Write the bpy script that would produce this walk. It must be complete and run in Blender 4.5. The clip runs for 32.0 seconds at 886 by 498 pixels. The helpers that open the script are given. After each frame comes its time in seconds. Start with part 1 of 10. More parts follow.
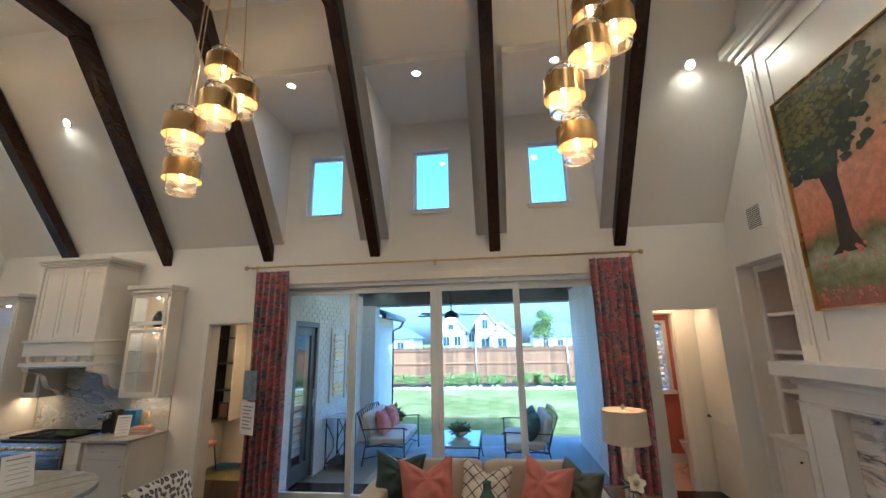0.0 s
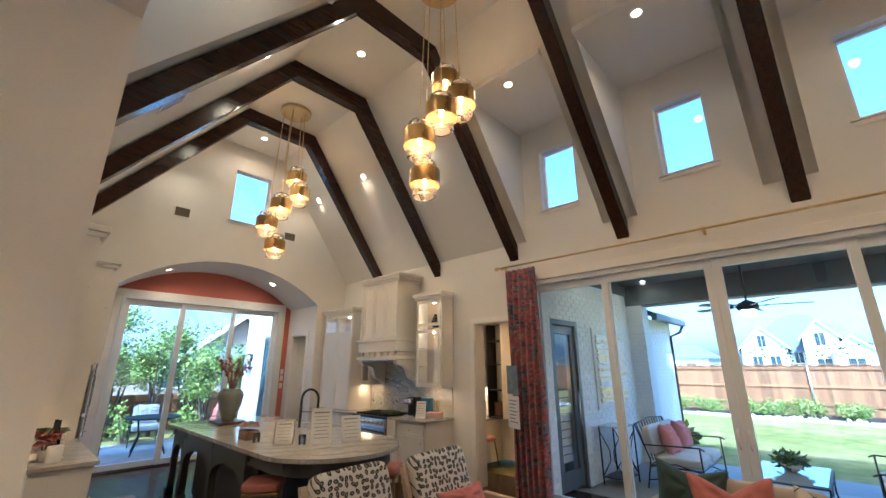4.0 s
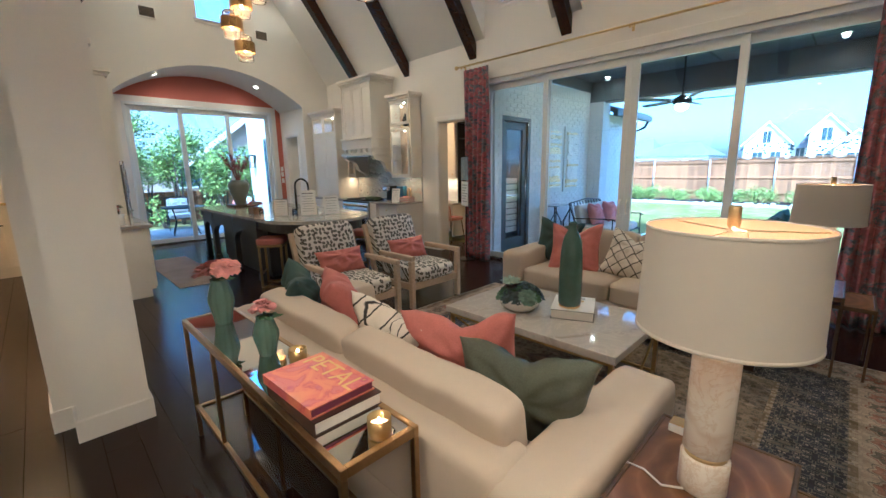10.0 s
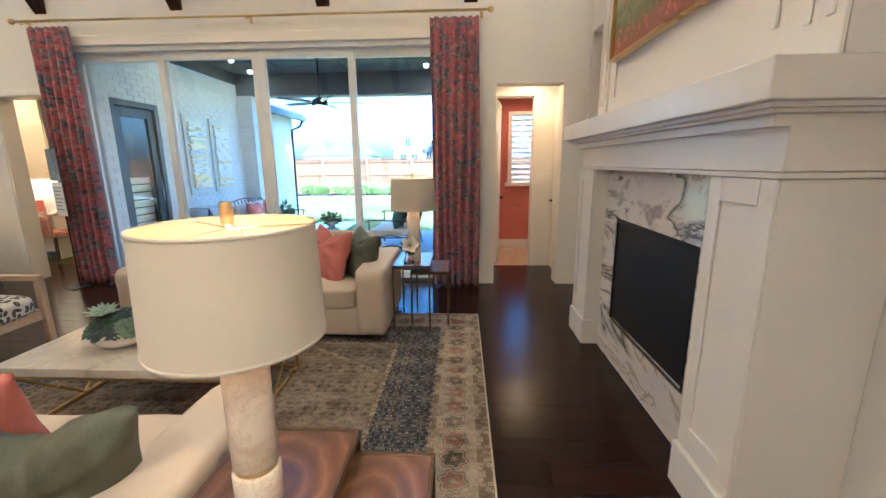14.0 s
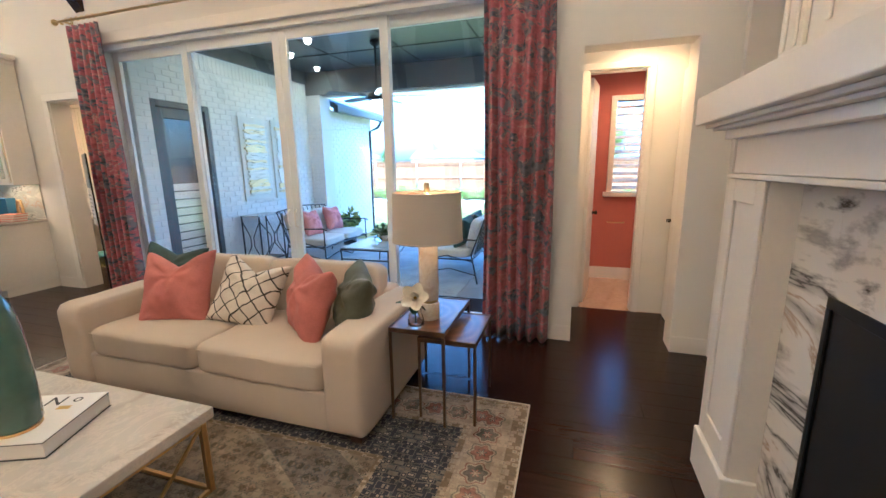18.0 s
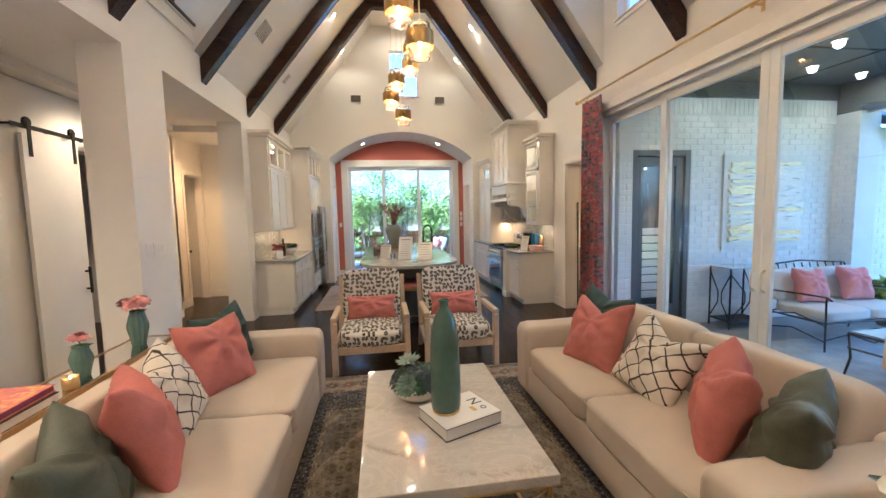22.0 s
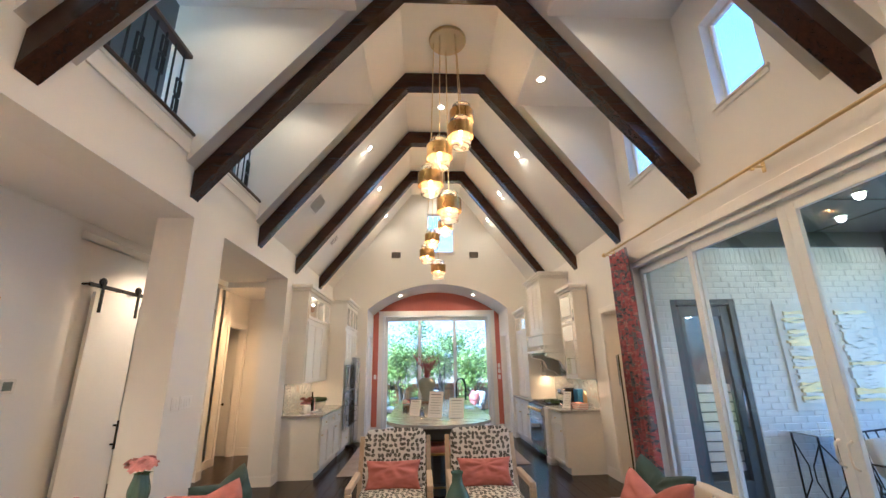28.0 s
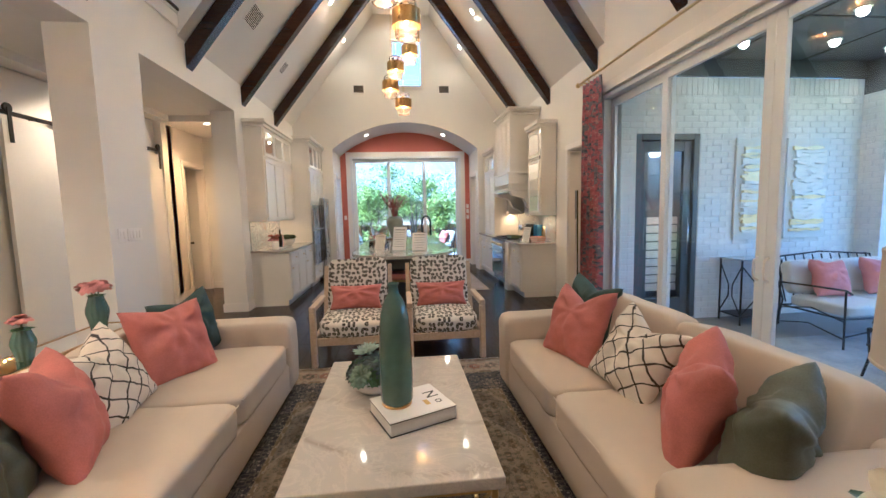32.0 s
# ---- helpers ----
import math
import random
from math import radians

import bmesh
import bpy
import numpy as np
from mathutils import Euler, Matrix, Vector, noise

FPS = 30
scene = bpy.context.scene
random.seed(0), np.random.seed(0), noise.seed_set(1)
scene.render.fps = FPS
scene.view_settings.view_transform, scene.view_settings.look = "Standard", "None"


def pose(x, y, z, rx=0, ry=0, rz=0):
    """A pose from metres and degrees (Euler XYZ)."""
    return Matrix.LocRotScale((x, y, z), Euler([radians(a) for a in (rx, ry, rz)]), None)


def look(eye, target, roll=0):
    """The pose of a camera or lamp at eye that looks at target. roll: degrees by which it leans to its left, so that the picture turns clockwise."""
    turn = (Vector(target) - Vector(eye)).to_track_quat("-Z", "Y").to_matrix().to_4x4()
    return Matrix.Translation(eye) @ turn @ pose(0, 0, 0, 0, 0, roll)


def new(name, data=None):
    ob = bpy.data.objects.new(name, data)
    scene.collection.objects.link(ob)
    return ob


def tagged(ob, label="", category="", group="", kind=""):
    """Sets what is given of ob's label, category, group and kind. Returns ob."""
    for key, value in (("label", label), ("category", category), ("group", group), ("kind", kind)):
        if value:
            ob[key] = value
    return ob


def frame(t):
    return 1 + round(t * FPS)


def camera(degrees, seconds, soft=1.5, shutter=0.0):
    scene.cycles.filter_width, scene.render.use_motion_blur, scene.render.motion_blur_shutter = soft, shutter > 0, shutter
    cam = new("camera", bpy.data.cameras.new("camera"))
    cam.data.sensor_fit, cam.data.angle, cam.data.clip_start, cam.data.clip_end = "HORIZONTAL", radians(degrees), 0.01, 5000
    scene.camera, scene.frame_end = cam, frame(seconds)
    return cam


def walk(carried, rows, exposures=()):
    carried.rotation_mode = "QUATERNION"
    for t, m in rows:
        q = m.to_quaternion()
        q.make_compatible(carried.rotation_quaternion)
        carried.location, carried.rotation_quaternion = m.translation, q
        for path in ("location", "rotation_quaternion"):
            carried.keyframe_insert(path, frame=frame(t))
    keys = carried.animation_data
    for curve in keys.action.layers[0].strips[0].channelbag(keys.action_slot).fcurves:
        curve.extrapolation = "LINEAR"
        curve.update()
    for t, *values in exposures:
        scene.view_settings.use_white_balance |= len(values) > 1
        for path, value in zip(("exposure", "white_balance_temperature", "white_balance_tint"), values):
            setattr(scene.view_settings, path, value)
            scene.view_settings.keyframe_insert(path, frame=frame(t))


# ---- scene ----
cam = camera(95.3, 32.0)
PATH = [
    (0, (0.623, 0.524, 2.069), (0.388, 2.458, 2.519), -1.1),
    (0.5, (0.587, 0.618, 2.065), (0.31, 2.535, 2.563), -1.1),
    (1, (0.557, 0.714, 2.039), (0.207, 2.607, 2.584), -1.2),
    (1.5, (0.562, 0.804, 1.976), (0.094, 2.656, 2.567), -1.2),
    (2, (0.639, 0.906, 1.853), (-0.006, 2.685, 2.501), -0.7),
    (2.5, (0.658, 0.98, 1.791), (-0.178, 2.668, 2.463), -0.3),
    (3, (0.668, 0.99, 1.77), (-0.353, 2.577, 2.433), -0.2),
    (3.5, (0.669, 1.014, 1.757), (-0.521, 2.496, 2.381), -0.1),
    (4, (0.676, 0.983, 1.728), (-0.651, 2.371, 2.287), -0.1),
    (4.5, (0.715, 0.901, 1.695), (-0.714, 2.224, 2.152), -0.4),
    (6.5, (1.252, 0.845, 1.655), (-0.358, 2.032, 1.624), -1.2),
    (7, (1.398, 0.818, 1.632), (-0.22, 1.988, 1.51), -1.1),
    (7.5, (1.534, 0.836, 1.609), (-0.085, 1.993, 1.413), -1.2),
    (8, (1.676, 0.827, 1.591), (0.067, 1.986, 1.33), -1.1),
    (8.5, (1.775, 0.811, 1.574), (0.186, 1.986, 1.264), -1.0),
    (9, (1.829, 0.802, 1.569), (0.277, 2.015, 1.221), -1.0),
    (9.5, (1.873, 0.788, 1.56), (0.383, 2.07, 1.187), -1.1),
    (10, (1.92, 0.766, 1.56), (0.529, 2.149, 1.169), -1.0),
    (10.5, (1.959, 0.756, 1.556), (0.705, 2.261, 1.153), -1.1),
    (11, (1.99, 0.749, 1.562), (0.913, 2.383, 1.152), -1.0),
    (11.5, (2.028, 0.755, 1.564), (1.153, 2.503, 1.146), -1.1),
    (12, (2.022, 0.749, 1.552), (1.362, 2.59, 1.133), -1.0),
    (12.5, (2.052, 0.799, 1.547), (1.591, 2.698, 1.123), -0.9),
    (13, (2.103, 0.894, 1.533), (1.811, 2.827, 1.109), -0.8),
    (13.5, (2.21, 1.015, 1.542), (2.037, 2.963, 1.121), -0.6),
    (14, (2.283, 1.1, 1.54), (2.189, 3.053, 1.121), -0.5),
    (14.5, (2.327, 1.241, 1.532), (2.28, 3.197, 1.118), -0.4),
    (16.5, (2.553, 2.017, 1.535), (2.439, 3.969, 1.115), -0.4),
    (17, (2.549, 2.227, 1.542), (2.315, 4.168, 1.121), -0.6),
    (17.5, (2.576, 2.421, 1.534), (2.183, 4.338, 1.118), -0.8),
    (18, (2.64, 2.612, 1.55), (2.048, 4.479, 1.146), -0.9),
    (18.5, (2.628, 2.754, 1.567), (1.832, 4.544, 1.163), -1.0),
    (19, (2.562, 2.933, 1.573), (1.544, 4.611, 1.189), -1.0),
    (19.5, (2.52, 3.031, 1.576), (1.252, 4.534, 1.208), -1.2),
    (20, (2.532, 3.141, 1.568), (1.016, 4.399, 1.223), -1.3),
    (20.5, (2.593, 3.136, 1.593), (0.87, 4.099, 1.269), -1.3),
    (21, (2.646, 3.092, 1.588), (0.786, 3.77, 1.301), -1.2),
    (21.5, (2.691, 3.125, 1.609), (0.756, 3.569, 1.368), -1.2),
    (22, (2.699, 3.166, 1.634), (0.729, 3.462, 1.459), -1.3),
    (22.5, (2.706, 3.205, 1.657), (0.72, 3.414, 1.567), -1.2),
    (23, (2.715, 3.218, 1.676), (0.722, 3.387, 1.683), -1.2),
    (23.5, (2.731, 3.226, 1.7), (0.74, 3.377, 1.804), -1.2),
    (24, (2.752, 3.234, 1.716), (0.767, 3.369, 1.926), -1.1),
    (24.5, (2.769, 3.23, 1.729), (0.797, 3.353, 2.044), -1.1),
    (25, (2.786, 3.227, 1.748), (0.831, 3.343, 2.157), -1.1),
    (25.5, (2.795, 3.231, 1.753), (0.861, 3.341, 2.248), -1.1),
    (27.5, (2.745, 3.304, 1.696), (0.84, 3.406, 2.298), -1.1),
    (28, (2.723, 3.321, 1.665), (0.803, 3.427, 2.216), -1.1),
    (28.5, (2.7, 3.333, 1.638), (0.758, 3.442, 2.103), -1.1),
    (29, (2.678, 3.341, 1.624), (0.713, 3.458, 1.981), -1.2),
    (29.5, (2.66, 3.335, 1.585), (0.679, 3.47, 1.826), -1.2),
    (30, (2.643, 3.346, 1.564), (0.653, 3.497, 1.69), -1.2),
    (30.5, (2.632, 3.369, 1.53), (0.639, 3.537, 1.551), -1.2),
    (31, (2.626, 3.392, 1.52), (0.636, 3.581, 1.446), -1.3),
    (31.5, (2.621, 3.439, 1.504), (0.636, 3.641, 1.362), -1.4),
    (32, (2.564, 3.538, 1.522), (0.584, 3.743, 1.331), -1.4),
]
walk(cam, [(t, look(eye, target, roll)) for t, eye, target, roll in PATH], [(0, 2.02, 3750, -4), (4, 2.25, 4000, -2), (8, 2.15, 3700, -5), (13, 2.75, 3750, -5), (17, 3.05, 3850, -2), (20, 2.82, 3900, -2), (25, 2.82, 4050, 0), (32, 2.78, 3920, 0)])

# ---- light ----
world = bpy.data.worlds.new("sky")
scene.world = world
world.use_nodes = True
wn, wl = world.node_tree.nodes, world.node_tree.links
sky = wn.new("ShaderNodeTexSky")
sky.sky_type, sky.sun_disc = "NISHITA", False
sky.sun_elevation, sky.sun_rotation = radians(48), radians(145)
sky.air_density, sky.dust_density, sky.ozone_density = 1.0, 4.0, 1.0
wl.new(sky.outputs[0], wn["Background"].inputs[0])
wn["Background"].inputs[1].default_value = 0.15
sun_data = bpy.data.lights.new("sun", "SUN")
sun_data.energy, sun_data.angle, sun_data.color = 2.3, radians(0.5), (1.0, 0.95, 0.87)
sun = new("sun", sun_data)
sun.rotation_euler = (radians(42), 0, radians(35))


def lamp_point(name, at, watts, color, size, parent=None):
    data = bpy.data.lights.new(name, "POINT")
    data.energy, data.color, data.shadow_soft_size = watts, color, size
    ob = new(name, data)
    ob.location = at
    return ob


def lamp_spot(name, at, watts, color, aim, cone=125):
    data = bpy.data.lights.new(name, "SPOT")
    data.energy, data.color, data.shadow_soft_size = watts, color, 0.05
    data.spot_size, data.spot_blend = radians(cone), 0.7
    ob = new(name, data)
    ob.matrix_world = look(at, Vector(at) + Vector(aim))
    return ob


def lamp_area(name, eye, target, sx, sy, watts, color):
    data = bpy.data.lights.new(name, "AREA")
    data.shape, data.size, data.size_y, data.energy, data.color = "RECTANGLE", sx, sy, watts, color
    ob = new(name, data)
    ob.matrix_world = look(eye, target)
    return ob


HALLW = 15.0


# ---- materials ----
def nodes_of(name):
    m = bpy.data.materials.new(name)
    m.use_nodes = True
    n, l = m.node_tree.nodes, m.node_tree.links
    return m, n, l, n["Principled BSDF"]


def add(n, kind, **sets):
    node = n.new(kind)
    for key, value in sets.items():
        node.inputs[key].default_value = value
    return node


def ramp(n, stops, mode="LINEAR"):
    r = n.new("ShaderNodeValToRGB")
    r.color_ramp.interpolation = mode
    e = r.color_ramp.elements
    while len(e) < len(stops):
        e.new(0.5)
    for el, (p, c) in zip(e, stops):
        el.position, el.color = p, (*c, 1)
    return r


def tint(c, k):
    return tuple(min(1, v * k) for v in c)


def coords(n, l, scale=(1, 1, 1), rot=(0, 0, 0), source="Object"):
    c = n.new("ShaderNodeTexCoord")
    m = n.new("ShaderNodeMapping")
    m.inputs["Scale"].default_value, m.inputs["Rotation"].default_value = scale, rot
    l.new(c.outputs[source], m.inputs[0])
    return m.outputs[0]


def mixed(n, l, fac, a, b, mode="MIX"):
    m = n.new("ShaderNodeMix")
    m.data_type, m.blend_type = "RGBA", mode
    for sock, v in ((m.inputs[0], fac), (m.inputs[6], a), (m.inputs[7], b)):
        if isinstance(v, bpy.types.NodeSocket):
            l.new(v, sock)
        else:
            sock.default_value = (*v, 1) if isinstance(v, tuple) and len(v) == 3 else v
    return m.outputs[2]


def plain(name, color, rough=0.5, metal=0.0, vary=0.06, grain=60.0, broad=1.3, bump=0.05, spec=0.5, coat=0.0, dist=0.002, piece=0.0, stretch=(1, 1, 1)):
    """A painted, metal or cloth surface: broad unevenness, fine grain, and a little relief."""
    m, n, l, b = nodes_of(name)
    co = coords(n, l, stretch)
    big = add(n, "ShaderNodeTexNoise", Scale=broad, Detail=4.0, Roughness=0.6)
    fine = add(n, "ShaderNodeTexNoise", Scale=grain, Detail=3.0, Roughness=0.6)
    l.new(co, big.inputs["Vector"]), l.new(co, fine.inputs["Vector"])
    r1 = ramp(n, [(0.3, tint(color, 1 - vary)), (0.7, tint(color, 1 + vary))])
    r2 = ramp(n, [(0.3, (1 - vary,) * 3), (0.7, (1 + vary * 0.3,) * 3)])
    l.new(big.outputs[0], r1.inputs[0]), l.new(fine.outputs[0], r2.inputs[0])
    out = mixed(n, l, 1.0, r1.outputs[0], r2.outputs[0], "MULTIPLY")
    if piece:
        info = n.new("ShaderNodeObjectInfo")
        rp = ramp(n, [(0, (1 - piece,) * 3), (1, (1 + piece * 0.2,) * 3)])
        l.new(info.outputs["Random"], rp.inputs[0])
        out = mixed(n, l, 1.0, out, rp.outputs[0], "MULTIPLY")
    l.new(out, b.inputs["Base Color"])
    rr = n.new("ShaderNodeMapRange")
    rr.inputs[3].default_value, rr.inputs[4].default_value = max(0.02, rough * 0.85), min(1, rough * 1.15)
    l.new(big.outputs[0], rr.inputs[0]), l.new(rr.outputs[0], b.inputs["Roughness"])
    b.inputs["Metallic"].default_value, b.inputs["Specular IOR Level"].default_value, b.inputs["Coat Weight"].default_value = metal, spec, coat
    if bump:
        bp = add(n, "ShaderNodeBump", Strength=bump, Distance=dist)
        l.new(fine.outputs[0], bp.inputs["Height"]), l.new(bp.outputs[0], b.inputs["Normal"])
    return m


def glow(name, color, strength):
    m, n, l, b = nodes_of(name)
    b.inputs["Base Color"].default_value = (*color, 1)
    b.inputs["Emission Color"].default_value, b.inputs["Emission Strength"].default_value = (*color, 1), strength
    return m


def glass(name, rough=0.0, color=(1, 1, 1), ribs=0.0):
    m, n, l, b = nodes_of(name)
    b.inputs["Base Color"].default_value = (*color, 1)
    b.inputs["Transmission Weight"].default_value, b.inputs["Roughness"].default_value, b.inputs["IOR"].default_value = 1.0, rough, 1.45
    return m


def wood(name, dark, light, rough=0.4, scale=1.0, axis="X", piece=0.25, bump=0.12, spec=0.5):
    m, n, l, b = nodes_of(name)
    st = {"X": (1.2, 14, 14), "Y": (14, 1.2, 14), "Z": (14, 14, 1.2)}[axis]
    info = n.new("ShaderNodeObjectInfo")
    co = coords(n, l, tuple(s * scale for s in st))
    off = n.new("ShaderNodeVectorMath")
    mul = n.new("ShaderNodeMath")
    mul.operation, mul.inputs[1].default_value = "MULTIPLY", 37.0
    l.new(info.outputs["Random"], mul.inputs[0]), l.new(co, off.inputs[0]), l.new(mul.outputs[0], off.inputs[1])
    grain = add(n, "ShaderNodeTexNoise", Scale=2.2, Detail=7.0, Roughness=0.62, Distortion=0.7)
    l.new(off.outputs[0], grain.inputs["Vector"])
    r = ramp(n, [(0.28, dark), (0.5, tuple((p + q) / 2 for p, q in zip(dark, light))), (0.75, light)])
    l.new(grain.outputs[0], r.inputs[0])
    rp = ramp(n, [(0, (1 - piece,) * 3), (1, (1.0,) * 3)])
    l.new(info.outputs["Random"], rp.inputs[0])
    out = mixed(n, l, 1.0, r.outputs[0], rp.outputs[0], "MULTIPLY")
    l.new(out, b.inputs["Base Color"])
    b.inputs["Specular IOR Level"].default_value = spec
    rr = n.new("ShaderNodeMapRange")
    rr.inputs[3].default_value, rr.inputs[4].default_value = rough * 0.8, min(1, rough * 1.25)
    l.new(grain.outputs[0], rr.inputs[0]), l.new(rr.outputs[0], b.inputs["Roughness"])
    bp = add(n, "ShaderNodeBump", Strength=bump, Distance=0.002)
    l.new(grain.outputs[0], bp.inputs["Height"]), l.new(bp.outputs[0], b.inputs["Normal"])
    return m


def marble(name, base, vein, scale=1.6, width=0.035, rough=0.12, second=None, cloud=0.08):
    m, n, l, b = nodes_of(name)
    co = coords(n, l, (scale, scale * 0.7, scale), (0.3, 0.5, 0.6))
    warp = add(n, "ShaderNodeTexNoise", Scale=1.4, Detail=6.0, Roughness=0.6)
    l.new(co, warp.inputs["Vector"])
    wave = add(n, "ShaderNodeTexWave", Scale=0.8, Distortion=9.0, Detail=4.0)
    wave.inputs["Detail Scale"].default_value = 1.1
    l.new(co, wave.inputs["Vector"])
    v = ramp(n, [(0.0, (1, 1, 1)), (width, (0.55,) * 3), (width * 4 + 0.05, (0, 0, 0))])
    l.new(wave.outputs["Fac"], v.inputs[0])
    mask = ramp(n, [(0.42, (0, 0, 0)), (0.66, (1, 1, 1))])
    l.new(warp.outputs[0], mask.inputs[0])
    fac = mixed(n, l, 1.0, v.outputs[0], mask.outputs[0], "MULTIPLY")
    clouds = ramp(n, [(0.3, tint(base, 1 - cloud * 2)), (0.65, base)])
    l.new(warp.outputs[0], clouds.inputs[0])
    out = mixed(n, l, fac, clouds.outputs[0], vein)
    if second:
        fine = add(n, "ShaderNodeTexNoise", Scale=3.2, Detail=8.0, Roughness=0.7, Distortion=1.8)
        l.new(co, fine.inputs["Vector"])
        r2 = ramp(n, [(0.46, (0, 0, 0)), (0.5, (0.7,) * 3), (0.54, (0, 0, 0))])
        l.new(fine.outputs[0], r2.inputs[0])
        out = mixed(n, l, r2.outputs[0], out, second)
    l.new(out, b.inputs["Base Color"])
    b.inputs["Roughness"].default_value = rough
    return m


WALL = plain("wall_paint", (0.80, 0.775, 0.735), 0.75, vary=0.025, grain=130, broad=0.6, bump=0.12, dist=0.0015)
CEIL = plain("ceiling_paint", (0.82, 0.80, 0.765), 0.8, vary=0.025, grain=110, broad=0.5, bump=0.12, dist=0.0015)
TRIM = plain("white_trim", (0.83, 0.80, 0.765), 0.35, vary=0.02, grain=50, bump=0.02)
CABINET = plain("cabinet_paint", (0.80, 0.765, 0.70), 0.38, vary=0.03, grain=40, bump=0.02)
CORAL = plain("coral_paint", (0.49, 0.15, 0.105), 0.7, vary=0.04, grain=120, broad=0.8, bump=0.1)
BEAM = wood("beam_stain", (0.015, 0.006, 0.003), (0.055, 0.022, 0.010), 0.24, 1.0, "Y", 0.2, 0.2, 0.4)
FLOORWOOD = wood("floor_stain", (0.017, 0.0072, 0.0045), (0.030, 0.0125, 0.0075), 0.22, 1.0, "X", 0.4, 0.03, 0.22)
JOINT = plain("floor_joint", (0.012, 0.006, 0.005), 0.7, vary=0.1)
BRASS = plain("brushed_brass", (0.66, 0.51, 0.235), 0.33, 1.0, vary=0.08, grain=90, bump=0.03)
GOLD = plain("gilt_metal", (0.66, 0.45, 0.16), 0.28, 1.0, vary=0.08, grain=50, bump=0.03)
BLACK = plain("black_metal", (0.012, 0.012, 0.013), 0.4, 0.4, vary=0.1, grain=40, bump=0.03)
STEEL = plain("stainless_steel", (0.52, 0.52, 0.53), 0.22, 1.0, vary=0.06, grain=60, bump=0.02, stretch=(1, 1, 8))
CHROME = plain("chrome", (0.75, 0.75, 0.76), 0.08, 1.0, vary=0.03, bump=0)
PANE = glass("window_glass")
LINEN = plain("ivory_linen", (0.54, 0.455, 0.36), 0.85, vary=0.05, grain=420, broad=2.2, bump=0.35, dist=0.0012)
VELVET_P = plain("coral_velvet", (0.47, 0.155, 0.12), 0.7, vary=0.14, grain=160, broad=7, bump=0.2, dist=0.002)
VELVET_G = plain("green_velvet", (0.085, 0.092, 0.06), 0.55, vary=0.22, grain=160, broad=6, bump=0.2, dist=0.002)
VELVET_T = plain("teal_velvet", (0.035, 0.065, 0.06), 0.7, vary=0.22, grain=160, broad=6, bump=0.2, dist=0.002)
MARBLE = marble("white_marble", (0.54, 0.50, 0.45), (0.32, 0.27, 0.22), 1.3, 0.03, 0.06, (0.62, 0.56, 0.49), 0.06)


def slab_marble(name, white=(0.72, 0.69, 0.66), smoke=(0.36, 0.345, 0.34), scale=(1.0, 0.55, 2.3)):
    """Swirled slab stone: white ground with smoky bands, thin black seams and tan threads."""
    m, n, l, b = nodes_of(name)
    co = coords(n, l, scale, (0.55, 0.2, 0.3))
    flow = add(n, "ShaderNodeTexNoise", Scale=1.15, Detail=8.0, Roughness=0.58, Distortion=0.9)
    l.new(co, flow.inputs["Vector"])
    black, tan_ = (0.05, 0.048, 0.052), (0.40, 0.31, 0.23)
    r = ramp(n, [(0.22, white), (0.34, smoke), (0.375, white), (0.43, white), (0.452, smoke), (0.462, black), (0.474, smoke), (0.52, white), (0.565, white), (0.58, tan_), (0.595, white), (0.66, smoke), (0.672, black), (0.69, white)])
    l.new(flow.outputs[0], r.inputs[0]), l.new(r.outputs[0], b.inputs["Base Color"])
    b.inputs["Roughness"].default_value = 0.1
    return m


FIREMARBLE = slab_marble("grey_veined_marble")
CERAMIC = plain("teal_glaze", (0.085, 0.145, 0.118), 0.14, vary=0.12, grain=12, broad=4, bump=0.02, coat=0.4)
GREYWOOD = plain("island_paint", (0.055, 0.058, 0.056), 0.4, vary=0.1, grain=30, bump=0.04)
PALEOAK = wood("pale_oak", (0.40, 0.30, 0.195), (0.60, 0.47, 0.33), 0.5, 1.4, "X", 0.1, 0.08)
CLEAR_CERAMIC = plain("white_ceramic", (0.78, 0.75, 0.70), 0.25, vary=0.03, grain=15, bump=0.02)
DARK = plain("dark_void", (0.012, 0.012, 0.012), 0.6, vary=0.1)

# ---- mesh tools ----
def mesh_of(bm, name, smooth=False):
    me = bpy.data.meshes.new(name)
    bmesh.ops.recalc_face_normals(bm, faces=bm.faces)
    bm.to_mesh(me)
    bm.free()
    if smooth:
        for p in me.polygons:
            p.use_smooth = True
    return me


def part(name, bm, material, parent=None, label="", smooth=False, at=None):
    me = bm if isinstance(bm, bpy.types.Mesh) else mesh_of(bm, name, smooth)
    if material and not me.materials:
        me.materials.append(material)
    ob = new(name, me)
    if parent:
        ob.parent = parent
    if at is not None:
        ob.matrix_basis = at if isinstance(at, Matrix) else Matrix.Translation(at)
    if label:
        ob["label"] = label
    return ob


def thing(name, at=(0, 0, 0), label="", category="", group="", rz=0.0, kind=""):
    ob = new(name)
    ob.matrix_basis = pose(*at, 0, 0, rz)
    ob.empty_display_size = 0.1
    return tagged(ob, label, category, group, kind)


def add_box(bm, x0, x1, y0, y1, z0, z1):
    v = [bm.verts.new((x, y, z)) for z in (z0, z1) for x, y in ((x0, y0), (x1, y0), (x1, y1), (x0, y1))]
    for q in ((3, 2, 1, 0), (4, 5, 6, 7), (0, 1, 5, 4), (1, 2, 6, 5), (2, 3, 7, 6), (3, 0, 4, 7)):
        bm.faces.new([v[i] for i in q])


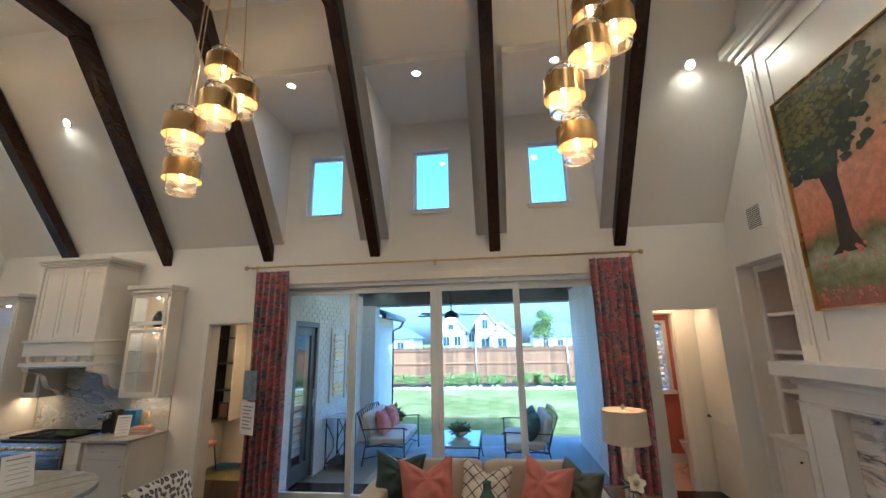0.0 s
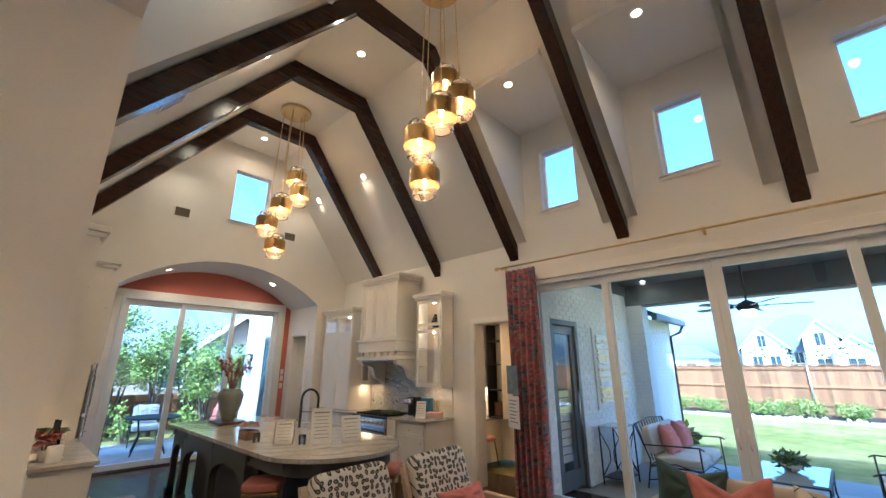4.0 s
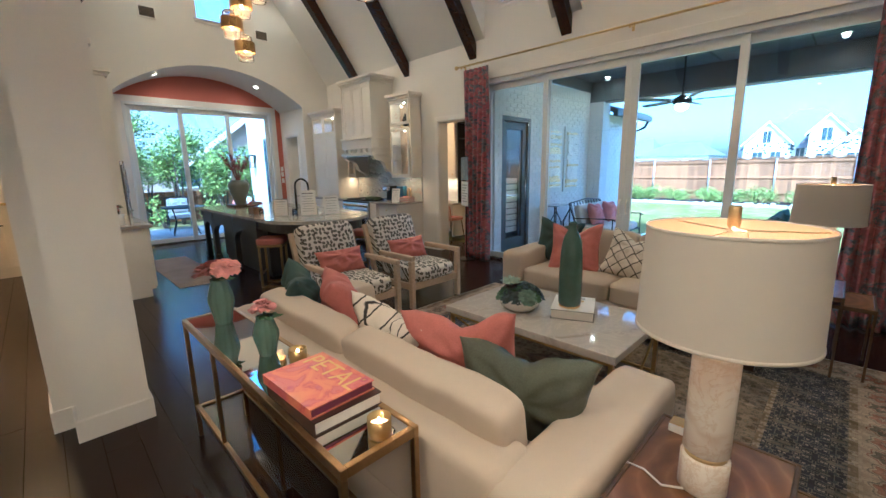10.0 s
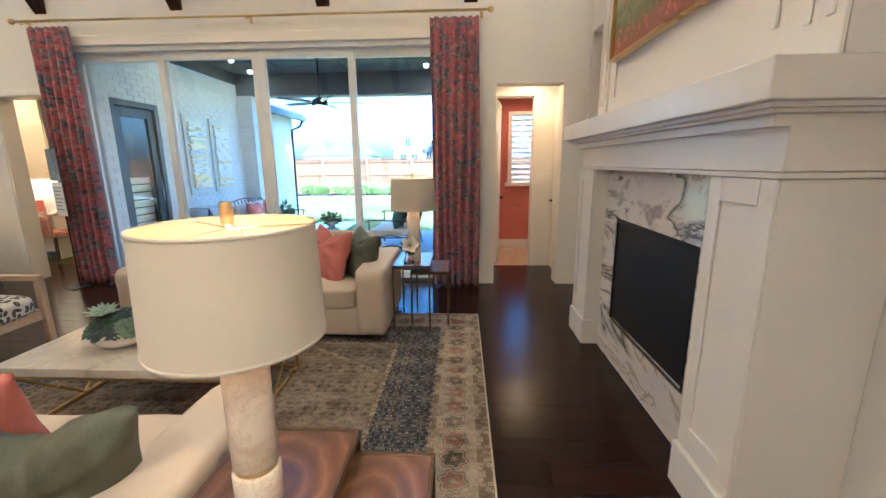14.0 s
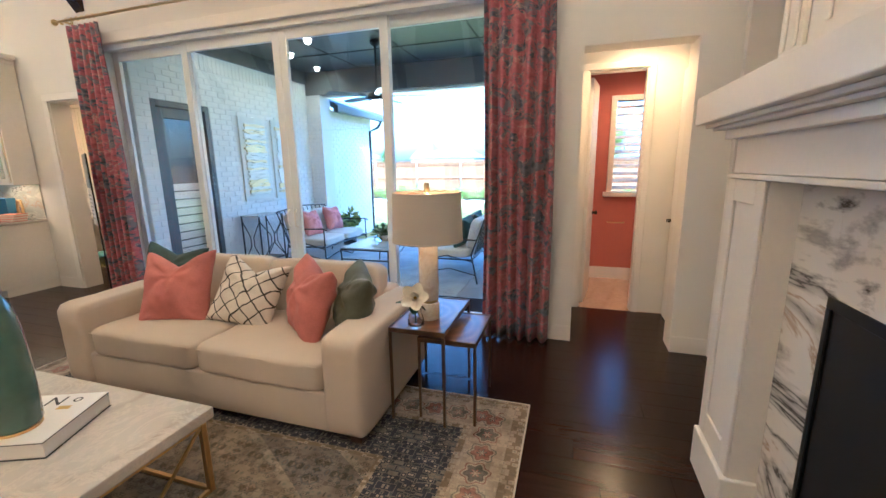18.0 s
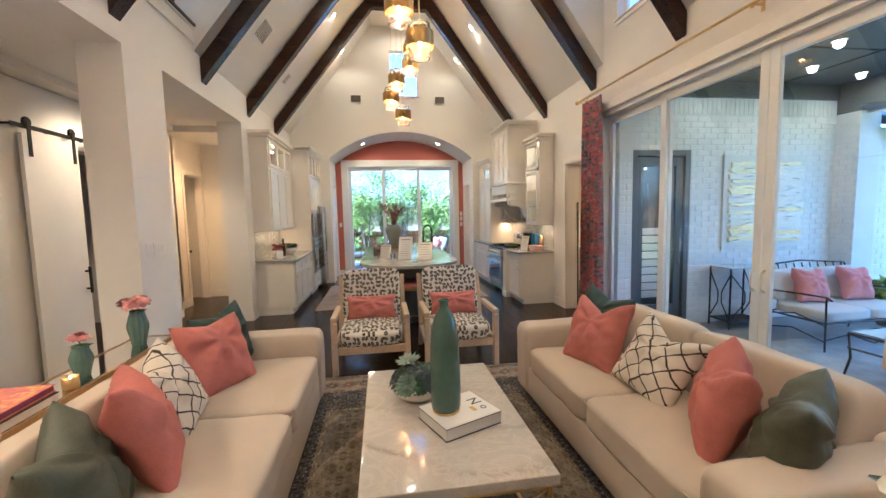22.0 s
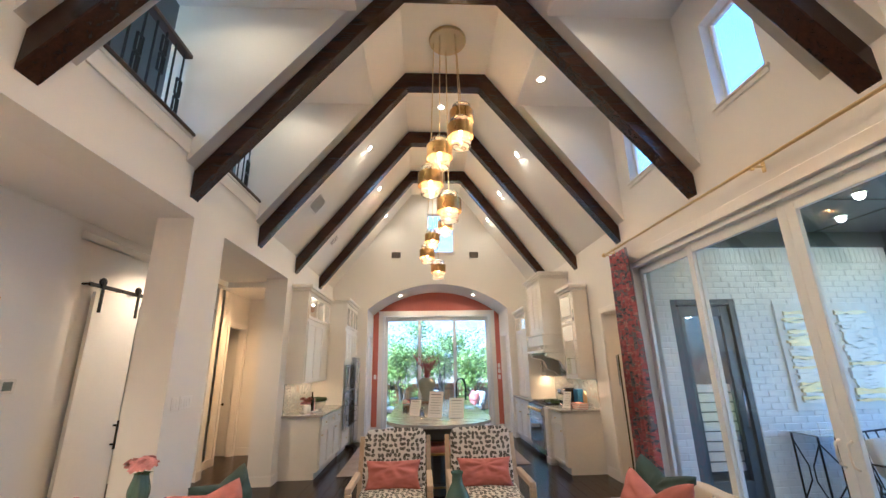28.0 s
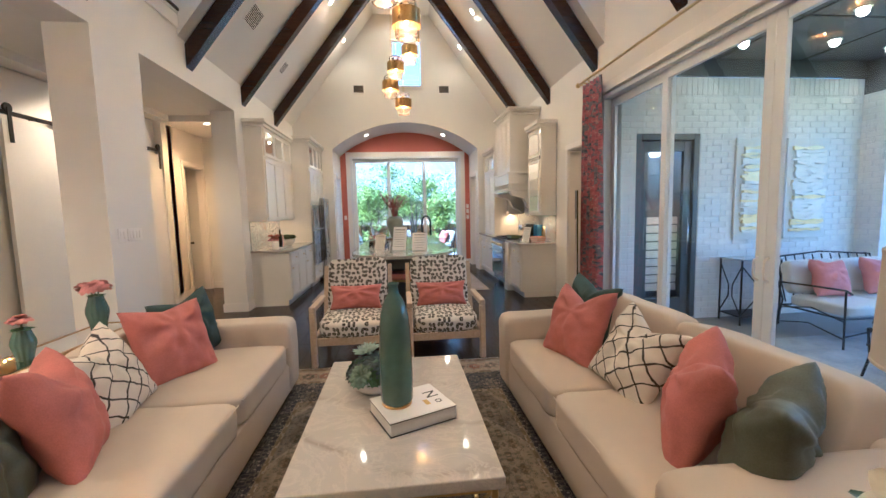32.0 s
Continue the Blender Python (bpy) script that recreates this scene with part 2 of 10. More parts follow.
def boxes(*list_of, bevel=0.0, seg=2):
    bm = bmesh.new()
    for b in list_of:
        add_box(bm, *b)
    if bevel:
        bmesh.ops.bevel(bm, geom=bm.edges[:], offset=bevel, segments=seg, affect="EDGES", profile=0.5)
    return bm


def box(x0, x1, y0, y1, z0, z1, bevel=0.0, seg=2):
    return boxes((x0, x1, y0, y1, z0, z1), bevel=bevel, seg=seg)


def lathe(profile, steps=32, bm=None, at=(0, 0, 0), cap=True):
    """A turned shape from (radius, height) pairs."""
    bm = bm or bmesh.new()
    rings = []
    for r, z in profile:
        rings.append([bm.verts.new((at[0] + r * math.cos(2 * math.pi * k / steps), at[1] + r * math.sin(2 * math.pi * k / steps), at[2] + z)) for k in range(steps)])
    for a, b in zip(rings, rings[1:]):
        for k in range(steps):
            bm.faces.new((a[k], a[(k + 1) % steps], b[(k + 1) % steps], b[k]))
    for ring, (r, z) in ((rings[0], profile[0]), (rings[-1], profile[-1])):
        if cap and r > 1e-4:
            bm.faces.new(ring)
    return bm


def tube(points, radius, steps=8, bm=None, cap=True):
    """A round bar along points."""
    bm = bm or bmesh.new()
    pts = [Vector(p) for p in points]
    rings, up = [], None
    for i, p in enumerate(pts):
        d = (pts[min(i + 1, len(pts) - 1)] - pts[max(i - 1, 0)]).normalized()
        side = d.cross(Vector((0, 0, 1)))
        if side.length < 0.05:
            side = d.cross(Vector((1, 0, 0)))
        if up is not None and side.dot(up) < 0:
            side = -side
        side.normalize()
        up = side
        other = d.cross(side).normalized()
        r = radius[i] if isinstance(radius, (list, tuple)) else radius
        rings.append([bm.verts.new(p + r * (math.cos(2 * math.pi * k / steps) * side + math.sin(2 * math.pi * k / steps) * other)) for k in range(steps)])
    for a, b in zip(rings, rings[1:]):
        for k in range(steps):
            bm.faces.new((a[k], a[(k + 1) % steps], b[(k + 1) % steps], b[k]))
    if cap:
        bm.faces.new(rings[0]), bm.faces.new(rings[-1])
    return bm


def prism(outline, z0, z1, axis="z", bm=None):
    """A straight solid over an outline of 2D points; axis: the way it is extruded (x: outline is y, z; y: outline is x, z)."""
    bm = bm or bmesh.new()

    def put(p, h):
        return {"z": (p[0], p[1], h), "x": (h, p[0], p[1]), "y": (p[0], h, p[1])}[axis]

    a = [bm.verts.new(put(p, z0)) for p in outline]
    b = [bm.verts.new(put(p, z1)) for p in outline]
    bm.faces.new(a), bm.faces.new(b[::-1])
    for k in range(len(a)):
        bm.faces.new((a[k], b[k], b[(k + 1) % len(a)], a[(k + 1) % len(a)]))
    return bm


def structure(name, bm, material, label="", smooth=False):
    return tagged(part(name, bm, material, smooth=smooth), label, kind="structure")


# ---- the shell of the house ----
NY, SY, SY0 = 6.17, 1.09, 0.74        # faces of the north and south walls
EX, WX, NOOK = 3.75, -7.45, -8.70     # east wall, kitchen end wall, far wall of the nook
PLATE, FLAT, NSL, SSL = 3.57, 6.12, 1.40, 1.294
NFLAT, SFLAT = NY - (FLAT - PLATE) / NSL, SY + (FLAT - PLATE) / SSL
DORM = ((-2.50, -1.30), (-0.86, 0.42), (0.86, 2.14))
DTOP = 5.42


def wall_y(name, y0, y1, x0, x1, z0, z1, holes, material, label):
    """A wall that runs along x, with rectangular holes (x0, x1, z0, z1) that don't overlap in x."""
    bm, x = bmesh.new(), x0
    for a, b, c, d in sorted(holes):
        if a > x:
            add_box(bm, x, a, y0, y1, z0, z1)
        if c > z0:
            add_box(bm, a, b, y0, y1, z0, c)
        if d < z1:
            add_box(bm, a, b, y0, y1, d, z1)
        x = b
    if x1 > x:
        add_box(bm, x, x1, y0, y1, z0, z1)
    return structure(name, bm, material, label)


def wall_x(name, x0, x1, y0, y1, z0, z1, holes, material, label):
    bm, y = bmesh.new(), y0
    for a, b, c, d in sorted(holes):
        if a > y:
            add_box(bm, x0, x1, y, a, z0, z1)
        if c > z0:
            add_box(bm, x0, x1, a, b, z0, c)
        if d < z1:
            add_box(bm, x0, x1, a, b, d, z1)
        y = b
    if y1 > y:
        add_box(bm, x0, x1, y, y1, z0, z1)
    return structure(name, bm, material, label)


wall_y("wall_north", NY, NY + 0.22, WX, EX, 0, PLATE, [(-3.58, -2.86, 0, 2.40), (-2.60, 2.18, 0, 2.95), (2.69, 3.48, 0, 2.44)], WALL, "warm white plastered wall with sliding doors")
for k, (a, b) in enumerate(DORM):
    m = (a + b) / 2
    wall_y("wall_dormer_%d" % (k + 1), NY, NY + 0.18, a - 0.08, b + 0.08, PLATE, DTOP + 0.1, [(m - 0.28, m + 0.28, 4.00, 4.97)], WALL, "warm white dormer wall round a high window")
    for j, x in enumerate((a, b)):
        o = -0.08 if j == 0 else 0.0
        structure("dormer_cheek_%d" % (2 * k + j + 1), prism([(NY, PLATE), (NY, DTOP + 0.1), (NY - (DTOP + 0.1 - PLATE) / NSL, DTOP + 0.1)], x + o - 0.004 * j, x + o + 0.08 + 0.004 * (1 - j), "x"), WALL, "sloping white dormer cheek")
    structure("dormer_ceiling_%d" % (k + 1), box(a, b, NY - (DTOP - PLATE) / NSL - 0.1, NY, DTOP, DTOP + 0.08), CEIL, "flat white dormer ceiling")

# south wall with the two wide openings and the loft openings above
wall_y("wall_south", SY0, SY, WX, EX, 0, 3.40, [(-4.02, -1.76, 0, 3.10), (-1.13, 3.05, 0, 3.10)], WALL, "thick warm white wall with two wide openings")
LOFT = ((-2.52, -1.28), (-0.86, 0.42), (0.84, 2.16))
wall_y("wall_loft", SY0, SY, WX, EX, 3.40, PLATE, [], WALL, "white wall under the loft openings")
for k, (a, b) in enumerate(LOFT):
    structure("loft_parapet_%d" % (k + 1), box(a, b, SY0, SY, PLATE, 3.80), WALL, "white parapet under the loft opening")
    for j, x in enumerate((a, b)):
        o = -0.08 if j == 0 else 0.0
        structure("loft_cheek_%d" % (2 * k + j + 1), prism([(SY0, PLATE), (SY, PLATE), (SY + (DTOP + 0.1 - PLATE) / SSL, DTOP + 0.1), (SY0, DTOP + 0.1)], x + o - 0.004 * j, x + o + 0.08 + 0.004 * (1 - j), "x"), WALL, "sloping white cheek beside the loft opening")
    structure("loft_soffit_%d" % (k + 1), box(a, b, SY0, SY + (DTOP - PLATE) / SSL + 0.1, DTOP, DTOP + 0.08), CEIL, "flat white soffit over the loft opening")
# dimness of the unlit loft is put into its wall and ceiling colour
LOFTDIM = plain("loft_unlit_dark", (0.105, 0.10, 0.078), 0.6, vary=0.05, grain=50, bump=0.05)
structure("loft_floor", box(WX, EX, -2.6, SY0, 3.30, 3.50), WALL, "loft floor edge")
structure("loft_wall", box(WX, EX, -2.8, -2.6, 3.30, 6.3), LOFTDIM, "back wall of the loft, coloured dark for the unlit room")
structure("loft_ceiling", box(WX, EX, -2.8, SY0, 5.44, 5.54), LOFTDIM, "loft ceiling, coloured dark for the unlit room")


def slope(x0, x1, lo, hi, north):
    """One bay of a sloping ceiling between heights lo and hi."""
    y = (lambda z: NY - (z - PLATE) / NSL) if north else (lambda z: SY + (z - PLATE) / SSL)
    return [(x0, y(lo), lo), (x1, y(lo), lo), (x1, y(hi), hi), (x0, y(hi), hi)]


def bays(cuts, lo):
    out, x = [], WX
    for a, b in cuts:
        out += [(x, a, PLATE), (a, b, lo)]
        x = b
    return out + [(x, EX, PLATE)]


bm = bmesh.new()
quads = [slope(a, b, z, FLAT, True) for a, b, z in bays(DORM, DTOP)] + [slope(a, b, z, FLAT, False) for a, b, z in bays(LOFT, DTOP)]
quads.append([(WX, SFLAT, FLAT), (EX, SFLAT, FLAT), (EX, NFLAT, FLAT), (WX, NFLAT, FLAT)])
for q in quads:
    lo = [bm.verts.new(p) for p in q]
    hi = [bm.verts.new((p[0], p[1], p[2] + 0.12)) for p in q]
    bm.faces.new(lo), bm.faces.new(hi)
    for k in range(4):
        bm.faces.new((lo[k], lo[(k + 1) % 4], hi[(k + 1) % 4], hi[k]))
structure("ceiling", bm, CEIL, "vaulted cream-white ceiling with dormer openings")

# gable walls
KW = (3.46, 4.17, 4.50, 5.57)
ARCH = (1.98, 5.49, 3.02, 3.65)


def arch_pts(n=28, grow=0.0):
    y0, y1, zs, za = ARCH
    w, h = (y1 - y0) / 2, za - zs
    r = (w * w + h * h) / (2 * h)
    cz, cy, half = za - r, (y0 + y1) / 2, math.asin((y1 - y0) / 2 / r)
    return [(cy + (r + grow) * math.sin(-half + 2 * half * k / n), cz + (r + grow) * math.cos(-half + 2 * half * k / n)) for k in range(n + 1)]


bm = bmesh.new()
x0, x1 = WX - 0.15, WX
add_box(bm, x0, x1, SY0, ARCH[0], 0, ARCH[2])
add_box(bm, x0, x1, ARCH[1], NY + 0.22, 0, ARCH[2])
ap = arch_pts()
for (ya, za), (yb, zb) in zip(ap, ap[1:]):
    prism([(ya, za), (yb, zb), (yb, 3.75), (ya, 3.75)], x0, x1, "x", bm)
add_box(bm, x0, x1, SY0, ARCH[0], ARCH[2], 3.75)
add_box(bm, x0, x1, ARCH[1], NY + 0.22, ARCH[2], 3.75)
add_box(bm, x0, x1, SY0, KW[0], 3.75, 6.5)
add_box(bm, x0, x1, KW[1], NY + 0.22, 3.75, 6.5)
add_box(bm, x0, x1, KW[0], KW[1], 3.75, KW[2])
add_box(bm, x0, x1, KW[0], KW[1], KW[3], 6.5)
structure("wall_west", bm, WALL, "warm white gable wall over a wide arch")

# breakfast nook behind the arch
bm = bmesh.new()
for (ya, za), (yb, zb) in zip(ap, ap[1:]):
    prism([(ya, za), (yb, zb), (yb, zb + 0.12), (ya, za + 0.12)], NOOK, WX - 0.15, "x", bm)
structure("nook_ceiling", bm, CEIL, "white barrel-vaulted ceiling of the nook")
wall_y("nook_wall_south", ARCH[0] - 0.12, ARCH[0], NOOK, WX - 0.15, 0, ARCH[2], [(-8.45, -7.80, 0, 2.4)], WALL, "white side wall of the nook")
wall_y("nook_wall_north", ARCH[1], ARCH[1] + 0.12, NOOK, WX - 0.15, 0, ARCH[2], [(-8.45, -7.80, 0, 2.4)], WALL, "white side wall of the nook with a doorway")
wall_x("nook_wall_west", NOOK - 0.18, NOOK, ARCH[0] - 0.12, ARCH[1] + 0.12, 0, 3.9, [(2.24, 5.25, 0, 3.01)], CORAL, "coral painted wall round the sliding doors")
structure("side_room_wall", boxes((NOOK - 0.18, NOOK, 1.4, ARCH[0] - 0.121, 0, 3.9), (NOOK - 0.18, NOOK, ARCH[1] + 0.121, 6.1, 0, 3.9)), WALL, "white end walls of the side rooms")
structure("wall_east", boxes((EX, EX + 0.2, SY0, 4.95, 0, 6.5), (EX, EX + 0.2, 4.95, NY + 0.22, 2.95, 6.5), (EX + 0.65, EX + 0.75, 4.9, NY + 0.22, 0, 3.1), (EX, EX + 0.7, 4.85, 4.95, 0, 2.95), (EX, EX + 0.7, 6.10, NY + 0.22, 0, 2.95), (EX + 0.2, EX + 0.7, 4.95, 6.10, 2.95, 3.1)), WALL, "warm white gable wall with a recessed shelf niche")

structure("floor", box(-9.2, 4.5, -3.4, 7.1, -0.12, -0.012), JOINT, "dark espresso hardwood floor")

structure("wall_south_stub", box(-1.70, -1.36, 0.64, SY0, 0, 3.10), WALL, "narrow return behind the white pier")
structure("baseboard_stub", boxes((-1.36, -1.344, 0.624, SY0 - 0.016, 0, 0.14), (-1.70, -1.36, 0.624, 0.64, 0, 0.14)), TRIM, "white painted baseboard")

# hall behind the openings
structure("hall_ceiling", box(-9.0, EX + 0.2, -2.6, SY0, 3.12, 3.30), CEIL, "flat white hall ceiling")
wall_y("foyer_wall", -2.6, -2.4, -5.2, EX + 0.2, 0, 3.12, [], WALL, "white foyer wall")
wall_x("hall_wall_end", -6.5, -6.35, -1.6, SY0, 0, 3.12, [(0.08, 0.60, 0, 2.45)], WALL, "white wall at the end of the hall with a doorway")
structure("wall_closing", boxes((EX, EX + 0.2, -2.6, SY0, 0, 3.12), (-9.0, -7.33, -0.9, -0.8, 0, 3.12), (-9.0, -8.9, -0.8, 0.9, 0, 3.12), (-6.5, -5.0, -1.7, -1.6, 0, 3.12), (-5.2, -5.05, -2.4, -0.45, 0, 3.12)), WALL, "plain white closing wall")

# beams
BEAMS = (2.38, 0.68, -1.07, -2.74, -4.42, -6.10)
bm_y = [(SY, 3.27), (3.12, 5.87), (4.24, 5.87), (NY, 3.31)]
for x in BEAMS:
    low = bm_y
    top = [(NY, PLATE - 0.03), (NFLAT - 0.012, FLAT - 0.006), (SFLAT + 0.012, FLAT - 0.006), (SY, PLATE - 0.03)]
    b = prism(low + top, x - 0.08, x + 0.08, "x")
    bmesh.ops.bevel(b, geom=[e for e in b.edges if abs(e.verts[0].co.x - e.verts[1].co.x) < 1e-5], offset=0.008, segments=1, affect="EDGES")
    tagged(part("ceiling_beam", b, BEAM), "dark espresso stained timber beam across the vault", "ceiling beam", "ceiling beams")

# ---- trim, windows and doors ----
def rail_base(name, runs, h=0.14, d=0.016):
    """Baseboards: runs of (x0, x1, y0, y1) boxes with a small cap."""
    bm = bmesh.new()
    for x0, x1, y0, y1 in runs:
        add_box(bm, x0, x1, y0, y1, 0, h)
    bmesh.ops.bevel(bm, geom=[e for e in bm.edges if min(v.co.z for v in e.verts) > h - 0.001], offset=0.006, segments=2, affect="EDGES")
    return structure(name, bm, TRIM, "white painted baseboard")


D = 0.016
rail_base("baseboard_north", [(-4.03, -3.665, NY - D, NY), (-2.775, -2.74, NY - D, NY), (2.32, 2.69, NY - D, NY), (3.48, EX, NY - D, NY)])
rail_base("baseboard_south", [(-4.02, -4.02 + D, SY0 - D, SY + D), (-4.295, -4.02, SY, SY + D), (-1.76 - D, -1.76, SY0 - D, SY + D), (-1.13, -1.13 + D, SY0 - D, SY + D), (-1.76, -1.13, SY, SY + D), (-1.76, -1.13, SY0 - D, SY0), (3.05 - D, 3.05, SY0, SY + D), (3.05, EX, SY, SY + D)])
rail_base("baseboard_west", [(WX, WX + D, 1.80, ARCH[0]), (WX, WX + D, ARCH[1], 5.5), (NOOK, NOOK + D, ARCH[0], 2.13), (NOOK, NOOK + D, 5.36, ARCH[1])])
rail_base("baseboard_east", [(EX - D, EX, SY + D, 2.44)])


def casing(name, x0, x1, top, y, out=-1, w=0.085, t=0.018, sides=(True, True), depth=0.22):
    """A flat door casing on a wall that faces along y, with its jamb lining."""
    a, b = (y - t, y) if out < 0 else (y, y + t)
    bm = bmesh.new()
    if sides[0]:
        add_box(bm, x0 - w, x0, a, b, 0, top)
    if sides[1]:
        add_box(bm, x1, x1 + w, a, b, 0, top)
    add_box(bm, x0 - (w if sides[0] else 0), x1 + (w if sides[1] else 0), a, b, top, top + w)
    j0, j1 = (y + 0.002, y + depth) if out < 0 else (y - depth, y - 0.002)
    add_box(bm, x0, x0 + 0.016, j0, j1, 0, top - 0.016)
    add_box(bm, x1 - 0.016, x1, j0, j1, 0, top - 0.016)
    add_box(bm, x0, x1, j0, j1, top - 0.016, top)
    bmesh.ops.bevel(bm, geom=bm.edges[:], offset=0.003, segments=1, affect="EDGES")
    return structure(name, bm, TRIM, "white painted door casing")


casing("trim_pantry_door", -3.58, -2.86, 2.40, NY)


VINYL = plain("white_vinyl_frame", (0.78, 0.81, 0.85), 0.3, vary=0.02, grain=40, bump=0.02)


def glazed(name, panels, plane, top, axis, label, stile=0.085, head=0.10, sill=0.10, depth=0.045, handle=None):
    """Sliding glass doors: a fixed outer frame and panels of four bars and a pane each. panels: (start, end, offset)."""
    win = tagged(thing(name), label, kind="structure")

    def b(u0, u1, o0, o1, z0, z1):
        return (u0, u1, plane + o0, plane + o1, z0, z1) if axis == "x" else (plane - o1, plane - o0, u0, u1, z0, z1)

    u0, u1 = panels[0][0], panels[-1][1]
    part("outer_frame", boxes(b(u0 - 0.06, u0, -0.06, 0.10, 0, top + 0.06), b(u1, u1 + 0.06, -0.06, 0.10, 0, top + 0.06), b(u0, u1, -0.06, 0.10, top, top + 0.06), bevel=0.003, seg=1), VINYL, win)
    part("track", boxes(b(u0, u1, -0.06, 0.10, -0.01, 0.012), b(u0, u1, -0.02, -0.012, 0.012, 0.03), b(u0, u1, 0.035, 0.043, 0.012, 0.03)), STEEL, win, "metal floor track")
    for a, c, o in panels:
        p = part("panel", boxes(b(a, a + stile, o, o + depth, 0.02, top), b(c - stile, c, o, o + depth, 0.02, top), b(a + stile, c - stile, o, o + depth, top - head, top), b(a + stile, c - stile, o, o + depth, 0.02, 0.02 + sill), bevel=0.004, seg=1), VINYL, win, "white door panel frame")
        g = part("pane", boxes(b(a + stile - 0.01, c - stile + 0.01, o + 0.018, o + 0.026, 0.02 + sill - 0.01, top - head + 0.01)), PANE, p, "clear glass pane")
        g.visible_shadow = False
    return win


sl = glazed("window_patio_slider", [(-2.54, -1.36, 0.04), (-1.46, -0.19, 0.0), (-0.19, 0.99, 0.0), (0.90, 2.12, 0.04)], 6.26, 2.89, "x", "white framed four panel sliding glass doors to the patio")
for x in (-0.235, -0.145):
    pts = [(x, 6.25, 0.93), (x, 6.215, 0.95), (x, 6.208, 1.02), (x, 6.215, 1.09), (x, 6.25, 1.11)]
    part("pull_handle", tube(pts, 0.009, 8), TRIM, sl, "white looped pull handle", smooth=True)
structure("trim_patio_slider", boxes((-2.74, -2.60, NY - 0.02, NY, 0, 2.95), (2.18, 2.32, NY - 0.02, NY, 0, 2.95), (-2.74, 2.32, NY - 0.02, NY, 2.95, 3.06), bevel=0.004, seg=1), TRIM, "white flat casing round the sliding doors")
glazed("window_nook_slider", [(2.30, 3.30, 0.04), (3.22, 4.27, 0.0), (4.19, 5.19, 0.04)], NOOK - 0.02, 2.95, "y", "white framed three panel sliding glass doors in the nook")
structure("trim_nook_slider", boxes((NOOK, NOOK + 0.025, 2.13, 2.24, 0, 3.01), (NOOK, NOOK + 0.025, 5.25, 5.36, 0, 3.01), (NOOK, NOOK + 0.03, 2.13, 5.36, 3.01, 3.13), bevel=0.004, seg=1), TRIM, "white casing round the nook doors")
casing("trim_nook_door_north", -8.45, -7.80, 2.40, ARCH[1], depth=0.12)
casing("trim_nook_door_south", -8.45, -7.80, 2.40, ARCH[0], 1, depth=0.12)


def small_window(name, m, y, z0, z1, half, axis="x", label="small square high window with a white sill"):
    w = tagged(thing(name), label, kind="structure")
    if axis == "x":
        part("window_frame", boxes((m - half, m - half + 0.035, y + 0.10, y + 0.15, z0, z1), (m + half - 0.035, m + half, y + 0.10, y + 0.15, z0, z1), (m - half + 0.035, m + half - 0.035, y + 0.10, y + 0.15, z0, z0 + 0.035), (m - half + 0.035, m + half - 0.035, y + 0.10, y + 0.15, z1 - 0.035, z1), bevel=0.003, seg=1), TRIM, w)
        g = part("pane", box(m - half + 0.03, m + half - 0.03, y + 0.122, y + 0.128, z0 + 0.03, z1 - 0.03), PANE, w)
        part("window_sill", boxes((m - half - 0.05, m + half + 0.05, y - 0.03, y, z0 - 0.025, z0), (m - half - 0.03, m + half + 0.03, y - 0.016, y, z0 - 0.075, z0 - 0.027), bevel=0.005, seg=2), TRIM, w)
    else:
        part("window_frame", boxes((y - 0.13, y - 0.08, m - half, m - half + 0.035, z0, z1), (y - 0.13, y - 0.08, m + half - 0.035, m + half, z0, z1), (y - 0.13, y - 0.08, m - half + 0.035, m + half - 0.035, z0, z0 + 0.035), (y - 0.13, y - 0.08, m - half + 0.035, m + half - 0.035, z1 - 0.035, z1), bevel=0.003, seg=1), TRIM, w)
        g = part("pane", box(y - 0.108, y - 0.102, m - half + 0.03, m + half - 0.03, z0 + 0.03, z1 - 0.03), PANE, w)
        part("window_sill", boxes((y, y + 0.03, m - half - 0.05, m + half + 0.05, z0 - 0.025, z0), (y, y + 0.016, m - half - 0.03, m + half + 0.03, z0 - 0.075, z0 - 0.027), bevel=0.005, seg=2), TRIM, w)
    g.visible_shadow = False
    return w


for k, (a, b) in enumerate(DORM):
    small_window("window_dormer_%d" % (k + 1), (a + b) / 2, NY, 4.00, 4.97, 0.28)
small_window("window_kitchen_gable", (KW[0] + KW[1]) / 2, WX, KW[2], KW[3], (KW[1] - KW[0]) / 2, "y", "tall high window in the kitchen gable")

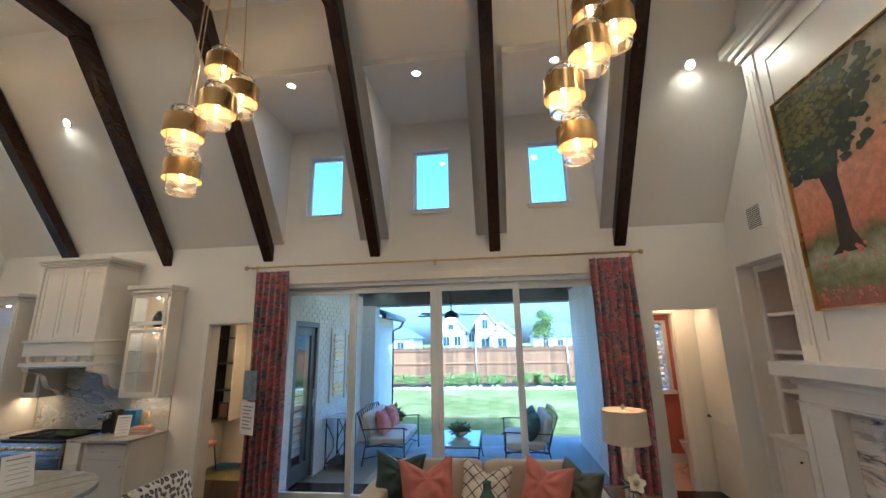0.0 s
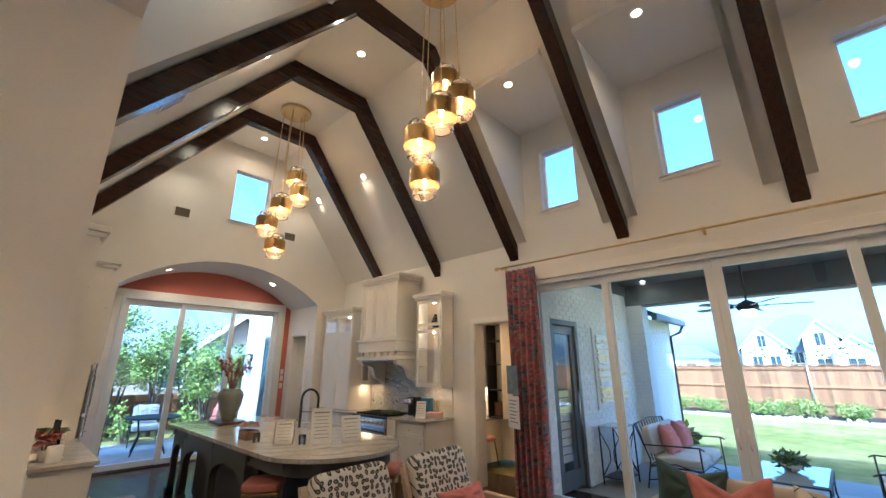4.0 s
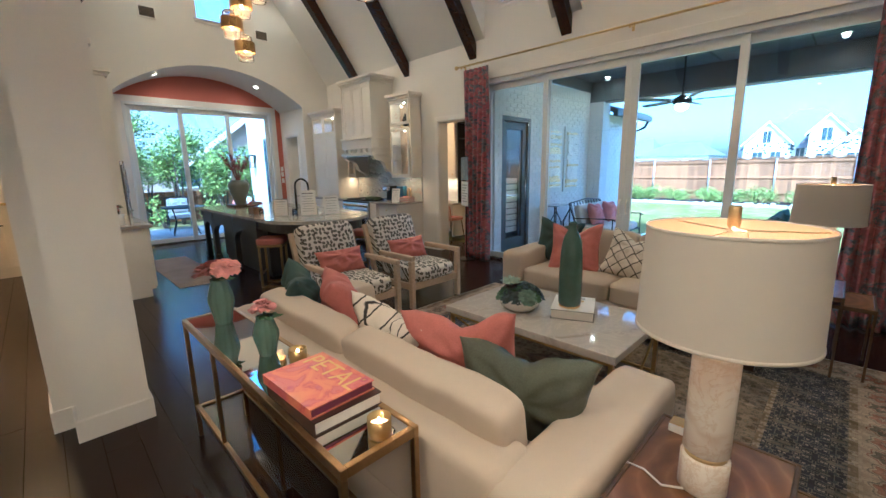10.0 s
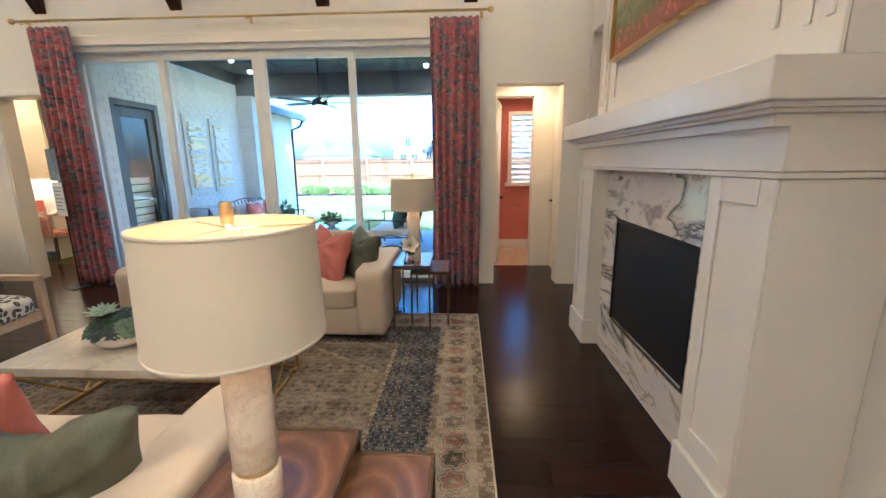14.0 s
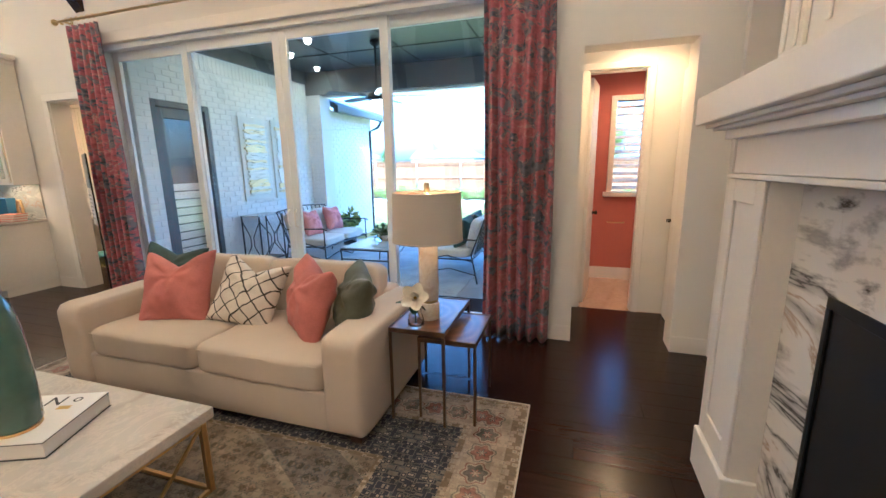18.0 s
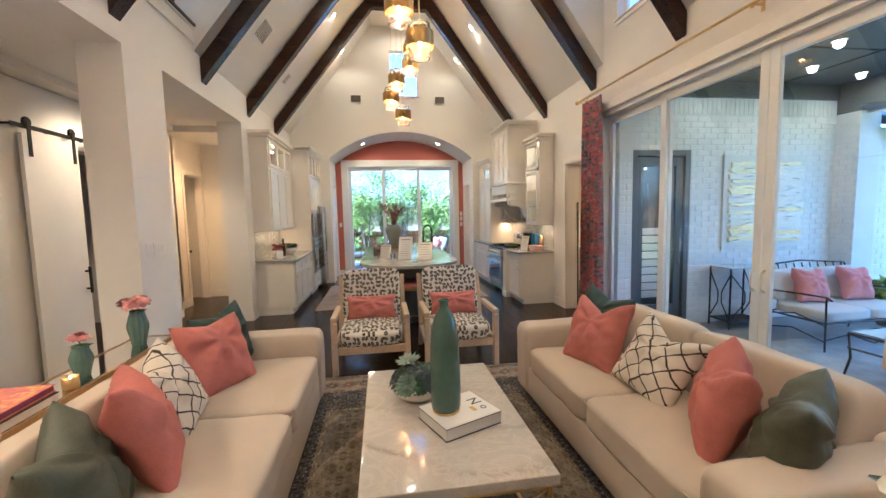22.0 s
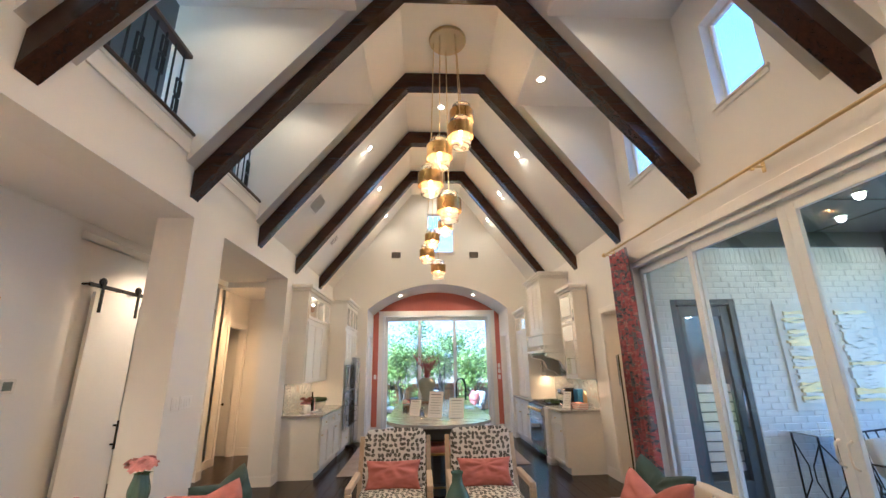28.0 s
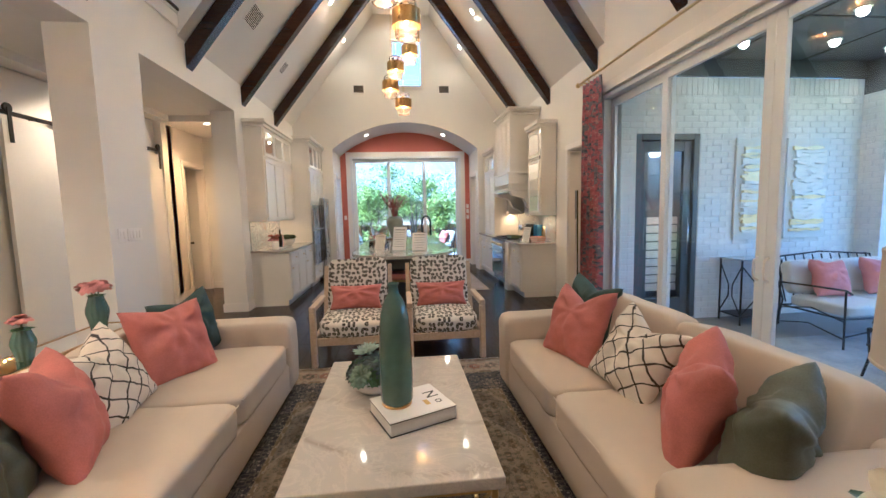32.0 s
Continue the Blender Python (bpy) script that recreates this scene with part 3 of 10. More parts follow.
# loft railings
RAILWOOD = wood("rail_stain", (0.02, 0.009, 0.005), (0.06, 0.026, 0.013), 0.3, 1.0, "X", 0.1)
for a, b in LOFT:
    r = tagged(thing("loft_railing", ((a + b) / 2, 0, 0)), "black iron loft railing with rectangle scrolls and dark wood rails", "railing", "loft railings")
    h = (b - a) / 2
    part("cap_rail", box(-h, h, SY - 0.20, SY - 0.11, 4.73, 4.78, 0.01), RAILWOOD, r, "dark stained wooden handrail")
    part("sill_board", boxes((-h, h, SY - 0.25, SY + 0.03, 3.802, 3.832), (-h - 0.02, h + 0.02, SY + 0.002, SY + 0.02, 3.65, 3.80), bevel=0.006), TRIM, r, "white apron under the opening")
    part("shoe_rail", box(-h, h, SY - 0.03, SY + 0.045, 3.833, 3.868, 0.008), RAILWOOD, r, "dark wooden shoe rail")
    n = 9
    for k in range(n):
        x = -h + (k + 0.5) * 2 * h / n
        part("baluster", box(x - 0.007, x + 0.007, SY - 0.162, SY - 0.148, 3.833, 4.73), BLACK, r)
        if k % 2 == 0 and k + 1 < n:
            x1 = x + 2 * h / n
            for z in ((4.04, 4.24) if k % 4 == 0 else (4.28, 4.48)):
                bm = bmesh.new()
                for q in ((x - 0.03, x + 0.05, z, z + 0.012), (x - 0.03, x + 0.05, z + 0.17, z + 0.182), (x - 0.03, x - 0.018, z, z + 0.18), (x + 0.04, x + 0.052, z, z + 0.18)):
                    add_box(bm, q[0], q[1], SY - 0.164, SY - 0.146, q[2], q[3])
                part("rectangle_scroll", bm, BLACK, r)

# fireplace wall
fp = tagged(thing("fireplace", (0, 0, 0)), "tall white panelled fireplace with veined marble surround", "fireplace")
part("chimney_breast", boxes((3.46, EX - 0.002, 2.50, 4.77, 1.84, 6.30)), TRIM, fp, "white painted panel over the mantel")
for y0, y1 in ((2.50, 2.68), (4.59, 4.77)):
    pl = part("pilaster", box(3.44, 3.459, y0, y1, 1.84, 4.98, 0.004, 1), TRIM, fp)
    for a in (y0 + 0.03, y1 - 0.06):
        part("bead", box(3.428, 3.439, a, a + 0.03, 1.98, 4.80, 0.004, 1), TRIM, pl)
part("crown_moulding", boxes((3.40, 3.459, 2.46, 4.81, 4.98, 5.06), (3.36, 3.459, 2.42, 4.85, 5.06, 5.12), (3.30, 3.459, 2.38, 4.90, 5.12, 5.24), bevel=0.012), TRIM, fp, "stepped white crown over the panel")
part("panel_moulding", boxes((3.447, 3.459, 2.80, 2.83, 2.02, 4.80), (3.447, 3.459, 4.44, 4.47, 2.02, 4.80), (3.447, 3.459, 2.83, 4.44, 4.77, 4.80), bevel=0.004, seg=1), TRIM, fp)
part("mantel_shelf", box(3.185, EX - 0.002, 2.40, 4.87, 1.715, 1.838, 0.005), TRIM, fp, "deep white mantel shelf")
part("mantel_crown", boxes((3.222, EX - 0.002, 2.435, 4.835, 1.698, 1.7145), (3.245, EX - 0.002, 2.46, 4.81, 1.684, 1.6975), (3.285, EX - 0.002, 2.50, 4.77, 1.645, 1.6835), bevel=0.003), TRIM, fp, "stepped moulding under the mantel")
part("frieze", boxes((3.335, EX - 0.002, 2.50, 4.77, 1.50, 1.653), (3.315, EX - 0.002, 2.485, 4.785, 1.478, 1.498), bevel=0.004), TRIM, fp, "white frieze board")
for y0, y1, s in ((2.50, 2.865, 1), (4.405, 4.77, -1)):
    leg = part("leg", boxes((3.335, EX - 0.002, y0, y1, 0, 1.476), bevel=0.004), TRIM, fp, "panelled white fireplace leg")
    part("leg_frame", boxes((3.322, 3.334, y0, y0 + 0.075, 0.22, 1.476), (3.322, 3.334, y1 - 0.075, y1, 0.22, 1.476), (3.322, 3.334, y0 + 0.075, y1 - 0.075, 1.38, 1.476), (3.322, 3.334, y0 + 0.075, y1 - 0.075, 0.22, 0.34), bevel=0.003, seg=1), TRIM, leg)
    part("plinth", box(3.305, EX - 0.002, y0 - 0.016, y1 + 0.016, 0, 0.215, 0.008), TRIM, leg, "tall white plinth block")
for slab in ((3.44, 3.50, 2.866, 3.0745, 0.004, 1.476), (3.44, 3.50, 4.1555, 4.404, 0.004, 1.476), (3.44, 3.50, 3.0755, 4.1545, 1.125, 1.476), (3.44, 3.50, 3.0755, 4.1545, 0.004, 0.345)):
    part("marble_slab", box(*slab, 0.001, 1), FIREMARBLE, fp, "polished grey veined marble slab")
fb = part("firebox", boxes((3.46, 3.742, 3.075, 3.10, 0.345, 1.125), (3.46, 3.742, 4.13, 4.155, 0.345, 1.125), (3.46, 3.742, 3.10, 4.13, 0.345, 0.37), (3.46, 3.742, 3.10, 4.13, 1.10, 1.125), (3.70, 3.742, 3.10, 4.13, 0.37, 1.10)), BLACK, fp, "black steel gas firebox")
part("fire_screen", boxes((3.448, 3.458, 3.10, 4.13, 0.37, 1.10)), plain("screen_mesh", (0.018, 0.018, 0.02), 0.45, 0.3, vary=0.15, grain=400, bump=0.3), fb, "fine black fire screen")
part("screen_bar", boxes((3.438, 3.447, 3.075, 4.155, 1.085, 1.125), (3.438, 3.447, 3.075, 3.10, 0.345, 1.085), (3.438, 3.447, 4.13, 4.155, 0.345, 1.085), bevel=0.002, seg=1), BLACK, fb)
part("brass_edge", box(3.432, 3.446, 3.075, 4.155, 0.336, 0.346), BRASS, fb, "thin brass edge")

# recessed niche with shelves and base cabinet
niche = tagged(thing("niche_shelves", (0, 0, 0)), "white built-in shelves with coral back beside the fireplace", "shelves")
part("back_panel", box(EX + 0.60, EX + 0.64, 5.0, 6.06, 0.95, 2.94), CORAL, niche, "coral painted back")
for z in (1.42, 1.86, 2.30):
    part("shelf", box(EX + 0.22, EX + 0.60, 4.97, 6.08, z, z + 0.04, 0.003, 1), TRIM, niche)
part("side_stile", boxes((EX + 0.20, EX + 0.24, 4.955, 5.02, 0.95, 2.94), (EX + 0.20, EX + 0.24, 6.03, 6.095, 0.95, 2.94), (EX + 0.20, EX + 0.24, 5.02, 6.03, 2.86, 2.94), bevel=0.003, seg=1), TRIM, niche)
nb = tagged(thing("niche_cabinet", (0, 0, 0)), "white painted base cabinet with shaker doors in the niche", "cabinet")
part("body", boxes((EX + 0.06, EX + 0.62, 4.96, 6.09, 0.0, 0.91)), TRIM, nb)
part("top", box(EX + 0.02, EX + 0.62, 4.955, 6.095, 0.912, 0.948, 0.004), TRIM, nb)
for y in (4.98, 5.53):
    d = part("door", boxes((EX + 0.04, EX + 0.058, y, y + 0.07, 0.12, 0.88), (EX + 0.04, EX + 0.058, y + 0.46, y + 0.53, 0.12, 0.88), (EX + 0.04, EX + 0.058, y + 0.07, y + 0.46, 0.12, 0.19), (EX + 0.04, EX + 0.058, y + 0.07, y + 0.46, 0.81, 0.88), (EX + 0.048, EX + 0.058, y + 0.07, y + 0.46, 0.19, 0.81)), TRIM, nb)
    part("knob", lathe([(0.004, 0), (0.006, 0.015), (0.014, 0.02), (0.012, 0.028), (0.0, 0.03)], 12), BLACK, d, at=pose(EX + 0.04, y + (0.45 if y < 5.2 else 0.08), 0.76, 0, -90, 0))

# the large painting over the mantel
def painting_material():
    m, n, l, b = nodes_of("oil_painting")
    co = coords(n, l)
    sep = n.new("ShaderNodeSeparateXYZ")
    l.new(co, sep.inputs[0])
    cloud = add(n, "ShaderNodeTexNoise", Scale=2.6, Detail=6.0, Roughness=0.6, Distortion=0.8)
    fine = add(n, "ShaderNodeTexNoise", Scale=14.0, Detail=5.0, Roughness=0.7)
    l.new(co, cloud.inputs["Vector"]), l.new(co, fine.inputs["Vector"])
    wob = n.new("ShaderNodeMath")
    wob.operation, wob.inputs[1].default_value, wob.inputs[2].default_value = "MULTIPLY_ADD", 0.5, -0.25
    l.new(cloud.outputs[0], wob.inputs[0])
    zz = n.new("ShaderNodeMath")
    l.new(sep.outputs[2], zz.inputs[0]), l.new(wob.outputs[0], zz.inputs[1])
    mr = n.new("ShaderNodeMapRange")
    mr.inputs[1].default_value, mr.inputs[2].default_value = -1.0, 1.0
    l.new(zz.outputs[0], mr.inputs[0])
    sky_r = ramp(n, [(0.05, (0.34, 0.13, 0.07)), (0.13, (0.20, 0.21, 0.07)), (0.20, (0.42, 0.42, 0.28)), (0.27, (0.14, 0.15, 0.05)), (0.34, (0.52, 0.20, 0.10)), (0.55, (0.62, 0.30, 0.16)), (0.72, (0.42, 0.34, 0.16)), (0.86, (0.26, 0.25, 0.12)), (1.0, (0.52, 0.47, 0.33))])
    l.new(mr.outputs[0], sky_r.inputs[0])
    dab = ramp(n, [(0.35, (0.75,) * 3), (0.65, (1.12,) * 3)])
    l.new(fine.outputs[0], dab.inputs[0])
    out = mixed(n, l, 1.0, sky_r.outputs[0], dab.outputs[0], "MULTIPLY")
    l.new(out, b.inputs["Base Color"])
    b.inputs["Roughness"].default_value = 0.45
    bp = add(n, "ShaderNodeBump", Strength=0.3, Distance=0.004)
    l.new(fine.outputs[0], bp.inputs["Height"]), l.new(bp.outputs[0], b.inputs["Normal"])
    return m


PY0, PY1, PZ0, PZ1 = 2.83, 4.44, 2.27, 4.26
pic = tagged(thing("painting", (3.42, (PY0 + PY1) / 2, (PZ0 + PZ1) / 2)), "large oil painting of a tree in a gilt float frame", "painting")
py, pz = (PY1 - PY0) / 2, (PZ1 - PZ0) / 2
part("canvas", box(-0.004, 0.03, -py + 0.02, py - 0.02, -pz + 0.02, pz - 0.02), painting_material(), pic, "warm orange and green landscape")
bm = bmesh.new()
random.seed(5)


def blob(bm, cy, cz, r, x, squash=1.0, n=9):
    vs = [bm.verts.new((x, cy + r * (1 + 0.3 * random.uniform(-1, 1)) * math.cos(2 * math.pi * k / n), cz + squash * r * (1 + 0.3 * random.uniform(-1, 1)) * math.sin(2 * math.pi * k / n))) for k in range(n)]
    bm.faces.new(vs)


for k in range(520):
    cy, cz = 0.46 + 0.25 * random.gauss(0, 1), 0.60 + 0.22 * random.gauss(0, 1)
    cy, cz = max(-0.25, min(py - 0.10, cy)), max(0.17, min(pz - 0.11, cz))
    blob(bm, cy, cz, random.uniform(0.035, 0.085), -0.0046 - 0.00001 * k, 0.7)
part("painted_crown", bm, plain("painted_leaves", (0.055, 0.065, 0.02), 0.5, vary=0.45, grain=30, broad=4, bump=0.2), pic, "dark green painted tree crown")
bm = bmesh.new()
for k in range(260):
    cy, cz = 0.46 + 0.24 * random.gauss(0, 1), 0.68 + 0.18 * random.gauss(0, 1)
    cy, cz = max(-0.2, min(py - 0.08, cy)), max(0.25, min(pz - 0.08, cz))
    blob(bm, cy, cz, random.uniform(0.012, 0.04), -0.0102 - 0.00001 * k, 0.7)
tagged(part("painted_highlights", bm, plain("painted_olive", (0.17, 0.155, 0.03), 0.5, vary=0.45, grain=30, broad=4, bump=0.2), pic, "olive painted leaves"), kind="stuff")
bm = bmesh.new()
trunk = [(0.20, -0.62), (0.09, -0.55), (0.06, -0.2), (0.16, 0.1), (0.30, 0.38), (0.26, 0.40), (0.10, 0.18), (0.02, 0.40), (-0.03, 0.40), (-0.02, 0.1), (-0.16, 0.36), (-0.20, 0.33), (-0.08, 0.0), (-0.10, -0.45), (-0.20, -0.62)]
bm.faces.new([bm.verts.new((-0.0043, 0.36 + 0.8 * y, z + 0.06)) for y, z in trunk])
part("painted_trunk", bm, plain("painted_bark", (0.045, 0.03, 0.018), 0.5, vary=0.3, grain=18, broad=3, bump=0.2), pic, "dark brown painted trunk")
bm = bmesh.new()
for k in range(170):
    blob(bm, random.uniform(-py + 0.05, py - 0.05), random.choice((random.uniform(-0.64, -0.52), random.uniform(-pz + 0.05, -0.80))), random.uniform(0.006, 0.019), -0.0052, 1.0, 6)
tagged(part("painted_blossom", bm, plain("painted_blossom", (0.62, 0.20, 0.14), 0.5, vary=0.3, grain=60, broad=8, bump=0.1), pic, "coral painted flowers"), kind="stuff")
fr = 0.028
part("frame", boxes((-0.03, 0.03, -py, -py + 0.014, -pz, pz), (-0.03, 0.03, py - 0.014, py, -pz, pz), (-0.03, 0.03, -py + 0.014, py - 0.014, -pz, -pz + 0.014), (-0.03, 0.03, -py + 0.014, py - 0.014, pz - 0.014, pz), bevel=0.003, seg=1), GOLD, pic, "thin gilt float frame")

# vents and wall plates
def vent(at, w, h, rot, label="white louvred air vent", finish=None):
    v = tagged(thing("air_vent", (0, 0, 0)), label, "air vent", "air vents")
    v.matrix_basis = Matrix.Translation(at) @ rot.to_4x4()
    part("frame", boxes((-w / 2, -w / 2 + 0.025, -h / 2, h / 2, 0, 0.012), (w / 2 - 0.025, w / 2, -h / 2, h / 2, 0, 0.012), (-w / 2 + 0.025, w / 2 - 0.025, -h / 2, -h / 2 + 0.025, 0, 0.012), (-w / 2 + 0.025, w / 2 - 0.025, h / 2 - 0.025, h / 2, 0, 0.012), bevel=0.002, seg=1), TRIM, v)
    part("backing", box(-w / 2 + 0.02, w / 2 - 0.02, -h / 2 + 0.02, h / 2 - 0.02, 0.001, 0.003), plain("vent_shadow", (0.07, 0.065, 0.06), 0.7), v)
    n = max(4, int(h / 0.028))
    for k in range(n):
        y = -h / 2 + 0.03 + (h - 0.06) * (k + 0.5) / n
        part("slat", box(-w / 2 + 0.025, w / 2 - 0.025, y - 0.006, y + 0.004, 0.005, 0.010), finish or TRIM, v)
    return v


def frame_of(normal, right):
    z = Vector(normal).normalized()
    x = (Vector(right) - Vector(right).dot(z) * z).normalized()
    return Matrix((x, z.cross(x), z)).transposed()


for y in (2.66, 4.69):
    vent((WX + 0.001, y, 4.42), 0.28, 0.21, frame_of((1, 0, 0), (0, 1, 0)), "bronze coloured louvred air vent high on the gable", plain("bronze_vent", (0.22, 0.18, 0.13), 0.5))
vent((EX - 0.001, 5.55, 3.45), 0.30, 0.30, frame_of((-1, 0, 0), (0, 1, 0)))
sn = Vector((0, SSL, -1)).normalized()
for x, z, w in ((-3.55, 4.25, 0.42), (-5.25, 4.15, 0.24)):
    vent((x, SY + (z - PLATE) / SSL, z), w, 0.30 if w > 0.3 else 0.24, frame_of(sn, (1, 0, 0)))


def plate(at, rot, gangs, name="light_switch", label="white switch plate with rocker switches"):
    s = tagged(thing(name), label, "switch")
    s.matrix_basis = Matrix.Translation(at) @ rot.to_4x4()
    w = 0.045 * gangs + 0.025
    part("cover", box(-w / 2, w / 2, -0.058, 0.058, 0, 0.006, 0.002, 1), TRIM, s)
    for k in range(gangs):
        x = -w / 2 + 0.035 + 0.045 * k
        part("rocker", box(x - 0.016, x + 0.016, -0.033, 0.033, 0.006, 0.011, 0.002, 1), TRIM, s)
    return s


east = frame_of((1, 0, 0), (0, 1, 0))
north = frame_of((0, 1, 0), (-1, 0, 0))
plate((-1.45, SY + 0.001, 1.37), north, 4)
plate((-1.28, SY + 0.001, 1.37), north, 2)
plate((NOOK + 0.001, 5.425, 1.62), east, 1)
plate((NOOK + 0.001, 5.425, 1.48), east, 1)
plate((NOOK + 0.001, 5.425, 1.32), east, 1)
plate((NOOK + 0.001, 2.06, 1.38), east, 1)

# recessed lamps
BULB = glow("lamp_face", (1.0, 0.66, 0.32), 7.0)


def can(at, normal, name="recessed_light", watts=0.0, color=(1.0, 0.60, 0.27), r=0.068, group="recessed lights", cone=165):
    c = tagged(thing(name), "round white recessed ceiling light, switched on", "ceiling light", group)
    n = Vector(normal).normalized()
    c.matrix_basis = Matrix.Translation(at) @ frame_of(n, (1, 0, 0) if abs(n.x) < 0.9 else (0, 1, 0)).to_4x4()
    part("trim_ring", lathe([(r, 0.0), (r, 0.008), (r * 0.86, 0.011), (r * 0.72, 0.006), (r * 0.70, 0.0)], 24), TRIM, c, smooth=True)
    part("lens", lathe([(r * 0.71, 0.0), (r * 0.71, 0.004), (0.0, 0.005)], 24), BULB, c, "glowing lens")
    if watts:
        lamp_spot("light_of_can", Vector(at) + n * 0.03, watts, color, n if abs(n.z) > 0.9 else (n * 0.25 + Vector((0, 0, -1))), cone)
    return c


nn = Vector((0, -NSL, -1)).normalized()
CANW = 9.6
for x, k in ((-6.9, 0.4), (-5.26, 0.65), (-3.58, 0.7)):
    can((x, NY - (5.20 - PLATE) / NSL, 5.20), nn, watts=CANW * k)
for a, b in DORM:
    can(((a + b) / 2, 4.97, DTOP), (0, 0, -1), watts=CANW * 0.45)
can((3.05, NY - (5.20 - PLATE) / NSL, 5.20), nn, watts=CANW * 1.1)
for x, k in ((-6.9, 0.4), (-5.26, 0.65), (-3.58, 0.7), (3.05, 1.5)):
    can((x, SY + (5.30 - PLATE) / SSL, 5.30), sn, watts=CANW * k)
# loft soffit cans are added to match the dormers; none is known there
for a, b in LOFT:
    can(((a + b) / 2, 1.55, DTOP), (0, 0, -1), watts=CANW * 0.45)
for x in (-3.55, -6.84):
    can((x, 3.68, FLAT), (0, 0, -1), watts=CANW * 0.8)
for y in (2.75, 4.70):
    s = (y - 3.735) / 2.0
    can((-8.05, y, 3.462), (0, -s * 0.8, -1), watts=6.0)

# ---- patterned cloths ----
def trellis_cloth():
    m, n, l, b = nodes_of("trellis_linen")
    co = coords(n, l, (11.5, 11.5, 11.5), (radians(90), 0, radians(45)))
    warp = add(n, "ShaderNodeTexNoise", Scale=1.1, Detail=2.0)
    l.new(co, warp.inputs["Vector"])
    jit = n.new("ShaderNodeVectorMath")
    jit.operation = "MULTIPLY_ADD"
    jit.inputs[1].default_value = (0.3, 0.3, 0.0)
    l.new(warp.outputs["Color"], jit.inputs[0]), l.new(co, jit.inputs[2])
    sep = n.new("ShaderNodeSeparateXYZ")
    l.new(jit.outputs[0], sep.inputs[0])
    line = None
    for k in (0, 1):
        fr = n.new("ShaderNodeMath")
        fr.operation = "FRACT"
        l.new(sep.outputs[k], fr.inputs[0])
        r = ramp(n, [(0.0, (0, 0, 0)), (0.445, (0, 0, 0)), (0.475, (1, 1, 1)), (0.545, (1, 1, 1)), (0.575, (0, 0, 0))])
        l.new(fr.outputs[0], r.inputs[0])
        line = r.outputs[0] if line is None else mixed(n, l, 1.0, line, r.outputs[0], "LIGHTEN")
    weave = add(n, "ShaderNodeTexNoise", Scale=60.0, Detail=2.0)
    l.new(co, weave.inputs["Vector"])
    ground = ramp(n, [(0.3, (0.62, 0.55, 0.46)), (0.7, (0.74, 0.68, 0.59))])
    l.new(weave.outputs[0], ground.inputs[0])
    l.new(mixed(n, l, line, ground.outputs[0], (0.035, 0.03, 0.032)), b.inputs["Base Color"])
    b.inputs["Roughness"].default_value = 0.9
    bp = add(n, "ShaderNodeBump", Strength=0.35, Distance=0.002)
    l.new(weave.outputs[0], bp.inputs["Height"]), l.new(bp.outputs[0], b.inputs["Normal"])
    return m


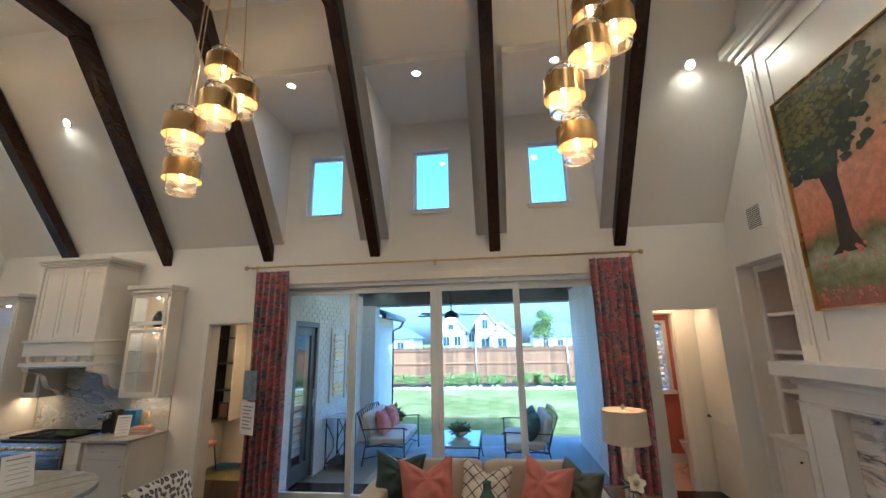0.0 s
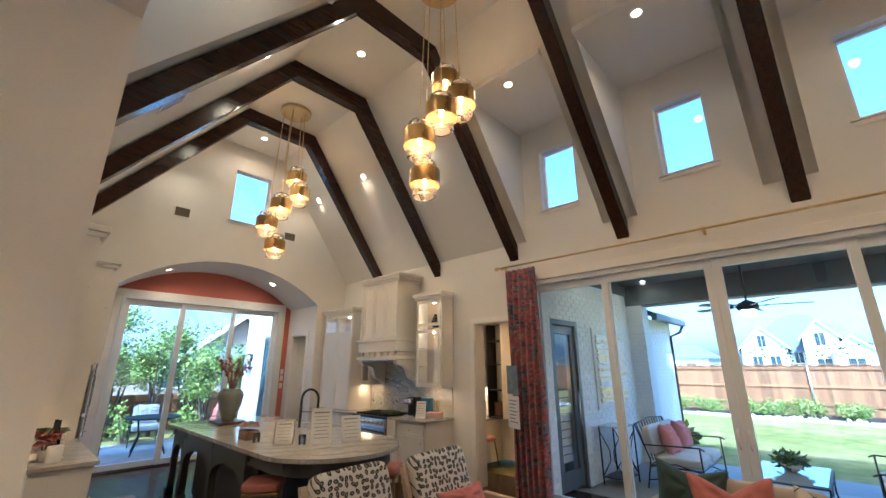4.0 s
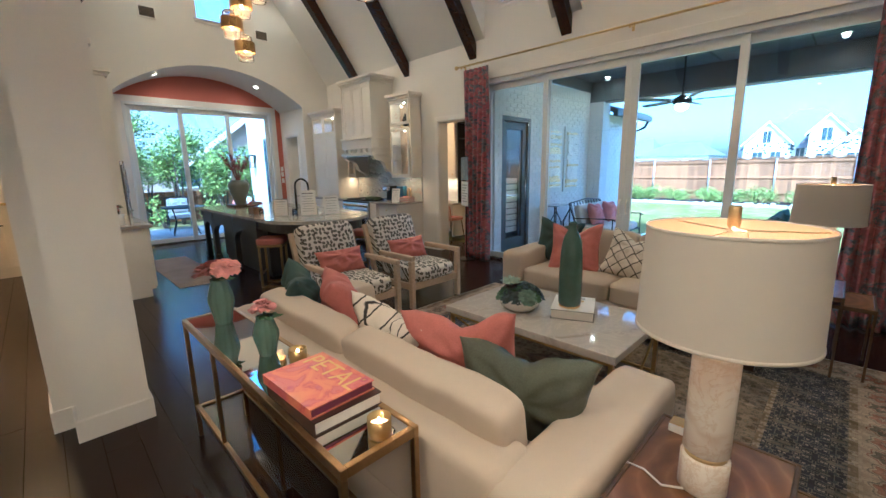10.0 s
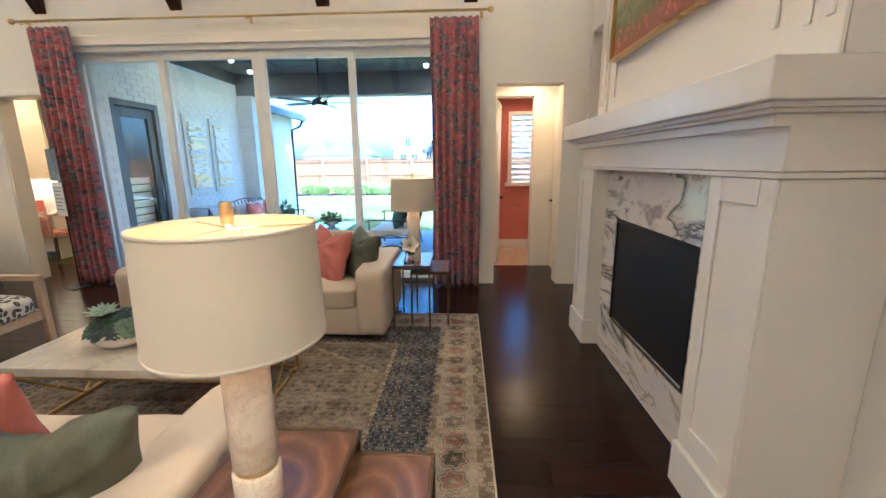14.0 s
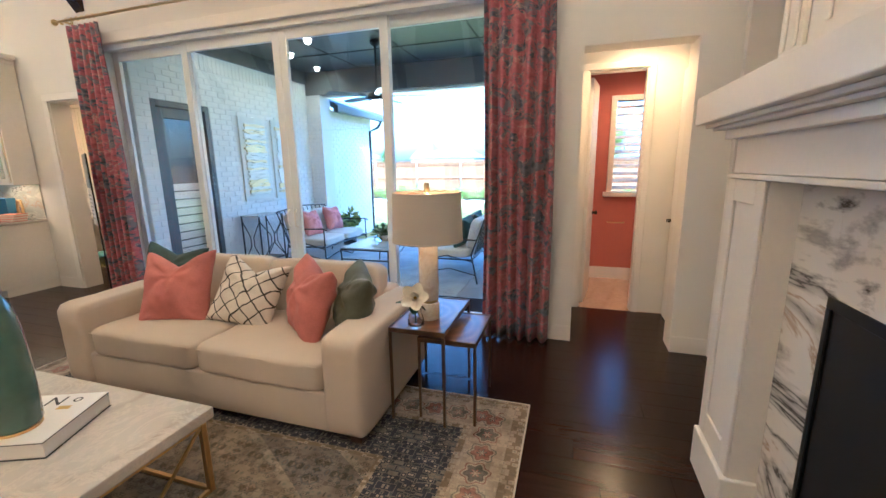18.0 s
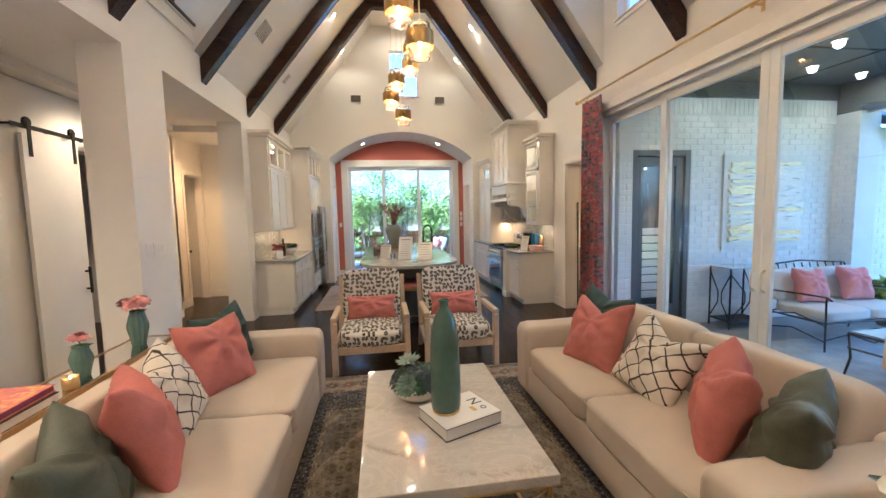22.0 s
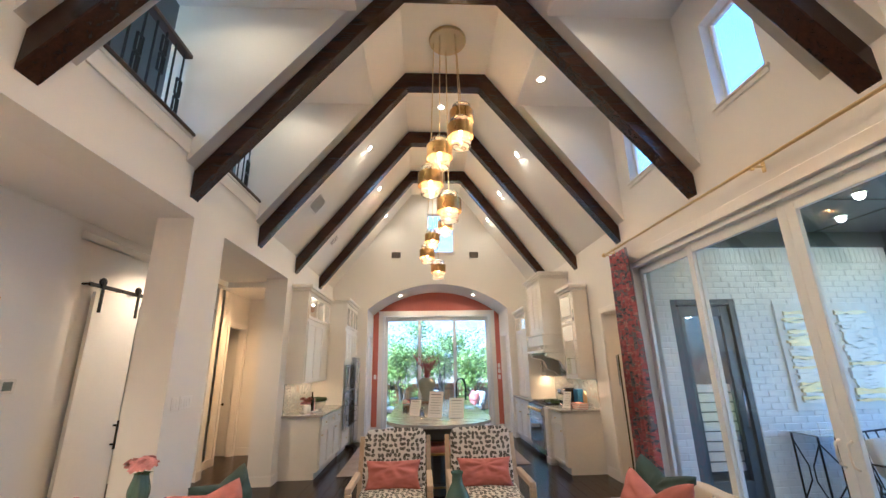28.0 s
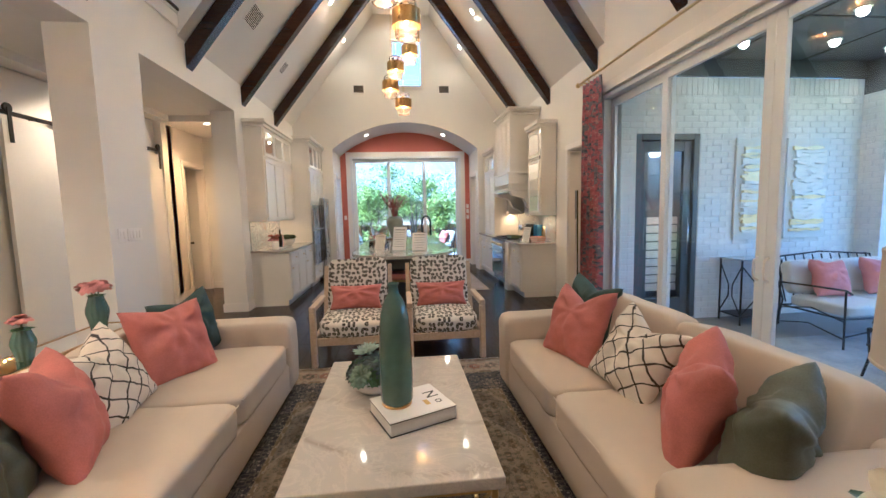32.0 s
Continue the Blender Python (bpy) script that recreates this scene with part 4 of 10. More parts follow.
def petal_cloth():
    """Ivory cloth woven with dark, grey-hearted drops that lie every way."""
    m, n, l, b = nodes_of("leaf_drop_cloth")
    tc = n.new("ShaderNodeTexCoord")
    sep, com = n.new("ShaderNodeSeparateXYZ"), n.new("ShaderNodeCombineXYZ")
    up = n.new("ShaderNodeMath")
    l.new(tc.outputs["Object"], sep.inputs[0])
    l.new(sep.outputs[0], up.inputs[0]), l.new(sep.outputs[2], up.inputs[1])
    l.new(sep.outputs[1], com.inputs[0]), l.new(up.outputs[0], com.inputs[1])
    wide = n.new("ShaderNodeVectorMath")
    wide.operation, wide.inputs[1].default_value = "MULTIPLY", (21.0, 20.0, 1.0)
    l.new(com.outputs[0], wide.inputs[0])
    co = wide.outputs[0]
    vo = n.new("ShaderNodeTexVoronoi")
    vo.voronoi_dimensions = "2D"
    vo.inputs["Scale"].default_value, vo.inputs["Randomness"].default_value = 1.0, 0.52
    l.new(co, vo.inputs["Vector"])
    away = n.new("ShaderNodeVectorMath")
    away.operation = "SUBTRACT"
    l.new(co, away.inputs[0]), l.new(vo.outputs["Position"], away.inputs[1])
    spin = n.new("ShaderNodeMath")
    spin.operation, spin.inputs[1].default_value = "MULTIPLY", 6.28
    tint = n.new("ShaderNodeSeparateColor")
    l.new(vo.outputs["Color"], tint.inputs[0]), l.new(tint.outputs[0], spin.inputs[0])
    turn = n.new("ShaderNodeVectorRotate")
    turn.rotation_type = "Z_AXIS"
    l.new(away.outputs[0], turn.inputs["Vector"]), l.new(spin.outputs[0], turn.inputs["Angle"])
    form = n.new("ShaderNodeVectorMath")
    form.operation, form.inputs[1].default_value = "MULTIPLY", (1.30, 0.84, 0.0)
    l.new(turn.outputs[0], form.inputs[0])
    size = n.new("ShaderNodeVectorMath")
    size.operation = "LENGTH"
    l.new(form.outputs[0], size.inputs[0])
    tip = n.new("ShaderNodeSeparateXYZ")
    l.new(form.outputs[0], tip.inputs[0])
    drop = n.new("ShaderNodeMath")
    drop.operation, drop.inputs[1].default_value = "MULTIPLY_ADD", 0.16
    l.new(tip.outputs[1], drop.inputs[0]), l.new(size.outputs["Value"], drop.inputs[2])
    ring = ramp(n, [(0.0, (0.26, 0.24, 0.215)), (0.13, (0.22, 0.20, 0.18)), (0.19, (0.03, 0.026, 0.026)), (0.365, (0.018, 0.016, 0.016)), (0.39, (0.66, 0.62, 0.55)), (1.0, (0.72, 0.68, 0.61))])
    l.new(drop.outputs[0], ring.inputs[0])
    fine = add(n, "ShaderNodeTexNoise", Scale=40.0, Detail=2.0)
    l.new(co, fine.inputs["Vector"])
    fr = ramp(n, [(0.3, (0.86,) * 3), (0.7, (1.0,) * 3)])
    l.new(fine.outputs[0], fr.inputs[0])
    l.new(mixed(n, l, 1.0, ring.outputs[0], fr.outputs[0], "MULTIPLY"), b.inputs["Base Color"])
    b.inputs["Roughness"].default_value = 0.88
    bp = add(n, "ShaderNodeBump", Strength=0.3, Distance=0.002)
    l.new(fine.outputs[0], bp.inputs["Height"]), l.new(bp.outputs[0], b.inputs["Normal"])
    return m


def floral_cloth():
    """Coral drapery with dark teal flowers and pale sprigs."""
    m, n, l, b = nodes_of("floral_drapery")
    co = coords(n, l, (1, 0.25, 1))
    big = add(n, "ShaderNodeTexNoise", Scale=7.5, Detail=6.0, Roughness=0.72, Distortion=1.6)
    sm = add(n, "ShaderNodeTexNoise", Scale=16.0, Detail=5.0, Roughness=0.7, Distortion=1.0)
    vo = n.new("ShaderNodeTexVoronoi")
    vo.inputs["Scale"].default_value = 24.0
    for q in (big, sm, vo):
        l.new(co, q.inputs["Vector"])
    ground = ramp(n, [(0.3, (0.20, 0.055, 0.08)), (0.52, (0.38, 0.115, 0.14)), (0.8, (0.54, 0.27, 0.27))])
    l.new(sm.outputs[0], ground.inputs[0])
    dark = ramp(n, [(0.505, (0, 0, 0)), (0.535, (1, 1, 1))])
    l.new(big.outputs[0], dark.inputs[0])
    petals = ramp(n, [(0.0, (0.025, 0.036, 0.055)), (0.35, (0.07, 0.09, 0.13)), (0.6, (0.17, 0.16, 0.19))])
    l.new(vo.outputs["Distance"], petals.inputs[0])
    out = mixed(n, l, dark.outputs[0], ground.outputs[0], petals.outputs[0])
    sprig = ramp(n, [(0.60, (0, 0, 0)), (0.62, (1, 1, 1)), (0.635, (1, 1, 1)), (0.655, (0, 0, 0))])
    l.new(sm.outputs[0], sprig.inputs[0])
    out = mixed(n, l, sprig.outputs[0], out, (0.42, 0.33, 0.27))
    l.new(out, b.inputs["Base Color"])
    b.inputs["Roughness"].default_value = 0.82
    b.inputs["Sheen Weight"].default_value = 0.15
    return m


TRELLIS, PETAL, FLORAL = trellis_cloth(), petal_cloth(), floral_cloth()


def soft_block(w, d, h, power=7.0, cuts=9, crumple=0.004, seed=0, sag=0.0):
    """A stuffed block: a cube with rounded sides and a slightly uneven skin, its base at z = 0."""
    bm = bmesh.new()
    bmesh.ops.create_cube(bm, size=2.0)
    bmesh.ops.subdivide_edges(bm, edges=bm.edges[:], cuts=cuts, use_grid_fill=True)
    for v in bm.verts:
        c = v.co.copy()
        big = max(abs(c.x), abs(c.y), abs(c.z))
        pn = (abs(c.x) ** power + abs(c.y) ** power + abs(c.z) ** power) ** (1 / power)
        c *= big / pn
        top = max(0.0, c.z)
        v.co = Vector((c.x * w / 2, c.y * d / 2, (c.z + 1) * h / 2 - sag * top * max(0, 1 - c.x * c.x) * max(0, 1 - c.y * c.y)))
        k = noise.noise_vector(v.co * 3.1 + Vector((seed * 7.3, 0, 0))) * crumple * 2 + noise.noise_vector(v.co * 9.0 + Vector((seed * 3.1, 0, 0))) * crumple
        v.co += k
    return bm


def cushion(w, h, t, chop=0.10, seed=0, n=32):
    """A knife-edged pillow standing on its lower edge in the xz plane, thick along y, with pointed ears and a blow struck into its top."""
    bm = bmesh.new()
    grid = {}
    for s in (0, 1):
        for i in range(n + 1):
            for j in range(n + 1):
                u, v = 2 * i / n - 1, 2 * j / n - 1
                edge = i in (0, n) or j in (0, n)
                if s and edge:
                    grid[s, i, j] = grid[0, i, j]
                    continue
                th = (max(0, 1 - abs(u) ** 2.4) * max(0, 1 - abs(v) ** 2.4)) ** 0.5 * t / 2
                x = w / 2 * u * (1 - 0.11 * (1 - abs(v) ** 1.6))
                z = h / 2 * v * (1 - 0.09 * (1 - abs(u) ** 1.6))
                blow = max(0, 1 - abs(u) / 0.85) ** 1.25
                z -= chop * 1.75 * blow * max(0, (v + 0.45) / 1.45) ** 1.6 * h
                th *= 1 + 1.1 * chop * (1 - blow) * max(0, v) - 3.0 * chop * blow * max(0, v) ** 1.2
                # folds that run out from the blow and from the corners
                ang = math.atan2(v - 0.45, u + 0.001)
                rad = math.hypot(u, v - 0.45)
                wr = 0.011 * math.sin(7 * ang + seed * 1.7 + 2.2 * s) * math.exp(-((rad - 0.55) / 0.4) ** 2)
                cu, cv = abs(u) - 1, abs(v) - 1
                wr += 0.008 * math.sin(9 * math.atan2(cv, cu) + seed) * math.exp(-(math.hypot(cu, cv) / 0.55) ** 2)
                wr += noise.noise(Vector((u * 2.0 + seed * 5, v * 2.0, s * 3 + seed))) * 0.022 + noise.noise(Vector((u * 5 + seed, v * 5, s))) * 0.008
                y = (th + wr * min(1, th / (t * 0.3))) * (1 if s else -1)
                grid[s, i, j] = bm.verts.new((x, y, z))
    for s in (0, 1):
        for i in range(n):
            for j in range(n):
                bm.faces.new((grid[s, i, j], grid[s, i + 1, j], grid[s, i + 1, j + 1], grid[s, i, j + 1]))
    return bm


def pillow(at, size, material, label, rz, lean=18, roll=0, seed=0, chop=0.1, wide=None, thick=0.23):
    w = wide or size
    p = tagged(part("throw_pillow", cushion(w, size, thick, chop, seed), material, smooth=True), label, "pillow", "throw pillows")
    p.matrix_basis = Matrix.Translation(at) @ pose(0, 0, 0, 0, 0, rz) @ pose(0, 0, 0, -lean, roll, 0)
    return p


# ---- sofas ----
def sofa(at, rz, width, label, rise, thick):
    s = thing("sofa", at, label, "sofa", "facing sofas", rz)
    w = width / 2
    part("base", box(-w + 0.02, w - 0.02, -0.50, 0.50, 0.05, 0.30, 0.02, 3), LINEN, s, smooth=True)
    part("back", box(-w + 0.2, w - 0.2, 0.30, 0.525, 0.28, 0.665, 0.05, 4), LINEN, s, smooth=True)
    for k, x in enumerate((-w + 0.125, w - 0.125)):
        part("arm", soft_block(0.25, 1.05, 0.60, 14, 11, 0.003, k), LINEN, s, smooth=True, at=(x, 0, 0.045))
    cw = (width - 0.5) / 2
    for k, x in enumerate((-cw / 2, cw / 2)):
        part("seat_cushion", soft_block(cw - 0.006, 0.86, 0.19, 12, 11, 0.005, k + 3, -0.02), LINEN, s, smooth=True, at=(x, -0.085, 0.285))
        part("back_cushion", soft_block(cw - 0.004, thick, rise, 8, 13, 0.006, k + 7), LINEN, s, smooth=True, at=pose(x, 0.365 - thick / 2, 0.43, -10, 0, 0))
        part("cushion_piping", tube([(x - cw / 2 + 0.03, -0.508, 0.452), (x + cw / 2 - 0.03, -0.508, 0.452)], 0.004, 6), LINEN, s)
    for x in (-w + 0.08, w - 0.08):
        for y in (-0.44, 0.44):
            part("foot", box(x - 0.035, x + 0.035, y - 0.035, y + 0.035, 0, 0.05, 0.004), RAILWOOD, s, "dark block foot")
    return s


sofa((0.435, 4.865, 0.012), 0, 2.37, "ivory linen two seat sofa with deep loose cushions by the window", 0.43, 0.22)
sofa((0.265, 2.095, 0.012), 180, 2.47, "ivory linen two seat sofa with deep loose cushions before the console", 0.375, 0.17)
CORAL_L, TRE_L, GRN_L = "coral velvet throw pillow with a chopped top", "ivory pillow with a hand drawn dark trellis", "dark green velvet throw pillow"
ZP = 0.70
pillow((-0.42, 5.00, ZP), 0.52, VELVET_T, GRN_L, 12, 14, 6, 1, 0.07)
pillow((-0.08, 4.74, ZP + 0.01), 0.54, VELVET_P, CORAL_L, 14, 24, -2, 2, 0.11)
pillow((0.47, 4.84, ZP - 0.02), 0.50, TRELLIS, TRE_L, 6, 30, 10, 3, 0.10)
pillow((1.03, 4.77, ZP), 0.52, VELVET_P, CORAL_L, -38, 16, 4, 4, 0.08)
pillow((1.33, 4.82, ZP - 0.02), 0.50, VELVET_G, GRN_L, -56, 18, 4, 5, 0.06)
pillow((-0.58, 1.93, ZP), 0.50, VELVET_T, GRN_L, 160, 14, -6, 6, 0.05)
pillow((-0.20, 2.02, ZP), 0.53, VELVET_P, CORAL_L, 154, 22, 2, 7, 0.03)
pillow((0.36, 1.97, ZP - 0.02), 0.51, TRELLIS, TRE_L, 184, 26, -10, 8, 0.08)
pillow((0.745, 2.065, ZP), 0.53, VELVET_P, CORAL_L, 206, 20, 4, 9, 0.10)
pillow((1.10, 2.03, ZP - 0.035), 0.52, VELVET_G, GRN_L, 205, 22, -4, 10, 0.10)

# ---- armchairs ----
def armchair(at, rz):
    c = thing("armchair", at, "pale oak lounge chair in a dark leaf drop print", "armchair", "armchairs by the island", rz)
    # faces +x; origin under the middle of the seat
    for y in (-0.37, 0.37):
        f = part("side_frame", boxes((-0.20, 0.40, y - 0.03, y + 0.03, 0.555, 0.61), (0.34, 0.40, y - 0.03, y + 0.03, 0.0, 0.554), bevel=0.012, seg=3), PALEOAK, c, "pale oak arm and front leg")
        part("side_rail", box(-0.36, 0.339, y - 0.022, y + 0.022, 0.22, 0.29, 0.006), PALEOAK, f)
        part("back_post", prism([(-0.50, 0.0), (-0.44, 0.0), (-0.30, 0.32), (-0.50, 0.90), (-0.545, 0.89), (-0.36, 0.32)], y - 0.024, y + 0.024, "y"), PALEOAK, f, "raked back leg")
    part("front_rail", box(0.335, 0.375, -0.34, 0.34, 0.21, 0.29, 0.006), PALEOAK, c)
    part("back_rail", box(-0.36, -0.32, -0.345, 0.345, 0.22, 0.29, 0.006), PALEOAK, c)
    part("seat", soft_block(0.72, 0.67, 0.17, 6, 10, 0.004, 1, -0.015), PETAL, c, "printed seat cushion", smooth=True, at=pose(0.03, 0, 0.29, 0, 3, 0))
    part("backrest", soft_block(0.15, 0.67, 0.66, 9, 10, 0.004, 2), PETAL, c, "printed back cushion", smooth=True, at=pose(-0.30, 0, 0.34, 0, -18, 0))
    return c


for y in (3.02, 3.97):
    armchair((-1.80, y, 0.0), 0)
    pillow((-1.93, y, 0.585), 0.28, VELVET_P, "long coral velvet lumbar pillow", 90, 22, 0, y, 0.0, 0.57, 0.17)

# ---- coffee table ----
ct = tagged(thing("coffee_table", (0.37, 3.475, 0.012)), "white marble coffee table on a gilt metal frame", "coffee table")
part("tabletop", box(-0.70, 0.70, -0.45, 0.45, 0.385, 0.44, 0.006), MARBLE, ct, "polished white marble slab")
for sx in (-1, 1):
    for sy in (-1, 1):
        part("leg", box(sx * 0.66 - 0.014, sx * 0.66 + 0.014, sy * 0.41 - 0.014, sy * 0.41 + 0.014, 0, 0.384, 0.003, 1), GOLD, ct)
for y in (-0.41, 0.41):
    part("long_rail", boxes((-0.646, 0.646, y - 0.012, y + 0.012, 0.355, 0.384), (-0.646, 0.646, y - 0.010, y + 0.010, 0.0, 0.02), bevel=0.002, seg=1), GOLD, ct)
for x in (-0.66, 0.66):
    part("end_rail", boxes((x - 0.012, x + 0.012, -0.396, 0.396, 0.355, 0.384), (x - 0.010, x + 0.010, -0.396, 0.396, 0.0, 0.02), bevel=0.002, seg=1), GOLD, ct)
    part("diagonal", tube([(x, -0.40, 0.35), (x, 0.0, 0.02)], 0.009, 6), GOLD, ct)
    part("diagonal", tube([(x, 0.40, 0.35), (x, 0.0, 0.02)], 0.009, 6), GOLD, ct)

PAPER = plain("page_edges", (0.72, 0.69, 0.64), 0.8, vary=0.05, grain=200, bump=0.2)


def letters(body, size, at, parent, material, thick=0.0006, name="lettering"):
    cu = bpy.data.curves.new(name, "FONT")
    cu.body, cu.size, cu.extrude, cu.align_x, cu.align_y = body, size, thick, "CENTER", "CENTER"
    tmp = bpy.data.objects.new("t", cu)
    scene.collection.objects.link(tmp)
    me = bpy.data.meshes.new_from_object(tmp.evaluated_get(bpy.context.evaluated_depsgraph_get()))
    bpy.data.objects.remove(tmp)
    me.name = name
    me.materials.clear()
    return part(name, me, material, parent, at=at)


def book(name, at, rz, w, d, h, cover, label, pages=PAPER, category="book"):
    b = thing(name, at, label, category, "", rz)
    wrap = [(-w / 2, 0), (w / 2, 0), (w / 2, 0.004), (-w / 2 + 0.004, 0.004), (-w / 2 + 0.004, h - 0.004), (w / 2, h - 0.004), (w / 2, h), (-w / 2, h)]
    part("cover", prism(wrap, -d / 2, d / 2, "y"), cover, b)
    part("page_block", box(-w / 2 + 0.0045, w / 2 - 0.005, -d / 2 + 0.005, d / 2 - 0.005, 0.0045, h - 0.0045), pages, b, "white page block")
    return b


INK = plain("black_ink", (0.015, 0.015, 0.018), 0.5)
WHITEBOOK = plain("white_cover", (0.80, 0.78, 0.75), 0.35, vary=0.02, bump=0.02)
bk = book("book", (0.522, 3.565, 0.452), -67, 0.361, 0.304, 0.074, WHITEBOOK, "thick white art book with black edge lines on the table")
part("edge_line", boxes((-0.1815, 0.1815, -0.153, 0.153, 0.002, 0.005), (-0.1815, 0.1815, -0.153, 0.153, 0.0675, 0.0705)), INK, bk, "thin black edge line")
letters("N", 0.10, pose(-0.118, -0.028, 0.0742, 0, 0, 90), bk, INK)
letters("o", 0.075, pose(-0.132, 0.060, 0.0742, 0, 0, 90), bk, INK)
part("ochre_mark", box(-0.078, -0.052, 0.018, 0.072, 0.0740, 0.0748), plain("ochre_print", (0.62, 0.42, 0.08), 0.5), bk, "ochre printed block")

vs = tagged(thing("bottle_vase", (0.525, 3.49, 0.526)), "tall teal glazed ceramic bottle vase with a gilt foot", "vase")
part("body", lathe([(0.075, 0.012), (0.083, 0.03), (0.085, 0.12), (0.084, 0.26), (0.079, 0.40), (0.071, 0.475), (0.062, 0.516), (0.048, 0.550), (0.034, 0.573), (0.0265, 0.588), (0.0255, 0.622), (0.031, 0.630), (0.030, 0.636), (0.023, 0.634), (0.022, 0.592), (0.0, 0.582)], 40), CERAMIC, vs, smooth=True)
part("foot", lathe([(0.074, 0), (0.078, 0.004), (0.078, 0.012), (0.0, 0.0125)], 40), GOLD, vs, "gilt foot", smooth=True)

# succulents in a bowl
bowl = tagged(thing("succulent_bowl", (0.17, 3.36, 0.452)), "white ceramic bowl of mixed green succulents", "potted plant")
part("bowl", lathe([(0.06, 0), (0.10, 0.006), (0.150, 0.045), (0.172, 0.10), (0.167, 0.112), (0.158, 0.10), (0.135, 0.07), (0.0, 0.065)], 36), CLEAR_CERAMIC, bowl, smooth=True)
LEAF_A = plain("succulent_green", (0.06, 0.13, 0.05), 0.5, vary=0.3, grain=30, broad=8, bump=0.05)
LEAF_B = plain("succulent_blue", (0.15, 0.22, 0.16), 0.5, vary=0.25, grain=30, broad=8, bump=0.05)
LEAF_C = plain("succulent_dark", (0.075, 0.05, 0.05), 0.45, vary=0.3, grain=30, broad=8, bump=0.05)


def rosette(r, rings, seed, open_=1.0, wide=0.30):
    bm = bmesh.new()
    rnd = random.Random(seed)
    for k in range(rings):
        n = 5 + 2 * k
        el = 75 - 62 * open_ * k / max(1, rings - 1)
        ln = r * (0.4 + 0.6 * k / max(1, rings - 1))
        for j in range(n):
            a = 2 * math.pi * (j + 0.5 * (k % 2)) / n + rnd.uniform(-0.1, 0.1)
            e = radians(el + rnd.uniform(-6, 6))
            d = Vector((math.cos(a) * math.cos(e), math.sin(a) * math.cos(e), math.sin(e)))
            s = Vector((-math.sin(a), math.cos(a), 0))
            u = d.cross(s) * -1
            w = ln * wide
            p = [d * 0.02 * r, d * ln * 0.55 + s * w + u * 0.08 * ln, d * ln * 0.55 - s * w + u * 0.08 * ln, d * ln + u * 0.18 * ln, d * ln * 0.55 - u * 0.10 * ln]
            v = [bm.verts.new(q) for q in p]
            for f in ((0, 1, 4), (0, 4, 2), (1, 3, 4), (4, 3, 2), (0, 2, 1), (1, 2, 3)):
                bm.faces.new([v[i] for i in f])
    return bm


LEAF_D = plain("succulent_slate", (0.05, 0.075, 0.085), 0.5, vary=0.3, grain=30, broad=8, bump=0.05)
for k in range(19):
    a, rr = (k * 0.571, 0.128) if k < 11 else (k * 0.785, 0.062)
    r = (0.068, 0.082, 0.074)[k % 3]
    part("rosette", rosette(r, 6, k, 0.80, 0.46), (LEAF_A, LEAF_C, LEAF_B, LEAF_D, LEAF_C, LEAF_A, LEAF_D)[(k * 3) % 7], bowl, at=pose(rr * math.cos(a), rr * math.sin(a), 0.125 if k < 11 else 0.175, 0, 0, math.degrees(a)) @ pose(0, 0, 0, 0, 52 if k < 11 else 22, 0))
part("spiky_rosette", rosette(0.10, 5, 40, 0.6, 0.18), plain("pale_aloe", (0.34, 0.42, 0.33), 0.5, vary=0.2), bowl, "spiky pale aloe", at=pose(-0.05, -0.05, 0.20, 8, 6, 0))

# ---- console behind the sofa ----
MIRROR = plain("mirror_glass", (0.80, 0.80, 0.78), 0.03, 1.0, vary=0.02, bump=0)
con = tagged(thing("console_table", (0.165, 1.39, 0.0)), "slim gilt console table with a mirrored top behind the sofa", "console table")
L, Wd, H = 0.855, 0.145, 0.74
AGED = plain("aged_brass", (0.42, 0.28, 0.12), 0.32, 1.0, vary=0.14, grain=40, bump=0.04)
part("top_frame", boxes((-L, L, -Wd, -Wd + 0.022, H - 0.035, H), (-L, L, Wd - 0.022, Wd, H - 0.035, H), (-L, -L + 0.022, -Wd + 0.022, Wd - 0.022, H - 0.035, H), (L - 0.022, L, -Wd + 0.022, Wd - 0.022, H - 0.035, H), bevel=0.002, seg=1), AGED, con)
part("mirror_top", box(-L + 0.02, L - 0.02, -Wd + 0.02, Wd - 0.02, H - 0.012, H - 0.004), MIRROR, con, "mirrored glass top")
for sx in (-1, 1):
    for sy in (-1, 1):
        part("leg", box(sx * (L - 0.011) - 0.011, sx * (L - 0.011) + 0.011, sy * (Wd - 0.011) - 0.011, sy * (Wd - 0.011) + 0.011, 0, H - 0.035, 0.002, 1), AGED, con)
for sy in (-1, 1):
    part("middle_post", box(-0.36, -0.34, sy * (Wd - 0.011) - 0.009, sy * (Wd - 0.011) + 0.009, 0.20, H - 0.035, 0.002, 1), AGED, con)
part("shelf_frame", boxes((-L + 0.022, L - 0.022, -Wd + 0.002, -Wd + 0.026, 0.18, 0.205), (-L + 0.022, L - 0.022, Wd - 0.026, Wd - 0.002, 0.18, 0.205), (-L + 0.022, -L + 0.05, -Wd + 0.026, Wd - 0.026, 0.18, 0.205), (L - 0.05, L - 0.022, -Wd + 0.026, Wd - 0.026, 0.18, 0.205), bevel=0.002, seg=1), AGED, con)
sg = part("glass_shelf", box(-L + 0.045, L - 0.045, -Wd + 0.022, Wd - 0.022, 0.190, 0.198), PANE, con, "clear glass shelf")

PINK = plain("peony_petal", (0.62, 0.27, 0.25), 0.7, vary=0.22, grain=20, broad=14, bump=0.05)


